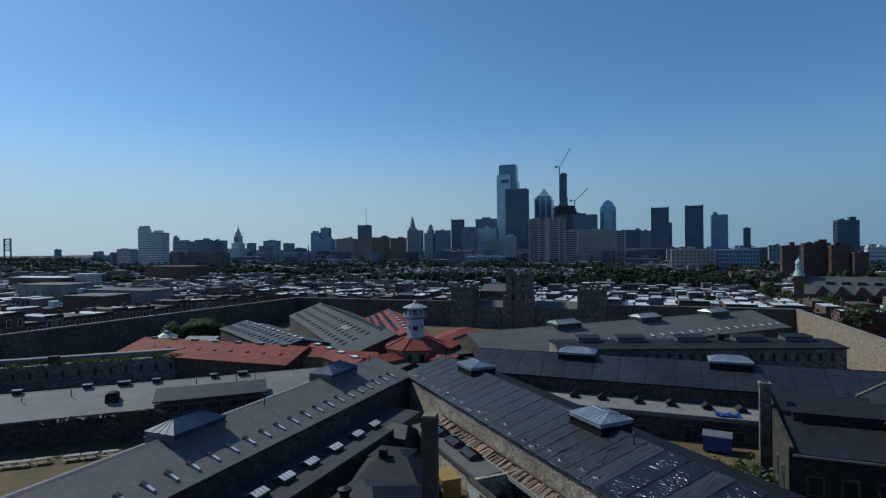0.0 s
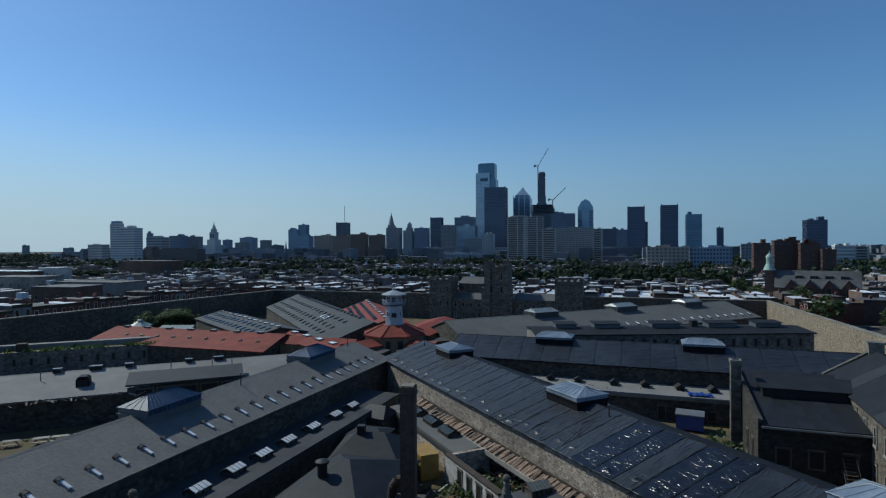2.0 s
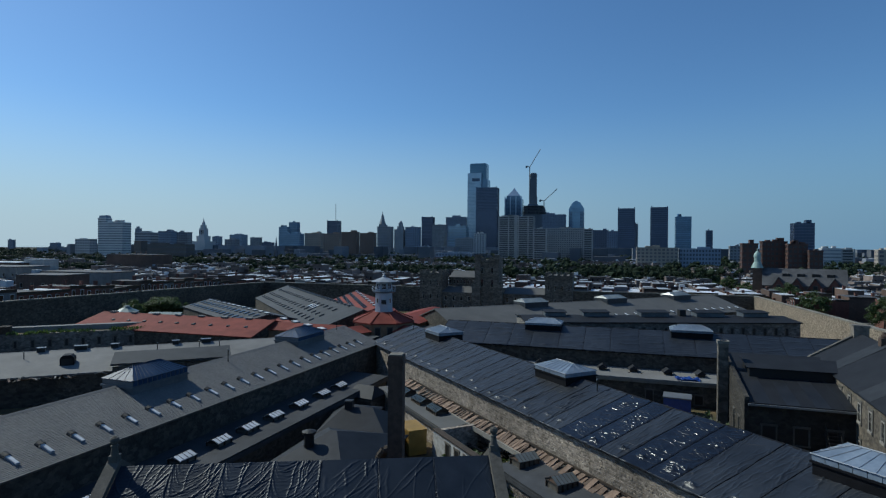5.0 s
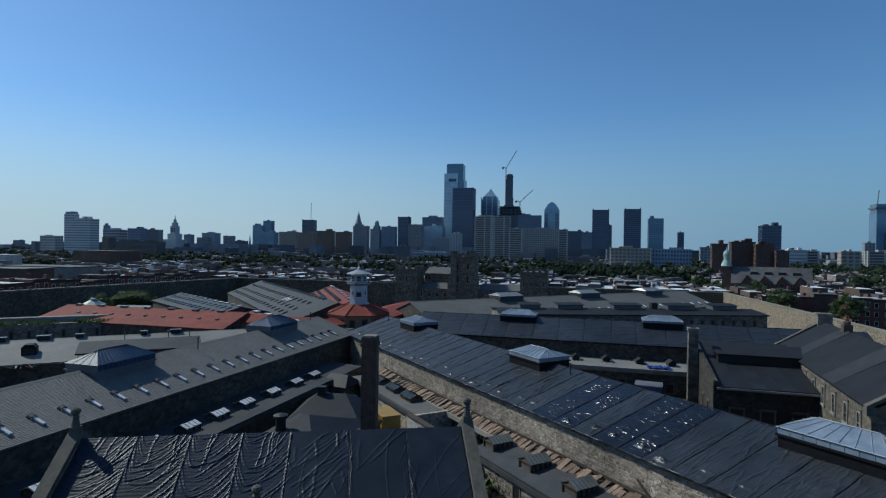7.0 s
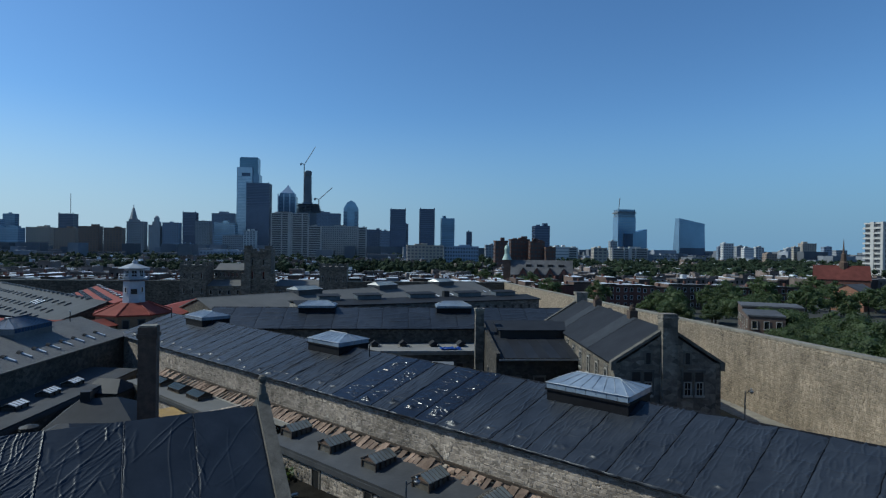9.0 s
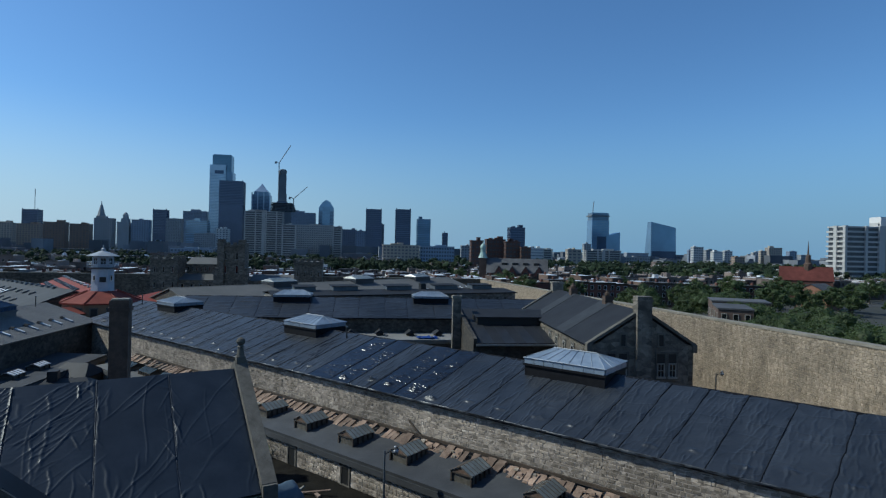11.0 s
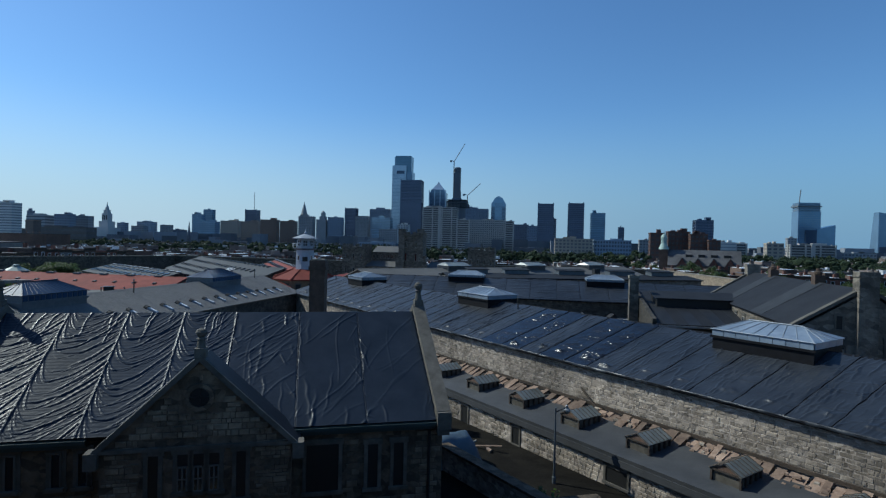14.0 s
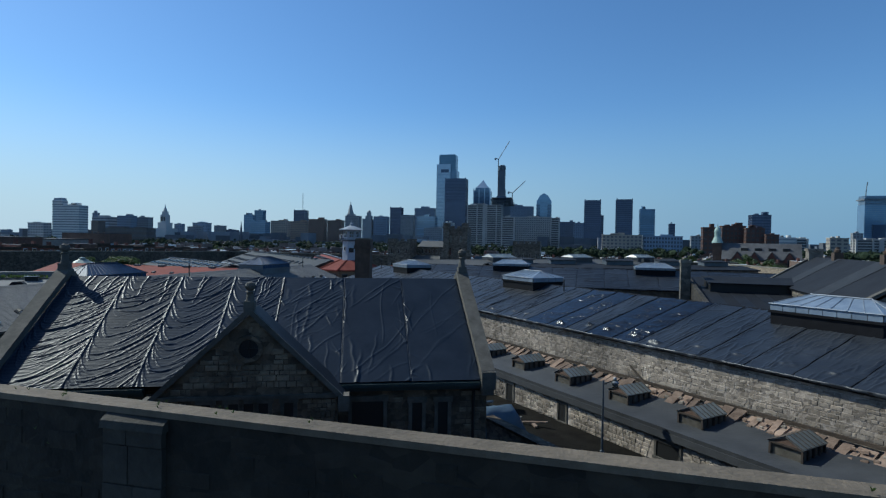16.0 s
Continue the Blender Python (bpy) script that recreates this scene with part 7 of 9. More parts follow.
def tree(h, spread, seed, clumps=26, leaves=110, size=0.16, limbs=True):
    rs = np.random.default_rng(seed)
    r = root("tree", 0, 0, 0, 0, "broad green summer tree with dense foliage", "tree", "trees round the prison")
    bm = bmesh.new()
    lathe(bm, [(0.38, -0.5), (0.28, h * 0.15), (0.2, h * 0.4), (0.08, h * 0.75)], seg=8)
    part("trunk", bm, M_TRUNK, r)
    cs, rad = [], []
    for i in range(clumps):
        a = 6.28 * i / clumps * 2.4
        k = math.sqrt((i + 0.5) / clumps)
        z = h * (0.38 + 0.52 * rs.random() * (1.2 - 0.55 * k))
        x, y = spread * k * math.cos(a) * rs.uniform(0.65, 1.1), spread * k * math.sin(a) * rs.uniform(0.65, 1.1)
        if limbs and i % 6 == 0:
            bm = bmesh.new()
            tube(bm, (0, 0, h * rs.uniform(0.25, 0.45)), (x * 0.85, y * 0.85, z), 0.07, 5)
            part("limb", bm, M_TRUNK, r)
        rr = rs.uniform(0.8, 1.6) * spread / 4.2
        cs.append((x, y, z))
        rad.append((rr, rr, rr * 0.78))
    foliage("crown", rs, np.array(cs), np.array(rad), leaves, size, M_LEAF, r)
    return r


def place_trees():
    random.seed(105)

    def grove(protos, spots):
        for i, (x, y) in enumerate(spots):
            p = protos[i % len(protos)]
            s = random.uniform(0.75, 1.1)
            m = pose(x, y, ground_z(y), 0, 0, random.uniform(0, 360))
            if i < len(protos):
                p.matrix_basis = m
            else:
                t = copy_thing(p, m)
                t.scale = (s, s, s * random.uniform(0.85, 1.1))
    spots = []
    for i in range(30):                                  # thicket past the sunlit wall
        x = random.uniform(99, 132)
        spots.append((x, random.uniform(-62, -34) + 1.28 * (x - 100)))
    for i in range(7):
        spots.append((random.uniform(112, 150), random.uniform(24, 62)))
    spots += [(-77.0, 22.0), (-72.0, 27.0), (-80.0, 16.0)]
    grove([tree(8.5, 4.6, 101, 40, 300, 0.13), tree(10.0, 5.2, 102, 46, 300, 0.14), tree(7.0, 3.6, 103, 30, 300, 0.12)], spots)
    spots = []
    for i in range(16):
        spots.append((random.uniform(95, 100) if i % 2 else random.uniform(107, 112), 100 + 13 * i))
    for i in range(34):
        spots.append((random.uniform(112, 320), random.uniform(150, 270)))
    for i in range(20):
        spots.append((random.uniform(-190, 90), random.uniform(150, 300)))
    for i in range(10):
        spots.append((random.uniform(-150, -118), random.uniform(-40, 130)))
    for i in range(46):
        x = random.uniform(142, 330)
        spots.append((x, random.uniform(0.45 * (x - 100) - 10, 148)))
    spots += [(168, 60), (180, 40), (135, 66), (146, 8), (118, 74), (143, 70), (158, 74), (176, 66), (190, 58), (204, 50), (150, 52), (128, 60)]
    grove([tree(10.5, 4.8, 106, 26, 90, 0.26, False), tree(9.0, 4.0, 107, 22, 90, 0.24, False)], spots)


place_trees()


def far_trees():
    """Street trees and wooded squares, thickest in a belt before the high buildings."""
    rs = np.random.default_rng(111)
    random.seed(111)
    near_c, near_r, far_c, far_r = [], [], [], []
    for i in range(9000):
        y = 165 + 1000 * random.random() ** 1.35
        x = random.uniform(-1.75 * (y + 107), 1.2 * (y + 107) + 60)
        g = noise.noise(Vector((x * 0.009, y * 0.013, 4.0)))          # trees stand where the houses leave off
        side = x > 44 + 0.42 * (y + 107)
        need = 0.40 if y < 230 else (0.02 if y < 420 else -0.10)
        if side:
            need -= 0.35
        if g < need:
            continue
        h, wd = random.uniform(9, 15), random.uniform(0.9, 1.45)
        z0 = ground_z(y)
        for c in range(4):
            p = (x + random.uniform(-2.8, 2.8) * wd, y + random.uniform(-2.8, 2.8) * wd, z0 + h * random.uniform(0.45, 0.86))
            q = random.uniform(1.7, 3.0) * wd
            (near_c if y < 420 else far_c).append(p)
            (near_r if y < 420 else far_r).append((q, q, q * 0.8))
    ob = foliage("distant_trees", rs, np.array(near_c), np.array(near_r), 34, 0.42, M_FARLEAF)
    tagged(ob, "green tree crowns between the distant houses", "trees", kind="stuff")
    ob = foliage("distant_woods", rs, np.array(far_c), np.array(far_r), 10, 0.8, M_FARLEAF)
    tagged(ob, "belts of green trees before the city blocks", "trees", kind="stuff")


far_trees()


# ---- streets ----
def streets():
    def strip(name, x0, x1, y0, y1, lift, m, label, cat):
        n = max(1, int(abs(y1 - y0) / 30))
        verts, faces = [], []
        for j in range(n + 1):
            y = y0 + (y1 - y0) * j / n
            verts += [(x0, y, ground_z(y) + lift), (x1, y, ground_z(y) + lift)]
        faces = [(2 * j, 2 * j + 1, 2 * j + 3, 2 * j + 2) for j in range(n)]
        tagged(raw_part(name, verts, faces, m), label, cat, kind="structure")
    strip("road_1", -300, 300, 92.0, 105.0, 0.06, M_ASPHALT, "grey asphalt avenue past the gatehouse", "road")
    strip("road_2", 93.0, 103.0, -140, 600, 0.09, M_ASPHALT, "grey asphalt street along the sunlit wall", "road")
    strip("road_3", -101.0, -92.0, -140, 400, 0.09, M_ASPHALT, "grey asphalt street along the shaded wall", "road")
    strip("pavement_1", -300, 300, 105.0, 109.5, 0.18, M_COPING, "pale pavement along the row houses", "pavement")


streets()


# ---- parked cars along the streets ----
def car(paint, label):
    r = root("car", 0, 0, 0, 0, label, "car", "parked cars")
    bm = bmesh.new()
    prism(bm, [(-2.2, 0.35), (2.2, 0.35), (2.25, 0.75), (1.3, 0.95), (0.8, 1.42), (-1.2, 1.45), (-1.9, 1.0), (-2.25, 0.9)], -0.88, 0.88)
    part("body", bm, paint, r)
    bm = bmesh.new()
    prism(bm, [(1.15, 0.95), (0.72, 1.36), (-1.12, 1.38), (-1.7, 1.0)], -0.9, 0.9)
    part("windows", bm, M_GLASS, r)
    for x in (-0.82, 0.82):
        for y in (-1.35, 1.35):
            bm = bmesh.new()
            tube(bm, (x - 0.1, y, 0.33), (x + 0.1, y, 0.33), 0.33, 12)
            part("wheel", bm, M_DARK, r)
    return r


def parked():
    cols = [surf("white_car_paint", (0.6, 0.6, 0.6), (0.7, 0.7, 0.7), 1, 0.3, 0, 0), surf("grey_car_paint", (0.15, 0.16, 0.17), (0.2, 0.21, 0.22), 1, 0.3, 0.3, 0),
            surf("blue_car_paint", (0.03, 0.06, 0.14), (0.05, 0.08, 0.18), 1, 0.3, 0.2, 0)]
    names = ("white parked car at the kerb", "grey parked car at the kerb", "dark blue parked car at the kerb")
    protos = [car(c, n) for c, n in zip(cols, names)]
    spots = [(101.8, 100 + 6.2 * i, 0) for i in range(14)] + [(-60 + 6.6 * i, 103.8, 90) for i in range(20)] + [(114 + 3 * (i % 2), 20 + 5.5 * i, 20) for i in range(10)]
    for i, (x, y, rz) in enumerate(spots):
        m = pose(x, y, ground_z(y) + 0.1, 0, 0, rz)
        if i < 3:
            protos[i].matrix_basis = m
        else:
            copy_thing(random.choice(protos), m)


random.seed(121)
parked()


# ---- church with a green cupola, red-roofed church, nearby houses ----
def church():
    g = ground_z(145)
    r = root("church", 121, 150, g, -16, "grey-roofed stone church with side gables and a green cupola", "church")
    L, W = 28.0, 12.0
    part("nave", box(-L / 2, L / 2, -W / 2, W / 2, -1, 10.5), BRICKS["brown"], r)
    bm = bmesh.new()
    slab(bm, (-L / 2 - 0.4, -W / 2 - 0.4, 10.2), (L / 2 + 0.4, -W / 2 - 0.4, 10.2), (L / 2 + 0.4, 0, 17.0), (-L / 2 - 0.4, 0, 17.0), 0.3)
    slab(bm, (-L / 2 - 0.4, 0, 17.0), (L / 2 + 0.4, 0, 17.0), (L / 2 + 0.4, W / 2 + 0.4, 10.2), (-L / 2 - 0.4, W / 2 + 0.4, 10.2), 0.3)
    part("nave_roof", bm, M_TARROOF, r)
    bm = bmesh.new()
    for x in (-L / 2, L / 2 - 0.5):
        prism(bm, [(-W / 2, 10.2), (W / 2, 10.2), (0, 16.8)], x, x + 0.5)
    part("end_gable", bm, BRICKS["brown"], r)
    for i in range(4):
        x = -8.5 + 6.2 * i
        bm = bmesh.new()
        v = [(x - 2.6, -W / 2 - 0.6, 9.0), (x + 2.6, -W / 2 - 0.6, 9.0), (x, -W / 2 - 0.6, 13.2), (x - 2.6, 0, 9.0), (x + 2.6, 0, 9.0), (x, -2.0, 13.2)]
        vs = [bm.verts.new(p) for p in v]
        for f in ((0, 1, 2), (3, 5, 4), (0, 2, 5, 3), (1, 4, 5, 2), (0, 3, 4, 1)):
            bm.faces.new([vs[j] for j in f])
        ga = part("side_gable", bm, BRICKS["red"], r)
        bm = bmesh.new()
        slab(bm, (x - 2.9, -W / 2 - 0.8, 8.9), (x, -W / 2 - 0.8, 13.5), (x, -2.0, 13.5), (x - 2.9, -0.3, 8.9), -0.15)
        slab(bm, (x, -W / 2 - 0.8, 13.5), (x + 2.9, -W / 2 - 0.8, 8.9), (x + 2.9, -0.3, 8.9), (x, -2.0, 13.5), -0.15)
        part("gable_roof", bm, M_TARROOF, ga)
        hole(r, x, -W / 2 - 0.6, 7.2, 1.3, 3.2, 0, -1, "window_opening")
    for i in range(4):
        part("roof_dormer", box(-7.2 + 5.0 * i, -4.6 + 5.0 * i, -3.0, -1.5, 13.8, 15.0), M_DARK, r)
    bm = bmesh.new()
    bx(bm, -L / 2 - 3.9, -L / 2 - 0.5, -2.7, 0.7, -1, 17.0)
    part("bell_tower", bm, BRICKS["brown"], r)
    bm = bmesh.new()
    lathe(bm, [(2.3, 17.0), (1.2, 19.6), (1.2, 21.6), (1.4, 21.7), (1.3, 22.6), (0.8, 23.5), (0.25, 24.0), (0.08, 25.2)], -L / 2 - 2.3, -1.0, 12)
    part("cupola", bm, M_COPPER, r, "verdigris copper cupola")


M_COPPER = surf("verdigris_copper", (0.28, 0.40, 0.36), (0.40, 0.52, 0.47), 0.8, 0.6, 0.1, 0.2)
church()


M_CHURCHRED = surf("dull_red_tile", (0.105, 0.032, 0.026), (0.16, 0.05, 0.04), 0.5, 0.85, 0, 0.3, 5.0, 0.25, spec=0.2)


def red_church():
    r = root("red_church", 268, 140, ground_z(140), -38, "orange brick church with a red roof and spire", "church")
    part("nave", box(-11, 11, -6, 6, -1, 9.5), BRICKS["red"], r)
    bm = bmesh.new()
    slab(bm, (-11.4, -6.4, 9.2), (11.4, -6.4, 9.2), (11.4, 0, 16), (-11.4, 0, 16), 0.3)
    slab(bm, (-11.4, 0, 16), (11.4, 0, 16), (11.4, 6.4, 9.2), (-11.4, 6.4, 9.2), 0.3)
    part("roof", bm, M_CHURCHRED, r)
    bm = bmesh.new()
    prism(bm, [(-6, 9.2), (6, 9.2), (0, 15.7)], -11, -10.5)
    prism(bm, [(-6, 9.2), (6, 9.2), (0, 15.7)], 10.5, 11)
    part("end_gable", bm, BRICKS["red"], r)
    bm = bmesh.new()
    lathe(bm, [(1.9, 12), (1.9, 17.5), (1.3, 18), (1.0, 21.5), (0.5, 22), (0.05, 29)], 1.0, 0, 8)
    part("spire", bm, M_BRICK, r)
    for i in range(5):
        hole(r, -8 + 4 * i, -6, 4.0, 1.2, 3.2, 0, -1, "window_opening")


red_church()


def plain_house(name, label, x, y, rz, w, d, h, rise, wall, roof, rows=2, cols=3):
    r = root(name, x, y, ground_z(y), rz, label, "house")
    part("wall_shell", box(-w / 2, w / 2, -d / 2, d / 2, -1, h), wall, r)
    bm = bmesh.new()
    if rise:
        slab(bm, (-w / 2 - 0.3, -d / 2 - 0.3, h - 0.05), (0, -d / 2 - 0.3, h + rise), (0, d / 2 + 0.3, h + rise), (-w / 2 - 0.3, d / 2 + 0.3, h - 0.05), -0.2)
        slab(bm, (0, -d / 2 - 0.3, h + rise), (w / 2 + 0.3, -d / 2 - 0.3, h - 0.05), (w / 2 + 0.3, d / 2 + 0.3, h - 0.05), (0, d / 2 + 0.3, h + rise), -0.2)
        bmesh.ops.recalc_face_normals(bm, faces=bm.faces)
        part("roof", bm, roof, r)
        bm = bmesh.new()
        for yy in (-d / 2, d / 2 - 0.3):
            a = [bm.verts.new(p) for p in ((-w / 2, yy, h), (w / 2, yy, h), (0, yy, h + rise - 0.05))]
            b = [bm.verts.new((v.co.x, yy + 0.3, v.co.z)) for v in a]
            bm.faces.new(a)
            bm.faces.new(b[::-1])
            for i in range(3):
                bm.faces.new((a[i], b[i], b[(i + 1) % 3], a[(i + 1) % 3]))
        part("gable", bm, wall, r)
    else:
        bx(bm, -w / 2 - 0.15, w / 2 + 0.15, -d / 2 - 0.15, d / 2 + 0.15, h, h + 0.3)
        part("roof", bm, roof, r)
    for j in range(rows):
        for i in range(cols):
            win(r, -w / 2 + w * (i + 0.5) / cols, -d / 2 - 0.01, 1.0 + j * (h - 1.2) / rows, 1.0, 1.6, 0, -1, M_TRIM, bars=0)
            win(r, -w / 2 - 0.01, -d / 2 + d * (i + 0.5) / cols, 1.0 + j * (h - 1.2) / rows, 1.0, 1.6, -1, 0, M_TRIM, bars=0)


M_ORANGEBRICK = surf("orange_brick", (0.30, 0.14, 0.085), (0.40, 0.20, 0.13), 1.5, 0.9, 0, 0.3, 9.0, 0.2)
plain_house("brick_house", "orange brick gabled house with a dark roof", 219, 80, -65, 11, 12, 6.5, 3.0, M_ORANGEBRICK, M_TARROOF)
plain_house("corner_house", "narrow brown brick house with white sash windows", 119, -6, -30, 6, 12, 7.6, 0, BRICKS["brown"], M_TARROOF, 3, 3)
plain_house("flat_house", "brown brick house with a dark flat roof", 134, 12, -30, 12, 10, 7.6, 0, BRICKS["brown"], M_TARROOF, 2, 3)
plain_house("white_building", "large dull stucco building with flat roofs", -221, 83, 4, 29, 16, 13.4, 0, BRICKS["dull"], M_TARROOF, 3, 6)
plain_house("brick_building", "brown brick flats with a pale rendered side", -136, 37, 6, 17, 12, 12.8, 0, BRICKS["brown"], M_TARROOF, 3, 4)
plain_house("white_building", "long dull stucco building with few windows", -157, 68, 3, 33, 14, 12.6, 0, BRICKS["dull"], M_TARROOF, 2, 5)
plain_house("white_building", "white box-like building above the roofs", -296, 157, 0, 16, 10, 15.2, 0, BRICKS["stucco"], M_SILVER, 3, 3)
plain_house("warehouse", "dark low warehouse with silver roof ridges", -323, 150, 2, 47, 14, 13.2, 0, BRICKS["brown"], M_SILVER, 2, 8)
plain_house("warehouse", "dark brick warehouse with a tall blank wall", -312, 250, 2, 42, 22, 17.0, 0, BRICKS["brown"], M_TARROOF, 1, 3)

# ---- skyline ----
# wall colour, window colour, words, kind of front, storey height, bay width
# the bluish ones carry distance haze, painted into walls and windows
STYLES = {
    "pale": ((0.46, 0.46, 0.45), (0.10, 0.12, 0.15), "pale grey", "punched", 3.6, 4.2), "slate": ((0.21, 0.25, 0.31), (0.10, 0.13, 0.18), "haze-tinted slate", "punched", 3.8, 4.0),
    "bluegrey": ((0.30, 0.35, 0.41), (0.12, 0.16, 0.21), "blue-grey", "punched", 3.8, 4.4), "blueglass": ((0.17, 0.27, 0.38), (0.11, 0.18, 0.27), "blue glass", "curtain", 4.0, 5.0),
    "paleglass": ((0.34, 0.43, 0.50), (0.20, 0.28, 0.36), "pale green glass", "curtain", 4.0, 5.0),
    "darkglass": ((0.075, 0.10, 0.16), (0.055, 0.075, 0.125), "dark glass", "curtain", 4.0, 4.0), "beige": ((0.40, 0.345, 0.28), (0.13, 0.125, 0.13), "beige", "punched", 3.3, 4.0),
    "tan": ((0.30, 0.225, 0.17), (0.11, 0.10, 0.10), "tan brick", "punched", 3.3, 3.6), "brown": ((0.18, 0.125, 0.095), (0.085, 0.075, 0.075), "brown brick", "punched", 3.3, 3.6),
    "grey": ((0.27, 0.28, 0.29), (0.11, 0.12, 0.14), "grey stone", "punched", 3.6, 3.8), "balcony": ((0.40, 0.39, 0.37), (0.075, 0.08, 0.09), "white-balconied", "balcony", 3.0, 7.0),
    "gridslab": ((0.37, 0.36, 0.34), (0.10, 0.115, 0.13), "pale gridded", "punched", 3.0, 3.0), "gridblue": ((0.27, 0.33, 0.41), (0.075, 0.09, 0.12), "blue-grey gridded", "punched", 3.6, 2.8),
    "ribbon": ((0.32, 0.34, 0.36), (0.11, 0.14, 0.18), "grey ribbon-windowed", "ribbon", 4.2, 6.0), "darkslate": ((0.12, 0.145, 0.19), (0.07, 0.085, 0.12), "dark slate", "punched", 4.0, 4.0),
    "lowbrown": ((0.115, 0.105, 0.10), (0.07, 0.07, 0.075), "low dark", "ribbon", 5.0, 8.0),
    "white": ((0.58, 0.57, 0.55), (0.26, 0.28, 0.30), "white", "ribbon", 3.4, 5.0), "brick": ((0.095, 0.050, 0.038), (0.055, 0.047, 0.047), "red brick", "punched", 3.1, 2.6),
}
TOWER_MATS = {k: (surf(k + "_facade", tuple(c * 1.15 for c in v[0]), tuple(c * 1.4 for c in v[0]), 0.05, 0.22 if "glass" in k else 0.8, 0.4 if "glass" in k else 0, 0.0, stain=0.15),
                  surf(k + "_windows", tuple(c * 1.0 for c in v[1]), tuple(c * 1.5 for c in v[1]), 0.3, 0.3, 0, 0.0, stain=0.15, island=0.25)) for k, v in STYLES.items()}


def highrise(name, x, y, w, d, h, style, category):
    body, dark = TOWER_MATS[style]
    words, front, storey, bay = STYLES[style][2:]
    r = root(name, x, y, ground_z(y), 0, words + (" tower far off over the roofs" if name == "skyscraper" else " city block far off over the roofs"), category, "city skyline")
    rnd = random.Random(int(x * 7 + y))
    floors = max(3, int(h / storey))
    st = h / floors
    a, b = w / 2, d / 2
    nx, ny = max(2, int(w / bay)), max(2, int(d / bay))
    low = max(0, floors - int(62 / st)) if y > 600 else 0           # the foot stands behind nearer houses
    ext = Boxes()
    if front == "balcony":
        part("body", box(-a, a, -b, b, 0, h), dark, r, "dark glazing set back behind the balconies")
        for i in range(low, floors):
            ext.add(-a - 0.9, a + 0.9, -b - 0.9, b + 0.9, i * st, i * st + st * 0.36)
        ext.add(-a - 0.5, a + 0.5, -b - 0.5, b + 0.5, h, h + 0.9)
        raw_part("balcony", ext.v, ext.f, body, r, kind="stuff")
        pier = Boxes()
        for i in range(0, nx + 1, 2):
            xx = -a + w * i / nx
            pier.add(xx - 0.8, xx + 0.8, -b - 1.2, -b + 0.6, 0, h + 1.2)
        for e in (-1, 1):
            pier.add(e * a - 1.2, e * a + 1.2, -1.2, 1.2, 0, h + 1.2)
        if w > 40:
            pier.add(-2.2, 2.2, -b - 1.3, -b + 0.6, 0, h + 1.4)
        raw_part("pier_work", pier.v, pier.f, body, r, kind="stuff")
    else:
        part("body", box(-a, a, -b, b, 0, h), body, r)
        if front == "ribbon":
            for i in range(low, floors):
                ext.add(-a - 0.12, a + 0.12, -b - 0.12, b + 0.12, i * st + st * 0.32, i * st + st * 0.8)
        elif front == "punched":
            for i in range(low, floors):
                z0, z1 = i * st + st * 0.28, i * st + st * 0.82
                for k in range(nx):
                    c, g = -a + w * (k + 0.5) / nx, w / nx * rnd.uniform(0.26, 0.33)
                    ext.add(c - g, c + g, -b - 0.12, -b + 0.1, z0, z1)
                for k in range(ny):
                    c, g = -b + d * (k + 0.5) / ny, d / ny * 0.3
                    for e in (-1, 1):
                        ext.add(e * a - 0.12, e * a + 0.12, c - g, c + g, z0, z1)
        else:
            for i in range(low, floors):
                ext.add(-a - 0.1, a + 0.1, -b - 0.1, b + 0.1, i * st + st * 0.2, i * st + st * 0.62)
        raw_part("glazing", ext.v, ext.f, dark, r, kind="stuff")
        if front == "curtain":
            fin = Boxes()
            for k in range(nx + 1):
                c = -a + w * k / nx
                fin.add(c - 0.22, c + 0.22, -b - 0.4, -b, 0, h)
            for k in range(ny + 1):
                c = -b + d * k / ny
                for e in (-1, 1):
                    fin.add(e * a - 0.4, e * a + 0.4, c - 0.22, c + 0.22, 0, h)
            raw_part("mullions", fin.v, fin.f, body, r, kind="stuff")
        else:
            part("parapet", box(-a - 0.25, a + 0.25, -b - 0.25, b + 0.25, h, h + 0.8), body, r)
    if style == "darkglass" and h > 90:                             # raised corners of the roofline
        for e in (-1, 1):
            part("corner_post", box(e * (a - 0.8) - 0.8, e * (a - 0.8) + 0.8, -b, -b + 1.6, h, h + 2.2), body, r)
    else:
        plant = Boxes()
        for _ in range(rnd.choice((1, 2, 3))):
            c, g = rnd.uniform(-0.3, 0.3) * w, rnd.uniform(0.06, 0.16) * w
            plant.add(c - g, c + g, -d * 0.25, d * 0.25, h, h + rnd.uniform(1.5, 2.0 + 0.045 * h))
        raw_part("roof_plant", plant.v, plant.f, body, r, kind="stuff")
    return r


def office_block(x, y, w, d, h, style):
    return highrise("office_block", x, y, w, d, h, style, "office building")


def apartment_block(x, y, w, d, h, style):
    return highrise("apartment_block", x, y, w, d, h, style, "apartment building")


def skyscraper(x, y, w, d, h, style):
    return highrise("skyscraper", x, y, w, d, h, style, "skyscraper")


random.seed(5)
office_block(-1631, 1104, 21.7, 7.2, 34.7, "slate")
office_block(-1715, 1307, 31.8, 14.4, 26.6, "slate")
apartment_block(-732, 567, 28.6, 13.6, 31.9, "pale")
office_block(-633, 527, 42.8, 14.9, 55.2, "white")
office_block(-676, 628, 31.7, 15.6, 43.6, "ribbon")
office_block(-706, 642, 9.5, 4.7, 50.7, "slate")
office_block(-634, 628, 25.3, 12.5, 45.6, "slate")
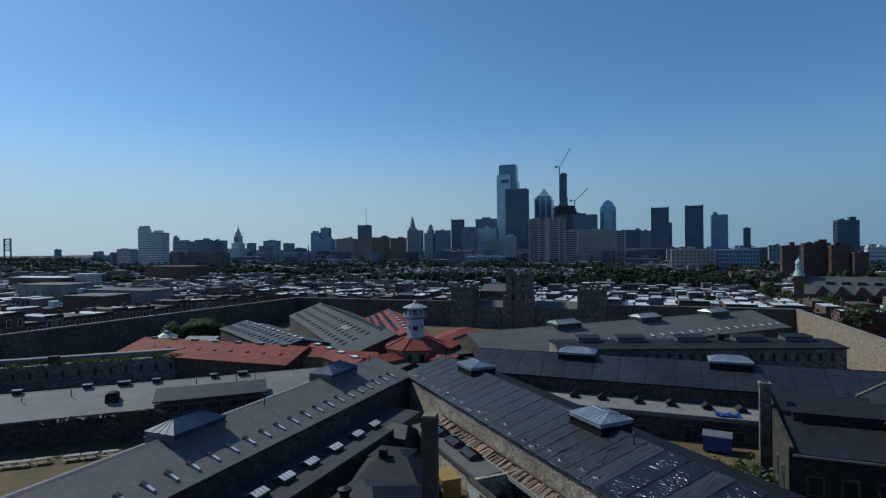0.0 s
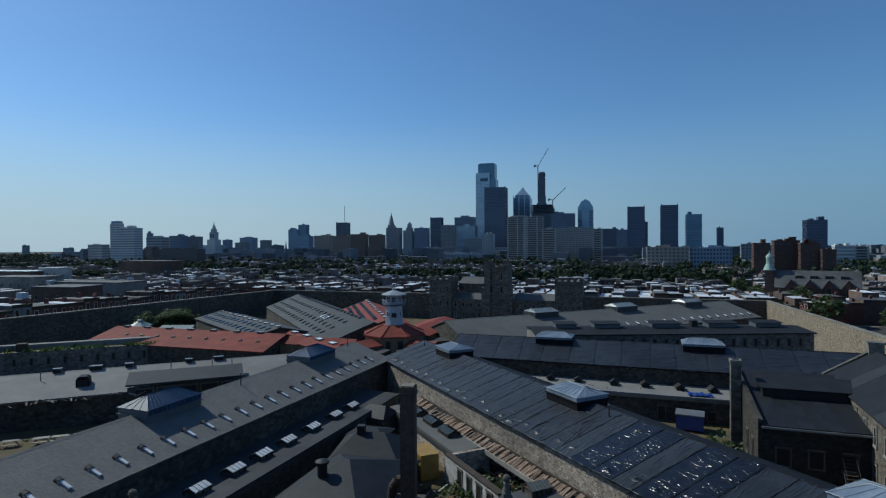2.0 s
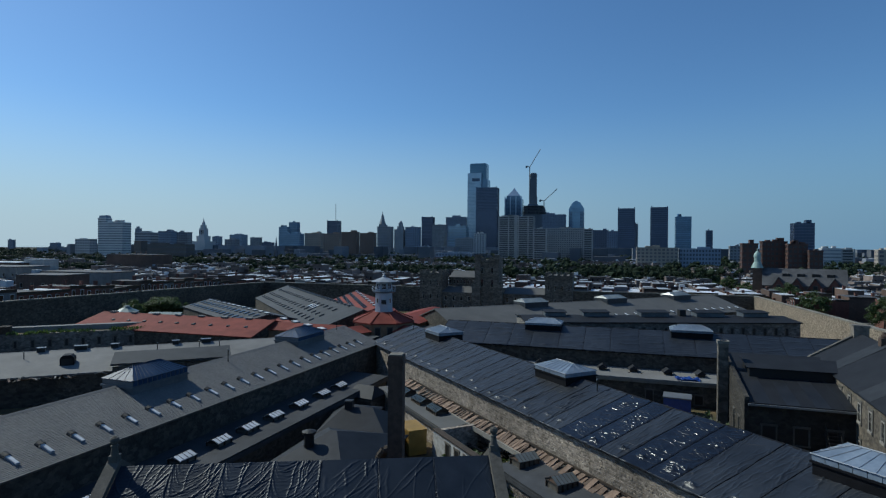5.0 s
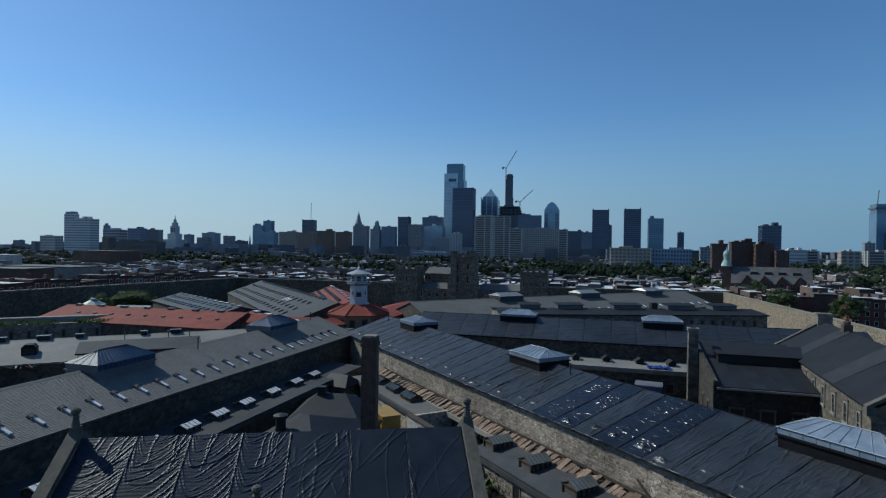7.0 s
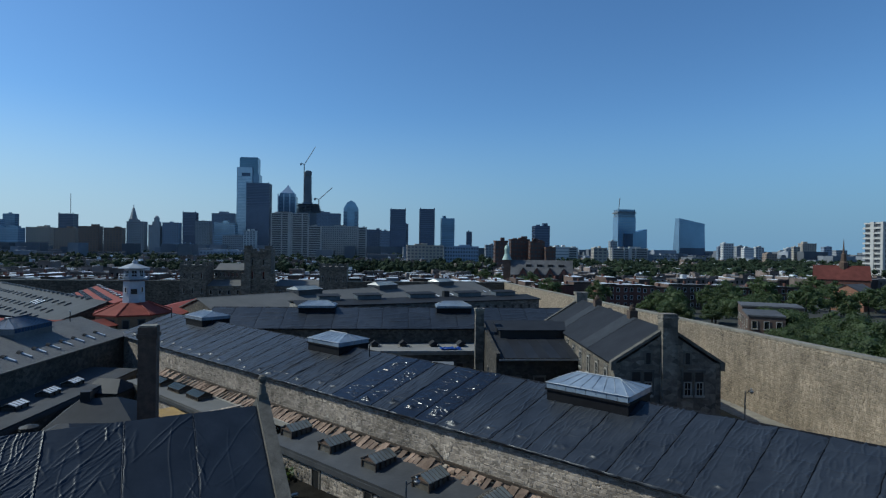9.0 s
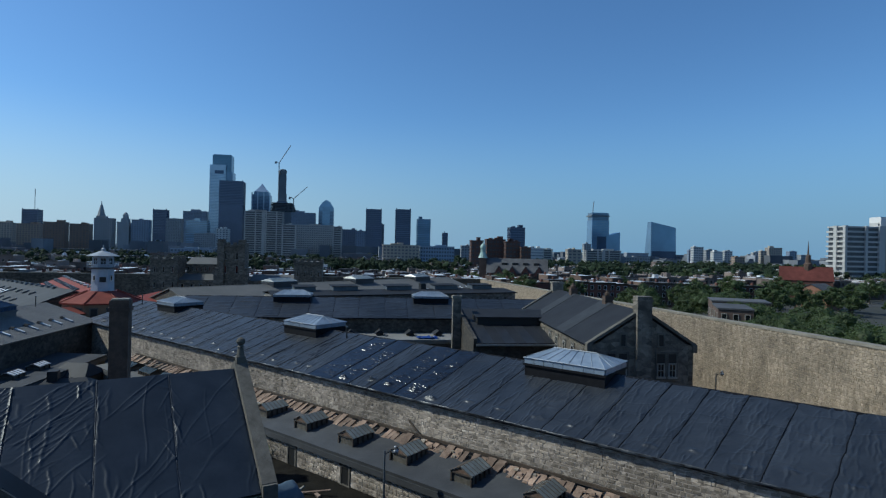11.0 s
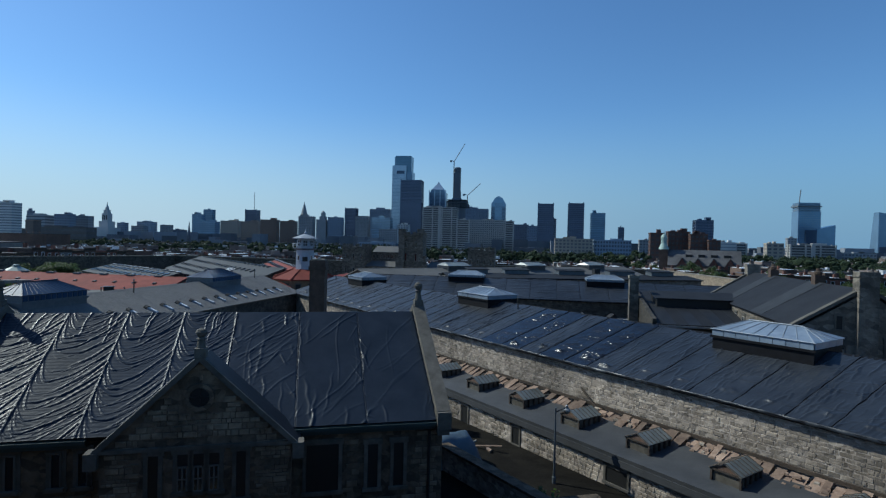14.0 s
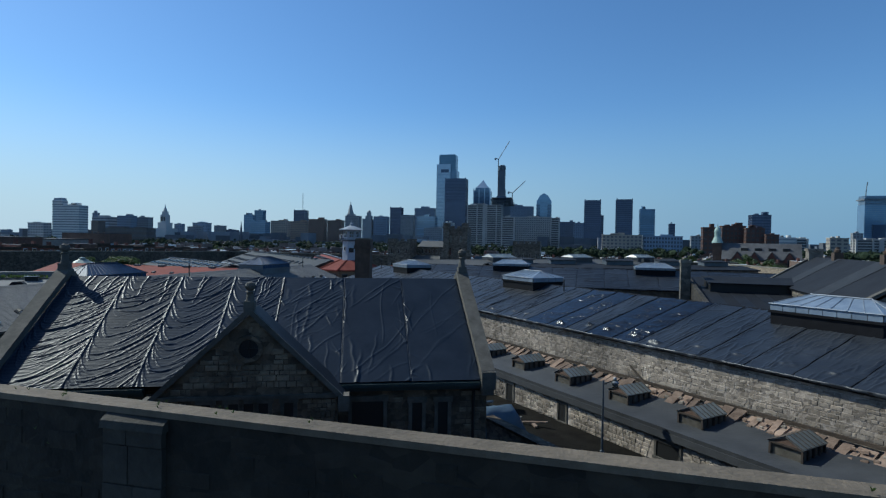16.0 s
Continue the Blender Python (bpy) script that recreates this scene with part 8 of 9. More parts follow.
office_block(-625, 655, 22.1, 11.0, 44.6, "grey")
office_block(-508, 488, 78.0, 15.6, 24.6, "lowbrown")
office_block(-839, 1006, 19.5, 11.5, 43.8, "slate")
office_block(-761, 957, 28.2, 14.1, 36.8, "grey")
office_block(-925, 1202, 40.5, 24.1, 52.2, "bluegrey")
office_block(-838, 1157, 26.8, 13.4, 44.2, "grey")
office_block(-634, 906, 23.5, 11.7, 29.8, "darkslate")
office_block(-668, 1022, 21.6, 12.9, 67.3, "blueglass")
office_block(-669, 1066, 21.3, 12.7, 79.8, "blueglass")
office_block(-636, 1000, 51.1, 20.5, 51.1, "blueglass")
apartment_block(-508, 877, 36.2, 18.1, 48.4, "beige")
skyscraper(-751, 1426, 35.0, 24.5, 99.9, "darkglass")
apartment_block(-450, 842, 31.9, 15.9, 46.6, "tan")
apartment_block(-366, 742, 26.7, 13.4, 47.2, "brown")
apartment_block(-329, 731, 24.6, 12.3, 45.2, "brown")
office_block(-456, 1115, 33.4, 20.1, 69.7, "grey")
office_block(-414, 1096, 20.4, 12.2, 62.7, "pale")
office_block(-378, 1091, 31.6, 18.9, 67.6, "slate")
skyscraper(-454, 1438, 32.5, 22.8, 109.8, "darkglass")
office_block(-394, 1352, 35.6, 21.4, 83.4, "grey")
office_block(-402, 1575, 64.6, 38.8, 114.9, "slate")
office_block(-331, 1319, 48.1, 28.9, 78.9, "paleglass")
office_block(-235, 1010, 38.5, 19.2, 41.6, "grey")
office_block(-293, 906, 30.2, 12.1, 24.3, "bluegrey")
office_block(-266, 875, 24.4, 9.7, 20.3, "slate")
office_block(-176, 883, 20.0, 14.0, 48.0, "pale")
office_block(-173, 698, 55.2, 16.6, 14.8, "bluegrey")
skyscraper(-266, 1382, 56.0, 39.2, 184.5, "darkglass")
apartment_block(-82, 709, 49.8, 17.4, 68.7, "balcony")
apartment_block(-42, 659, 16.6, 8.3, 49.2, "balcony")
apartment_block(-11, 699, 51.2, 17.9, 51.2, "gridslab")
apartment_block(21, 663, 10.8, 6.5, 48.8, "balcony")
office_block(-91, 1422, 61.3, 36.8, 111.7, "slate")
office_block(30, 1224, 39.6, 23.8, 64.1, "darkslate")
office_block(58, 1207, 23.0, 13.8, 61.3, "slate")
skyscraper(83, 1065, 31.4, 22.0, 103.1, "darkglass")
office_block(101, 1099, 11.6, 8.1, 73.5, "slate")
skyscraper(144, 1061, 30.2, 21.2, 104.5, "darkglass")
skyscraper(193, 1104, 27.9, 19.6, 88.1, "blueglass")
office_block(287, 1385, 13.6, 9.5, 68.7, "darkglass")
apartment_block(95, 510, 40.0, 12.0, 24.8, "beige")
apartment_block(136, 514, 38.4, 11.5, 24.2, "gridblue")
office_block(207, 704, 13.1, 7.9, 27.8, "grey")
apartment_block(139, 321, 9.9, 7.0, 28.1, "brick")
apartment_block(158, 337, 15.6, 7.8, 29.8, "brick")
apartment_block(169, 325, 11.7, 5.9, 28.0, "brick")
apartment_block(178, 318, 7.9, 3.9, 23.6, "brick")
skyscraper(305, 772, 24.2, 17.0, 60.7, "darkglass")
apartment_block(270, 568, 17.5, 8.8, 25.4, "white")
apartment_block(294, 593, 11.6, 5.8, 24.3, "balcony")
apartment_block(286, 484, 15.6, 7.8, 24.3, "beige")
apartment_block(373, 599, 47.9, 12.0, 24.5, "balcony")
office_block(485, 904, 14.2, 8.5, 39.0, "grey")
office_block(445, 647, 44.1, 13.2, 16.4, "grey")
office_block(444, 564, 19.9, 7.9, 10.3, "beige")
office_block(610, 744, 17.8, 8.9, 35.3, "pale")
office_block(611, 763, 10.6, 5.3, 29.8, "slate")
office_block(688, 824, 17.8, 8.9, 31.8, "grey")
apartment_block(632, 724, 16.6, 8.3, 28.2, "white")
apartment_block(711, 806, 15.8, 7.9, 30.0, "pale")
apartment_block(594, 622, 16.3, 8.1, 19.9, "tan")
office_block(738, 783, 12.2, 6.1, 23.6, "grey")
apartment_block(733, 763, 11.9, 5.9, 28.4, "pale")
apartment_block(679, 678, 10.7, 5.3, 30.6, "beige")
apartment_block(724, 709, 24.3, 9.7, 36.5, "beige")
office_block(843, 807, 15.5, 7.7, 32.7, "slate")
office_block(895, 836, 22.3, 11.0, 27.0, "grey")
t = apartment_block(372, 202, 52.0, 12.0, 40.5, "balcony")
part("penthouse", box(2, 26, -4, 4, 40.5, 48), TOWER_MATS["white"][0], t, "white rooftop plant room")
t = office_block(-651, 527, 15.0, 10.0, 62.0, "white")
part("screen_wall", box(-6.5, 6.5, -4, 4, 62.0, 66.0), TOWER_MATS["slate"][0], t)


def water_tank(x, y, w, h):
    r = root("water_tank", x, y, ground_z(y), 0, "dark brown boxed water tank over a warehouse", "water tank")
    part("tank", box(-w / 2, w / 2, -w / 2, w / 2, h - 9, h), TOWER_MATS["brown"][1], r)
    part("tank_roof", box(-w / 2 - 0.3, w / 2 + 0.3, -w / 2 - 0.3, w / 2 + 0.3, h, h + 0.5), TOWER_MATS["brown"][0], r)
    for a in (-1, 1):
        for b in (-1, 1):
            part("leg", box(a * w * 0.4 - 0.4, a * w * 0.4 + 0.4, b * w * 0.4 - 0.4, b * w * 0.4 + 0.4, 0, h - 9), TOWER_MATS["brown"][0], r)


water_tank(-364, 303, 7.6, 27.8)


def far_spire(x, y, w, h, label):
    r = root("church_spire", x, y, ground_z(y), 0, label, "church")
    part("tower", box(-w / 2, w / 2, -w / 2, w / 2, 0, h * 0.52), TOWER_MATS["darkslate"][1], r)
    bm = bmesh.new()
    lathe(bm, [(w * 0.62, h * 0.52), (w * 0.3, h * 0.78), (0.1, h)], 0, 0, 8)
    part("spire", bm, TOWER_MATS["darkslate"][1], r)


far_spire(-350.6, 500, 3.2, 36.0, "dark slender church spire among distant houses")

# ---- landmark towers ----
TALL = {n: surf(n + "_curtain_wall", c, tuple(v * 1.25 for v in c), 0.03, r, 0.0 if n == "concrete" else 0.5, 0.0, stain=0.12, spec=s) for n, c, r, s in (
    ("silver", (0.45, 0.55, 0.64), 0.25, 0.6), ("deep_blue", (0.06, 0.09, 0.15), 0.2, 0.6), ("mid_blue", (0.17, 0.25, 0.35), 0.2, 0.6),
    ("cloud_glass", (0.20, 0.32, 0.46), 0.18, 0.8), ("crown_teal", (0.13, 0.22, 0.29), 0.2, 0.6), ("concrete", (0.16, 0.18, 0.20), 0.8, 0.3))}


def lines(parent, w, d, z0, z1, n, m, out=0.25, frac=0.35, plan=None):
    """Dark glazing bands round a shaft of w by d, or round a plan of x0, x1, y0, y1."""
    xa, xb, ya, yb = plan or (-w / 2, w / 2, -d / 2, d / 2)
    bm = bmesh.new()
    for i in range(n):
        z = z0 + (z1 - z0) * i / n
        bx(bm, xa - out, xb + out, ya - out, yb + out, z, z + (z1 - z0) / n * frac)
    part("glazing", bm, m, parent, kind="stuff")


def landmark(x, y, label):
    return root("skyscraper", x, y, ground_z(y), 0, label, "skyscraper", "city skyline")


# tallest tower: a pale lower shaft stepping back to a teal glass crown
t = landmark(-315, 1490, "tallest pale glass tower with a dark slot below its crown")
part("lower_shaft", box(-29, 12, -22, 22, 0, 238), TALL["silver"], t)
part("rear_shaft", box(12, 29, -16, 22, 0, 220), TALL["mid_blue"], t)
part("crown", box(-24, 25, -14, 18, 220, 265), TALL["crown_teal"], t)
part("crown_top", box(-22, 23, -12, 16, 265, 267.5), TALL["mid_blue"], t)
part("notch", box(-16, 7, -22.6, -20, 214, 223), TALL["deep_blue"], t)
lines(t, 0, 0, 4, 216, 52, TALL["mid_blue"], 0.2, 0.22, (-29, 12, -22, 22))
lines(t, 0, 0, 222, 262, 9, TALL["mid_blue"], 0.2, 0.25, (-24, 25, -14, 18))
# spired tower
t = landmark(-242, 1690, "blue glass tower with a stepped pyramid top")
part("shaft", box(-26, 26, -24, 24, 0, 180), TALL["mid_blue"], t)
part("shoulder", box(-22, 22, -20, 20, 180, 189), TALL["mid_blue"], t)
bm = bmesh.new()
lathe(bm, [(28, 189), (8, 207), (0.5, 216)], 0, 0, 4)
bmesh.ops.rotate(bm, verts=bm.verts, cent=(0, 0, 0), matrix=Matrix.Rotation(radians(45), 3, "Z"))
part("pyramid", bm, TALL["silver"], t)
lines(t, 52, 48, 4, 178, 40, TALL["deep_blue"], 0.2, 0.4)
for k in (-26.3, -9, 9, 26.3):
    part("pier", box(k - 1.6, k + 1.6, -24.8, -23.5, 0, 186), TALL["silver"], t)
# tower under construction with its cranes
t = landmark(-158, 1535, "concrete tower core under construction above open floor decks")
part("podium", box(-30, 32, -30, 20, 0, 118), TALL["concrete"], t)
for i in range(7):
    part("deck", box(-33 + 1.5 * (i // 3), 36 - 3 * (i // 2), -32, 22, 118 + 4.2 * i, 119.4 + 4.2 * i), TALL["concrete"], t)
for k in (-30, -18, -6, 6, 18, 28):
    part("column", box(k - 0.7, k + 0.7, -31, -29.6, 118, 138 + (k % 5)), TALL["concrete"], t)
part("core_foot", box(-18, 10, -9, 9, 118, 150), TALL["deep_blue"], t)
bm = bmesh.new()
bx(bm, -14, 7, -9, 9, 150, 172)
bx(bm, -12.5, 5.5, -9, 9, 172, 226)
part("core", bm, TALL["concrete"], t)
bm = bmesh.new()
lathe(bm, [(9, 226), (10.5, 231), (10.5, 238), (7, 242)], -3.5, 0, 12)
part("core_head", bm, TALL["concrete"], t)


def crane(x, y, z0, zc, tip, label):
    r = root("tower_crane", x, y, z0, 0, label, "crane", "tower cranes")
    bm = bmesh.new()
    tube(bm, (0, 0, 0), (0, 0, zc - z0), 1.3, 4)
    part("mast", bm, TALL["concrete"], r)
    bm = bmesh.new()
    tx, tz = tip[0] - x, tip[1] - z0
    tube(bm, (0, 0, zc - z0), (tx, 0, tz), 1.0, 4)
    part("jib", bm, TALL["concrete"], r)
    bm = bmesh.new()
    tube(bm, (0, 0, zc - z0), (-tx * 0.28, 0, zc - z0 + 4), 1.1, 4)
    bx(bm, -tx * 0.28 - 3, -tx * 0.28 + 2, -1.5, 1.5, zc - z0 - 2, zc - z0 + 4)
    part("counter_jib", bm, TALL["concrete"], r)


crane(-172, 1528, 118, 257, (-141, 309), "luffing tower crane beside the tower core")
crane(-128, 1512, 112, 156, (-90.6, 191), "smaller luffing tower crane over the podium")
# round-topped tower
t = landmark(-41, 1608, "blue glass tower with a faceted pointed top")
part("shaft", box(-22, 22, -18, 18, 0, 132), TALL["mid_blue"], t)
bm = bmesh.new()
prism(bm, [(-22, 0), (22, 0), (22, 8), (12, 25), (2, 31.5), (-2, 31.5), (-12, 25), (-22, 8)], -13, 13)
bmesh.ops.transform(bm, matrix=Matrix.Translation((0, 0, 132)) @ Matrix.Rotation(radians(90), 4, "Z"), verts=bm.verts)
part("pointed_top", bm, TALL["cloud_glass"], t)
part("centre_bay", box(-11, 11, -20, 20, 0, 146), TALL["cloud_glass"], t)
lines(t, 44, 36, 4, 130, 30, TALL["deep_blue"], 0.2, 0.35)
lines(t, 22, 40, 60, 144, 20, TALL["mid_blue"], 0.2, 0.3)
# old stone tower with a statue-like finial on its spire
t = root("city_spire", -623, 1500, ground_z(1500), 0, "pale stone clock tower with a tapering spire", "tower", "city skyline")
bm = bmesh.new()
bx(bm, -9, 9, -9, 9, 0, 92)
lathe(bm, [(11, 92), (9, 98), (5.5, 112), (3.2, 121), (1.2, 124), (0.9, 131)], 0, 0, 8)
part("shaft", bm, TOWER_MATS["grey"][0], t)
# stepped white clock tower
t = root("clock_tower", -790, 900, ground_z(900), 0, "stepped white stone clock tower with a spire", "tower", "city skyline")
bm = bmesh.new()
for w, z0, z1 in ((34, 0, 32), (20, 32, 44), (13, 44, 60), (9, 60, 67)):
    bx(bm, -w / 2, w / 2, -w / 2, w / 2, z0, z1)
lathe(bm, [(4, 67), (3.2, 72), (1.2, 76), (0.2, 83)], 0, 0, 8)
part("shaft", bm, TOWER_MATS["pale"][0], t)
bm = bmesh.new()
for x in (-4, 0, 4):
    bx(bm, x - 1, x + 1, -6.8, -6.4, 47, 56)
part("belfry_openings", bm, M_DARK, t, kind="stuff")
# slim insurance tower with a lantern
t = root("old_tower", -410, 1096, ground_z(1110), 0, "grey stone tower with a stepped lantern and spire", "tower", "city skyline")
bm = bmesh.new()
for w, z0, z1 in ((20, 0, 62), (13, 62, 70), (8, 70, 78)):
    bx(bm, -w / 2, w / 2, -w / 2, w / 2, z0, z1)
lathe(bm, [(4.2, 78), (3.4, 81), (0.6, 83)], 0, 0, 8)
part("shaft", bm, TOWER_MATS["grey"][0], t)
t = root("roof_mast", -746, 1426, 100, 0, "thin radio mast on a distant tower", "mast", "city skyline")
bm = bmesh.new()
tube(bm, (0, 0, -40), (0, 0, 50), 0.7, 5)
part("pole", bm, TALL["concrete"], t)
# riverside glass towers
t = landmark(675, 1270, "pale glass tower with an unfinished crown and mast")
part("shaft", box(-24, 23, -16, 16, 0, 108), TALL["cloud_glass"], t)
part("crown", box(-23, 22, -14, 14, 108, 128), TALL["mid_blue"], t)
part("crown_rim", box(-26, 24, -17, 17, 118, 121), TALL["concrete"], t)
bm = bmesh.new()
tube(bm, (-16, 0, 126), (-13, 0, 158), 1.0, 5)
part("mast", bm, TALL["concrete"], t)
lines(t, 46, 32, 20, 127, 26, TALL["concrete"], 0.2, 0.18)
bm = bmesh.new()
hexa(bm, [(14, -20, 0), (52, -20, 0), (52, 10, 0), (14, 10, 0), (14, -20, 68), (52, -20, 78), (52, 10, 78), (14, 10, 68)])
part("side_tower", bm, TALL["cloud_glass"], t)
# dark box added as the shade between the two shafts
part("painted_shade_joint", box(-9, 14, -20.5, 0, 0, 66), TALL["deep_blue"], t)
t = landmark(733, 1068, "faceted blue mirror-glass tower with a slanted roof")
bm = bmesh.new()
hexa(bm, [(-27, -8, 0), (27, -22, 0), (27, 18, 0), (-27, 22, 0), (-27, -8, 96), (26, -20, 83.5), (26, 18, 83.5), (-27, 8, 96)])
part("shaft", bm, TALL["cloud_glass"], t)
bm = bmesh.new()
hexa(bm, [(-25, -9.2, 4), (26.6, -22.4, 4), (26.6, 18, 4), (-25, 20, 4), (-25.4, -9.2, 30), (26.2, -22.2, 30), (26.2, 18, 30), (-25.4, 18, 30)])
part("lower_glazing", bm, TALL["deep_blue"], t)
for i in range(1, 22):
    z = 4.2 * i
    part("floor_line", box(-26.6, -20, -9.6 - 0.0, 6, z, z + 0.5), TALL["mid_blue"], t)
# suspension bridge tower on the horizon
t = root("bridge_tower", -2211, 1330, ground_z(1330), 0, "steel lattice bridge tower on the horizon", "bridge tower")
bm = bmesh.new()
for x in (-18, 18):
    bx(bm, x - 2, x + 2, -2, 2, 0, 80)
for z in (34, 54, 75):
    bx(bm, -18, 18, -1.5, 1.5, z, z + 4)
for z0, z1 in ((38, 54), (58, 75)):
    tube(bm, (-18, 0, z0), (18, 0, z1), 1.2, 4)
    tube(bm, (18, 0, z0), (-18, 0, z1), 1.2, 4)
part("frame", bm, TALL["concrete"], t)
# low distant city
verts, faces = [], []
random.seed(131)
for i in range(2200):
    y = random.uniform(600, 2600)
    x = random.uniform(-1.15 * y - 200, 1.5 * y + 300)
    w, d, h = random.uniform(10, 40), random.uniform(10, 30), random.choice((8, 10, 12, 14, 18, 24))
    g = ground_z(y)
    b = len(verts)
    verts += [(x, y, g), (x + w, y, g), (x + w, y + d, g), (x, y + d, g), (x, y, g + h), (x + w, y, g + h), (x + w, y + d, g + h), (x, y + d, g + h)]
    faces += [tuple(b + i for i in q) for q in BOXF]
# blue-grey colour stands in for haze over the low city
tagged(raw_part("low_distant_city", verts, faces, surf("haze_tinted_city", (0.12, 0.14, 0.17), (0.28, 0.30, 0.33), 0.01, 0.9, 0, 0.0, island=0.5)), "low buildings of the distant city tinted blue-grey for haze", "buildings", kind="stuff")

# ---- masonry: stones of the near walls ----
STONE_MESHES = {}


def stone_mesh(w, h, m, variant):
    key = (w, h, m.name, variant)
    if key not in STONE_MESHES:
        rnd = random.Random(hash((w, h, variant)) % 9973)
        j = lambda a: rnd.uniform(-a, a)
        bm = bmesh.new()
        a, b = w / 2 - 0.012, h / 2 - 0.012
        back = [(-a, 0.10, -b), (a, 0.10, -b), (a, 0.10, b), (-a, 0.10, b)]
        mid = [(-a + j(.012), 0.0, -b + j(.012)), (a + j(.012), 0.0, -b + j(.012)), (a + j(.012), 0.0, b + j(.012)), (-a + j(.012), 0.0, b + j(.012))]
        k = 0.022
        front = [(-a + k + j(.01), -0.03 + j(.012), -b + k + j(.01)), (a - k + j(.01), -0.03 + j(.012), -b + k + j(.01)), (a - k + j(.01), -0.03 + j(.012), b - k + j(.01)), (-a + k + j(.01), -0.03 + j(.012), b - k + j(.01))]
        R = [[bm.verts.new(p) for p in q] for q in (back, mid, front)]
        for p, q in zip(R, R[1:]):
            for i in range(4):
                bm.faces.new((p[i], p[(i + 1) % 4], q[(i + 1) % 4], q[i]))
        bm.faces.new(R[2])
        bmesh.ops.recalc_face_normals(bm, faces=bm.faces)
        me = bpy.data.meshes.new("stone")
        bm.to_mesh(me)
        bm.free()
        me.materials.append(m)
        STONE_MESHES[key] = me
    return STONE_MESHES[key]


def masonry(parent, o, u, x0, x1, z0, z1, widths, heights, m_piece, m_rest, near, limit=300, skip=(), top=None, proud=0.0):
    """Coursed stones on a wall through o that runs along u; its outer side is to the right of u. Stones within near are pieces, the rest one joined part."""
    o, u = Vector(o), Vector(u).normalized()
    yaw = math.atan2(u.y, u.x)
    n = Vector((u.y, -u.x, 0))
    verts, faces, count = [], [], 0
    z = z0
    while z < z1 - 0.1:
        h = min(random.choice(heights), z1 - z)
        x = x0 + random.uniform(-0.3, 0)
        while x < x1:
            w = random.choice(widths)
            c, cz = x + w / 2, z + h / 2
            x += w
            if c - w / 2 < x0 - 0.05 or c + w / 2 > x1 + 0.05 or (top and cz + h / 2 > top(c)) or any(a < c + w / 2 and c - w / 2 < b and d < cz + h / 2 and cz - h / 2 < e for a, b, d, e in skip):
                continue
            p = o + u * c + Vector((0, 0, cz)) + n * (proud + random.uniform(-0.012, 0.012))
            if near[0] < c < near[1] and count < limit and h in heights:
                ob = new("stone", stone_mesh(w, h, m_piece, random.randrange(2)))
                ob.parent = parent
                ob.matrix_basis = Matrix.Translation(p) @ Matrix.Rotation(yaw, 4, "Z")
                count += 1
            else:
                a, b = w / 2 - 0.012, h / 2 - 0.012
                q = len(verts)
                f0, f1 = 0.03 + random.uniform(-0.012, 0.012), 0.03 + random.uniform(-0.012, 0.012)
                for du, dn, dz in ((-a, 0, -b), (a, 0, -b), (a, 0, b), (-a, 0, b), (-a + .02, f0, -b + .02), (a - .02, f1, -b + .02), (a - .02, f0, b - .02), (-a + .02, f1, b - .02)):
                    verts.append(tuple(p + u * du + n * dn + Vector((0, 0, dz))))
                faces += [(q + 4, q + 5, q + 6, q + 7)] + [(q + i, q + (i + 1) % 4, q + 4 + (i + 1) % 4, q + 4 + i) for i in range(4)]
        z += h
    if faces:
        raw_part("stonework", verts, faces, m_rest, parent, kind="stuff")


M_DBLOCKS = surf("dark_schist_joined", (0.105, 0.075, 0.047), (0.36, 0.28, 0.19), 1.4, 0.9, 0, 0.8, 7.0, 0.4, island=0.35, dist=0.04)
M_WALLBLOCKS = surf("tan_wall_stones", (0.21, 0.166, 0.117), (0.40, 0.325, 0.24), 1.6, 0.92, 0, 0.9, 7.0, 0.35, island=0.22, dist=0.05, stretch=(1, 1, 0.22))
# blocks coloured dark to carry the near wall's shade
M_SWBLOCK = surf("shade_wall_block", (0.019, 0.015, 0.0105), (0.050, 0.040, 0.028), 1.6, 0.92, 0, 0.8, 7.0, 0.4, vary=0.25, dist=0.05)
M_SWBLOCKS = surf("shade_wall_blocks_joined", (0.019, 0.015, 0.0105), (0.050, 0.040, 0.028), 1.6, 0.92, 0, 0.8, 7.0, 0.4, island=0.25, dist=0.05)
M_BUTTRESS = surf("buttress_stone", (0.05, 0.044, 0.036), (0.105, 0.092, 0.075), 1.6, 0.92, 0, 0.8, 7.0, 0.4, vary=0.2, dist=0.05)
random.seed(141)
zg = block_a.matrix_basis.translation.z
masonry(block_a, (0, -7.2, 0), (1, 0, 0), 0.1, 93.0, 5.2 - zg, 7.35 - zg, (0.2, 0.3, 0.42, 0.58), (0.14, 0.2, 0.26), M_BLOCK, M_BLOCKS, (62, 84), 170, proud=-0.018)
zr = row_a.matrix_basis.translation.z
masonry(row_a, (0, -14.3, 0), (1, 0, 0), 0.2, 46.0, 0.3, 3.55 - zr, (0.26, 0.36, 0.48), (0.18, 0.23), M_BLOCK, M_BLOCKS, (4, 24), 200, skip=((6.0, 7.5, 0, 2.2), (12, 13.4, 0, 2.2), (20.2, 22.5, 0, 2.4), (28.8, 30.7, 0, 2.4)))
hall_root = bpy.data.objects["gabled_hall"]
gable_top = lambda x: 9.25 - (abs(x + 0.125) + 0.3) * 0.87
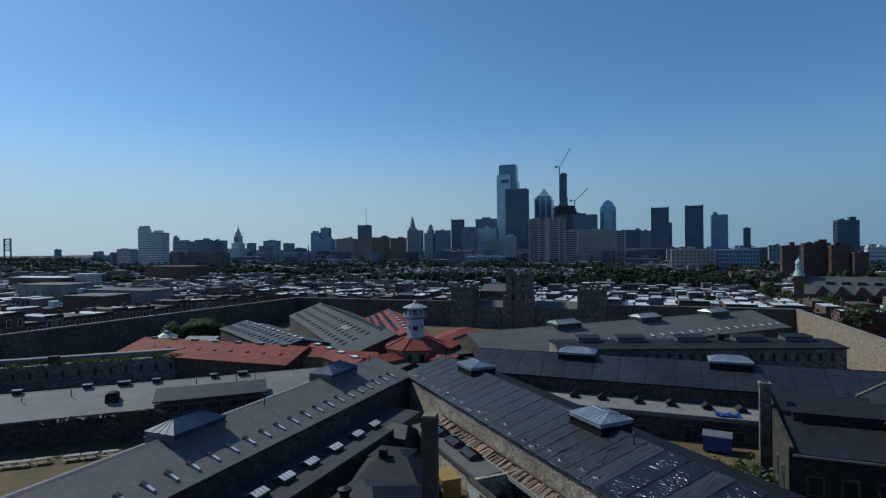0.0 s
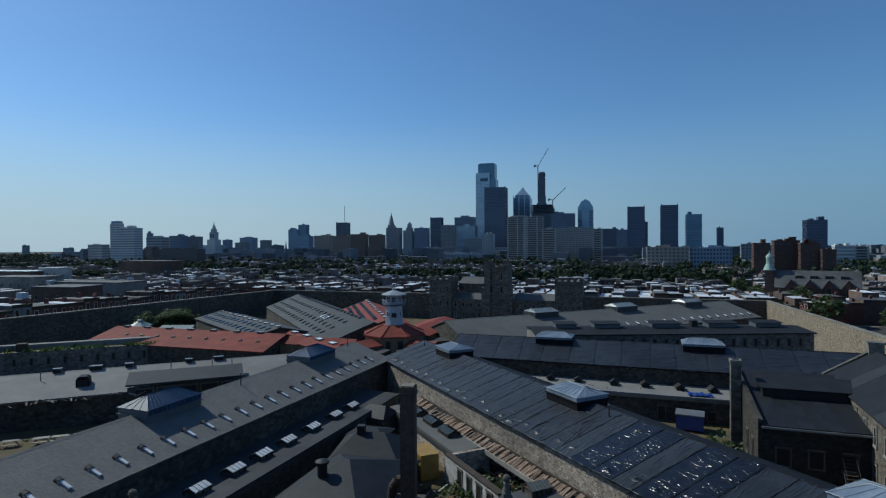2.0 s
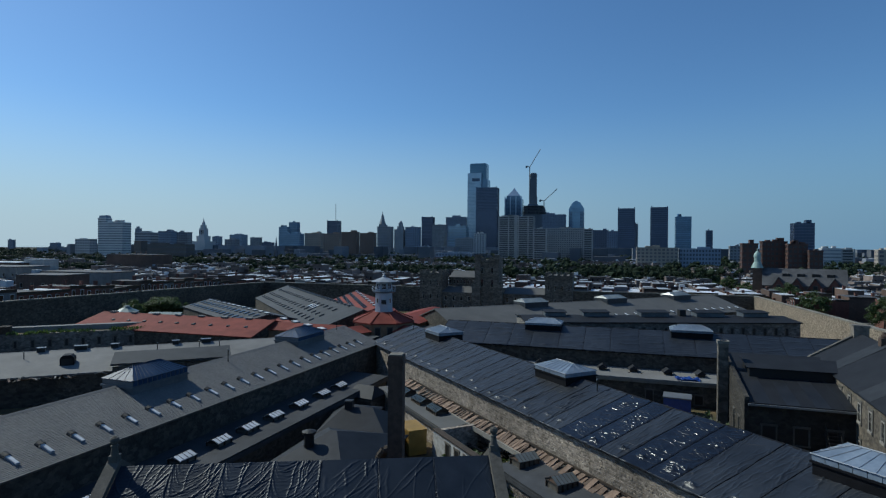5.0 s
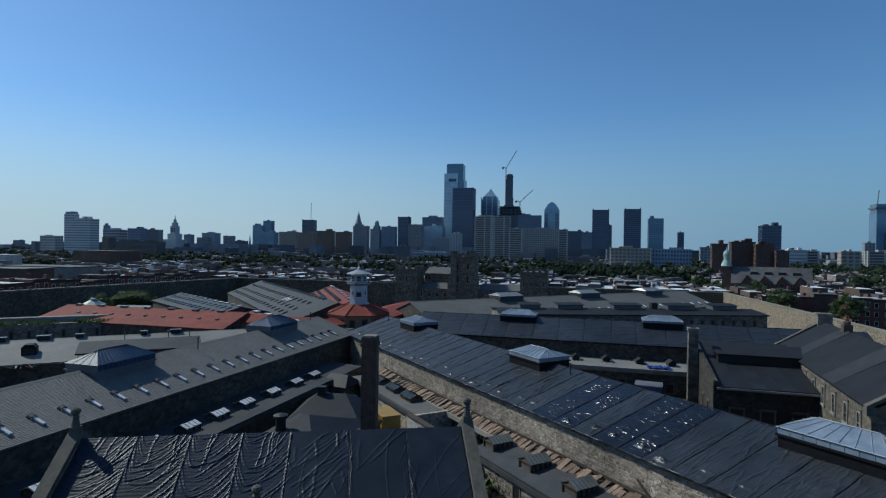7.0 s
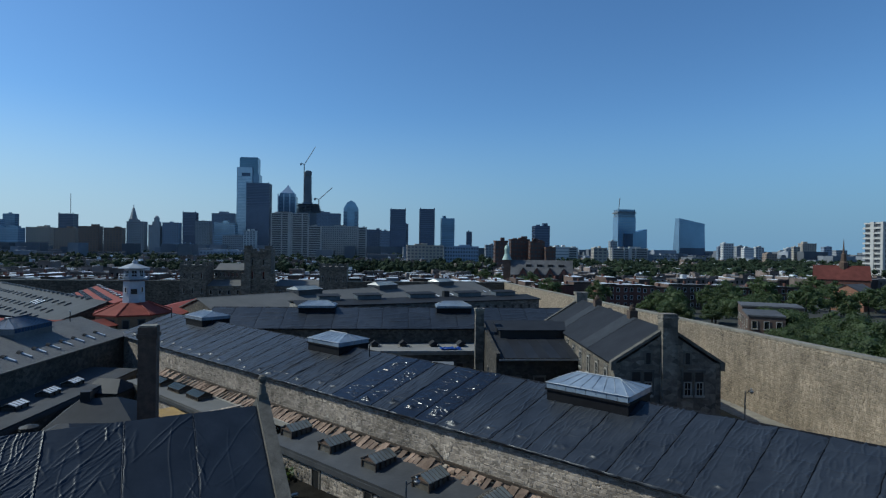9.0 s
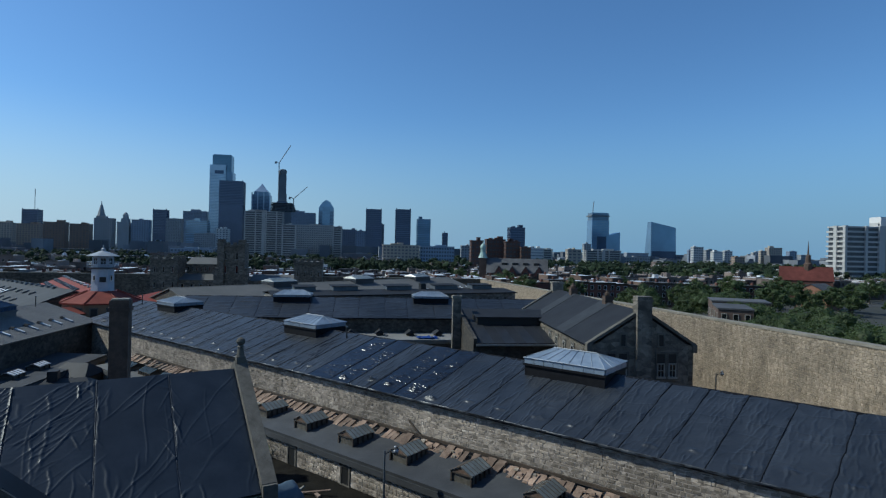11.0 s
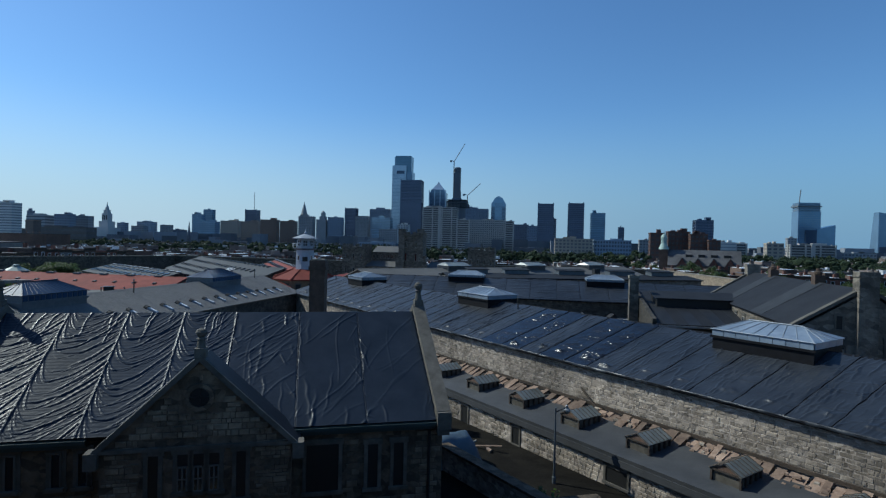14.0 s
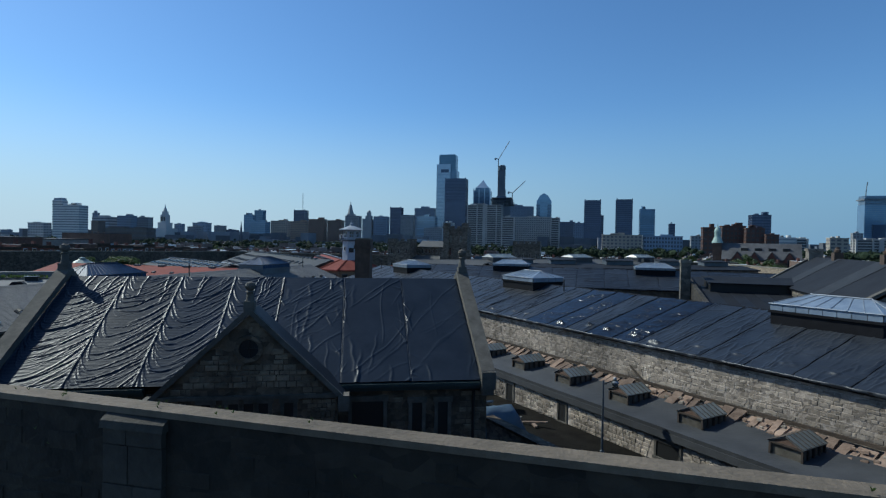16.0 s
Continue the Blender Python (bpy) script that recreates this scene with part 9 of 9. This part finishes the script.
masonry(hall_root, (0, -7.15, 0), (1, 0, 0), -3.4, 3.15, 2.4, 9.2, (0.18, 0.28, 0.38, 0.5), (0.13, 0.18, 0.24), M_DBLOCK, M_DBLOCKS, (-4, 4), 150,
        skip=((-2.1, 1.85, 4.0, 6.35), (-0.75, 0.5, 7.45, 8.65)), top=gable_top)
masonry(hall_root, (0, -5.9, 0), (1, 0, 0), 3.4, 9.4, 2.4, 5.9, (0.34, 0.46, 0.6), (0.22, 0.28), M_DBLOCK, M_DBLOCKS, (0, 0), 0,
        skip=((3.6, 5.25, 2.2, 5.9), (6.0, 8.1, 3.3, 5.8)))
masonry(hall_root, (0, -5.9, 0), (1, 0, 0), -9.9, -3.6, 2.4, 5.9, (0.34, 0.46, 0.6), (0.22, 0.28), M_DBLOCK, M_DBLOCKS, (0, 0), 0, skip=((-9.4, -3.9, 4.2, 6.2),))
# near perimeter wall, outer face in shade-darkened stone, with a buttress
o = wall_south.matrix_basis.translation
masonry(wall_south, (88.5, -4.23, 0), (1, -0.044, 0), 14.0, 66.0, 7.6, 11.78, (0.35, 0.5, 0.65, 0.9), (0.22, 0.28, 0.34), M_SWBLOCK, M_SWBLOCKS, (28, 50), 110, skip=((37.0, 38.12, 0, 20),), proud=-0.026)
zz, yb = 2.2, -4.23 - 0.044 * 37.5
while zz < 11.5:
    hgt = random.uniform(0.4, 0.65)
    z1 = min(zz + hgt, 11.6)
    for x0, x1 in ((37.02, 37.5 + random.uniform(-0.15, 0.15)), (None, 38.08)):
        x0 = x0 or last + 0.015
        bm = bmesh.new()
        bx(bm, x0 + 88.5, x1 + 88.5, yb - 0.12 - random.uniform(0, 0.02), yb + 0.05, zz + 0.008, z1 - 0.008)
        part("buttress_block", bm, M_BUTTRESS, wall_south)
        last = x1
    zz += hgt
bm = bmesh.new()
hexa(bm, [(36.98 + 88.5, yb - 0.17, 11.6), (38.12 + 88.5, yb - 0.17, 11.6), (38.12 + 88.5, yb + 0.0, 11.6), (36.98 + 88.5, yb + 0.0, 11.6),
          (36.98 + 88.5, yb - 0.15, 11.72), (38.12 + 88.5, yb - 0.15, 11.72), (38.12 + 88.5, yb + 0.0, 11.8), (36.98 + 88.5, yb + 0.0, 11.8)])
part("buttress_cap", bm, M_BUTTRESS, wall_south)
# sunlit wall, inner face
oe = wall_east.matrix_basis.translation
masonry(wall_east, (-0.8, -98.0, 0), (0, -1, 0), 0.0, 88.0, 0.6, 11.6, (0.2, 0.3, 0.4, 0.52), (0.14, 0.2, 0.27), M_WALLBLOCKS, M_WALLBLOCKS, (0, 0), 0, top=lambda x: WALL_TOP - 0.4 + ground_z(-10 - x))
# weeds in the joints of the near wall
verts, faces = [], []
for i in range(230):
    x, zt = random.uniform(28, 54), random.choice((random.uniform(9.5, 11.7), 11.95))
    y = -97.44 - 0.044 * x - (0.38 if zt < 11.9 else random.uniform(0.02, 0.36))
    if noise.noise(Vector((x * 0.8, zt * 1.3, 7))) < 0.22:
        continue
    for _ in range(3):
        a = random.uniform(0, 6.3)
        h, w = random.uniform(0.02, 0.06), random.uniform(0.006, 0.014)
        dx, dy = math.cos(a) * 0.03, -abs(math.sin(a)) * 0.03
        b = len(verts)
        verts += [(x - w, y, zt), (x + w, y, zt), (x + dx + w * 0.5, y + dy, zt + h), (x + dx - w * 0.5, y + dy, zt + h)]
        faces.append((b, b + 1, b + 2, b + 3))
tagged(raw_part("wall_weeds", verts, faces, M_LEAF), "sparse small weeds in the wall joints", "weeds", kind="stuff")
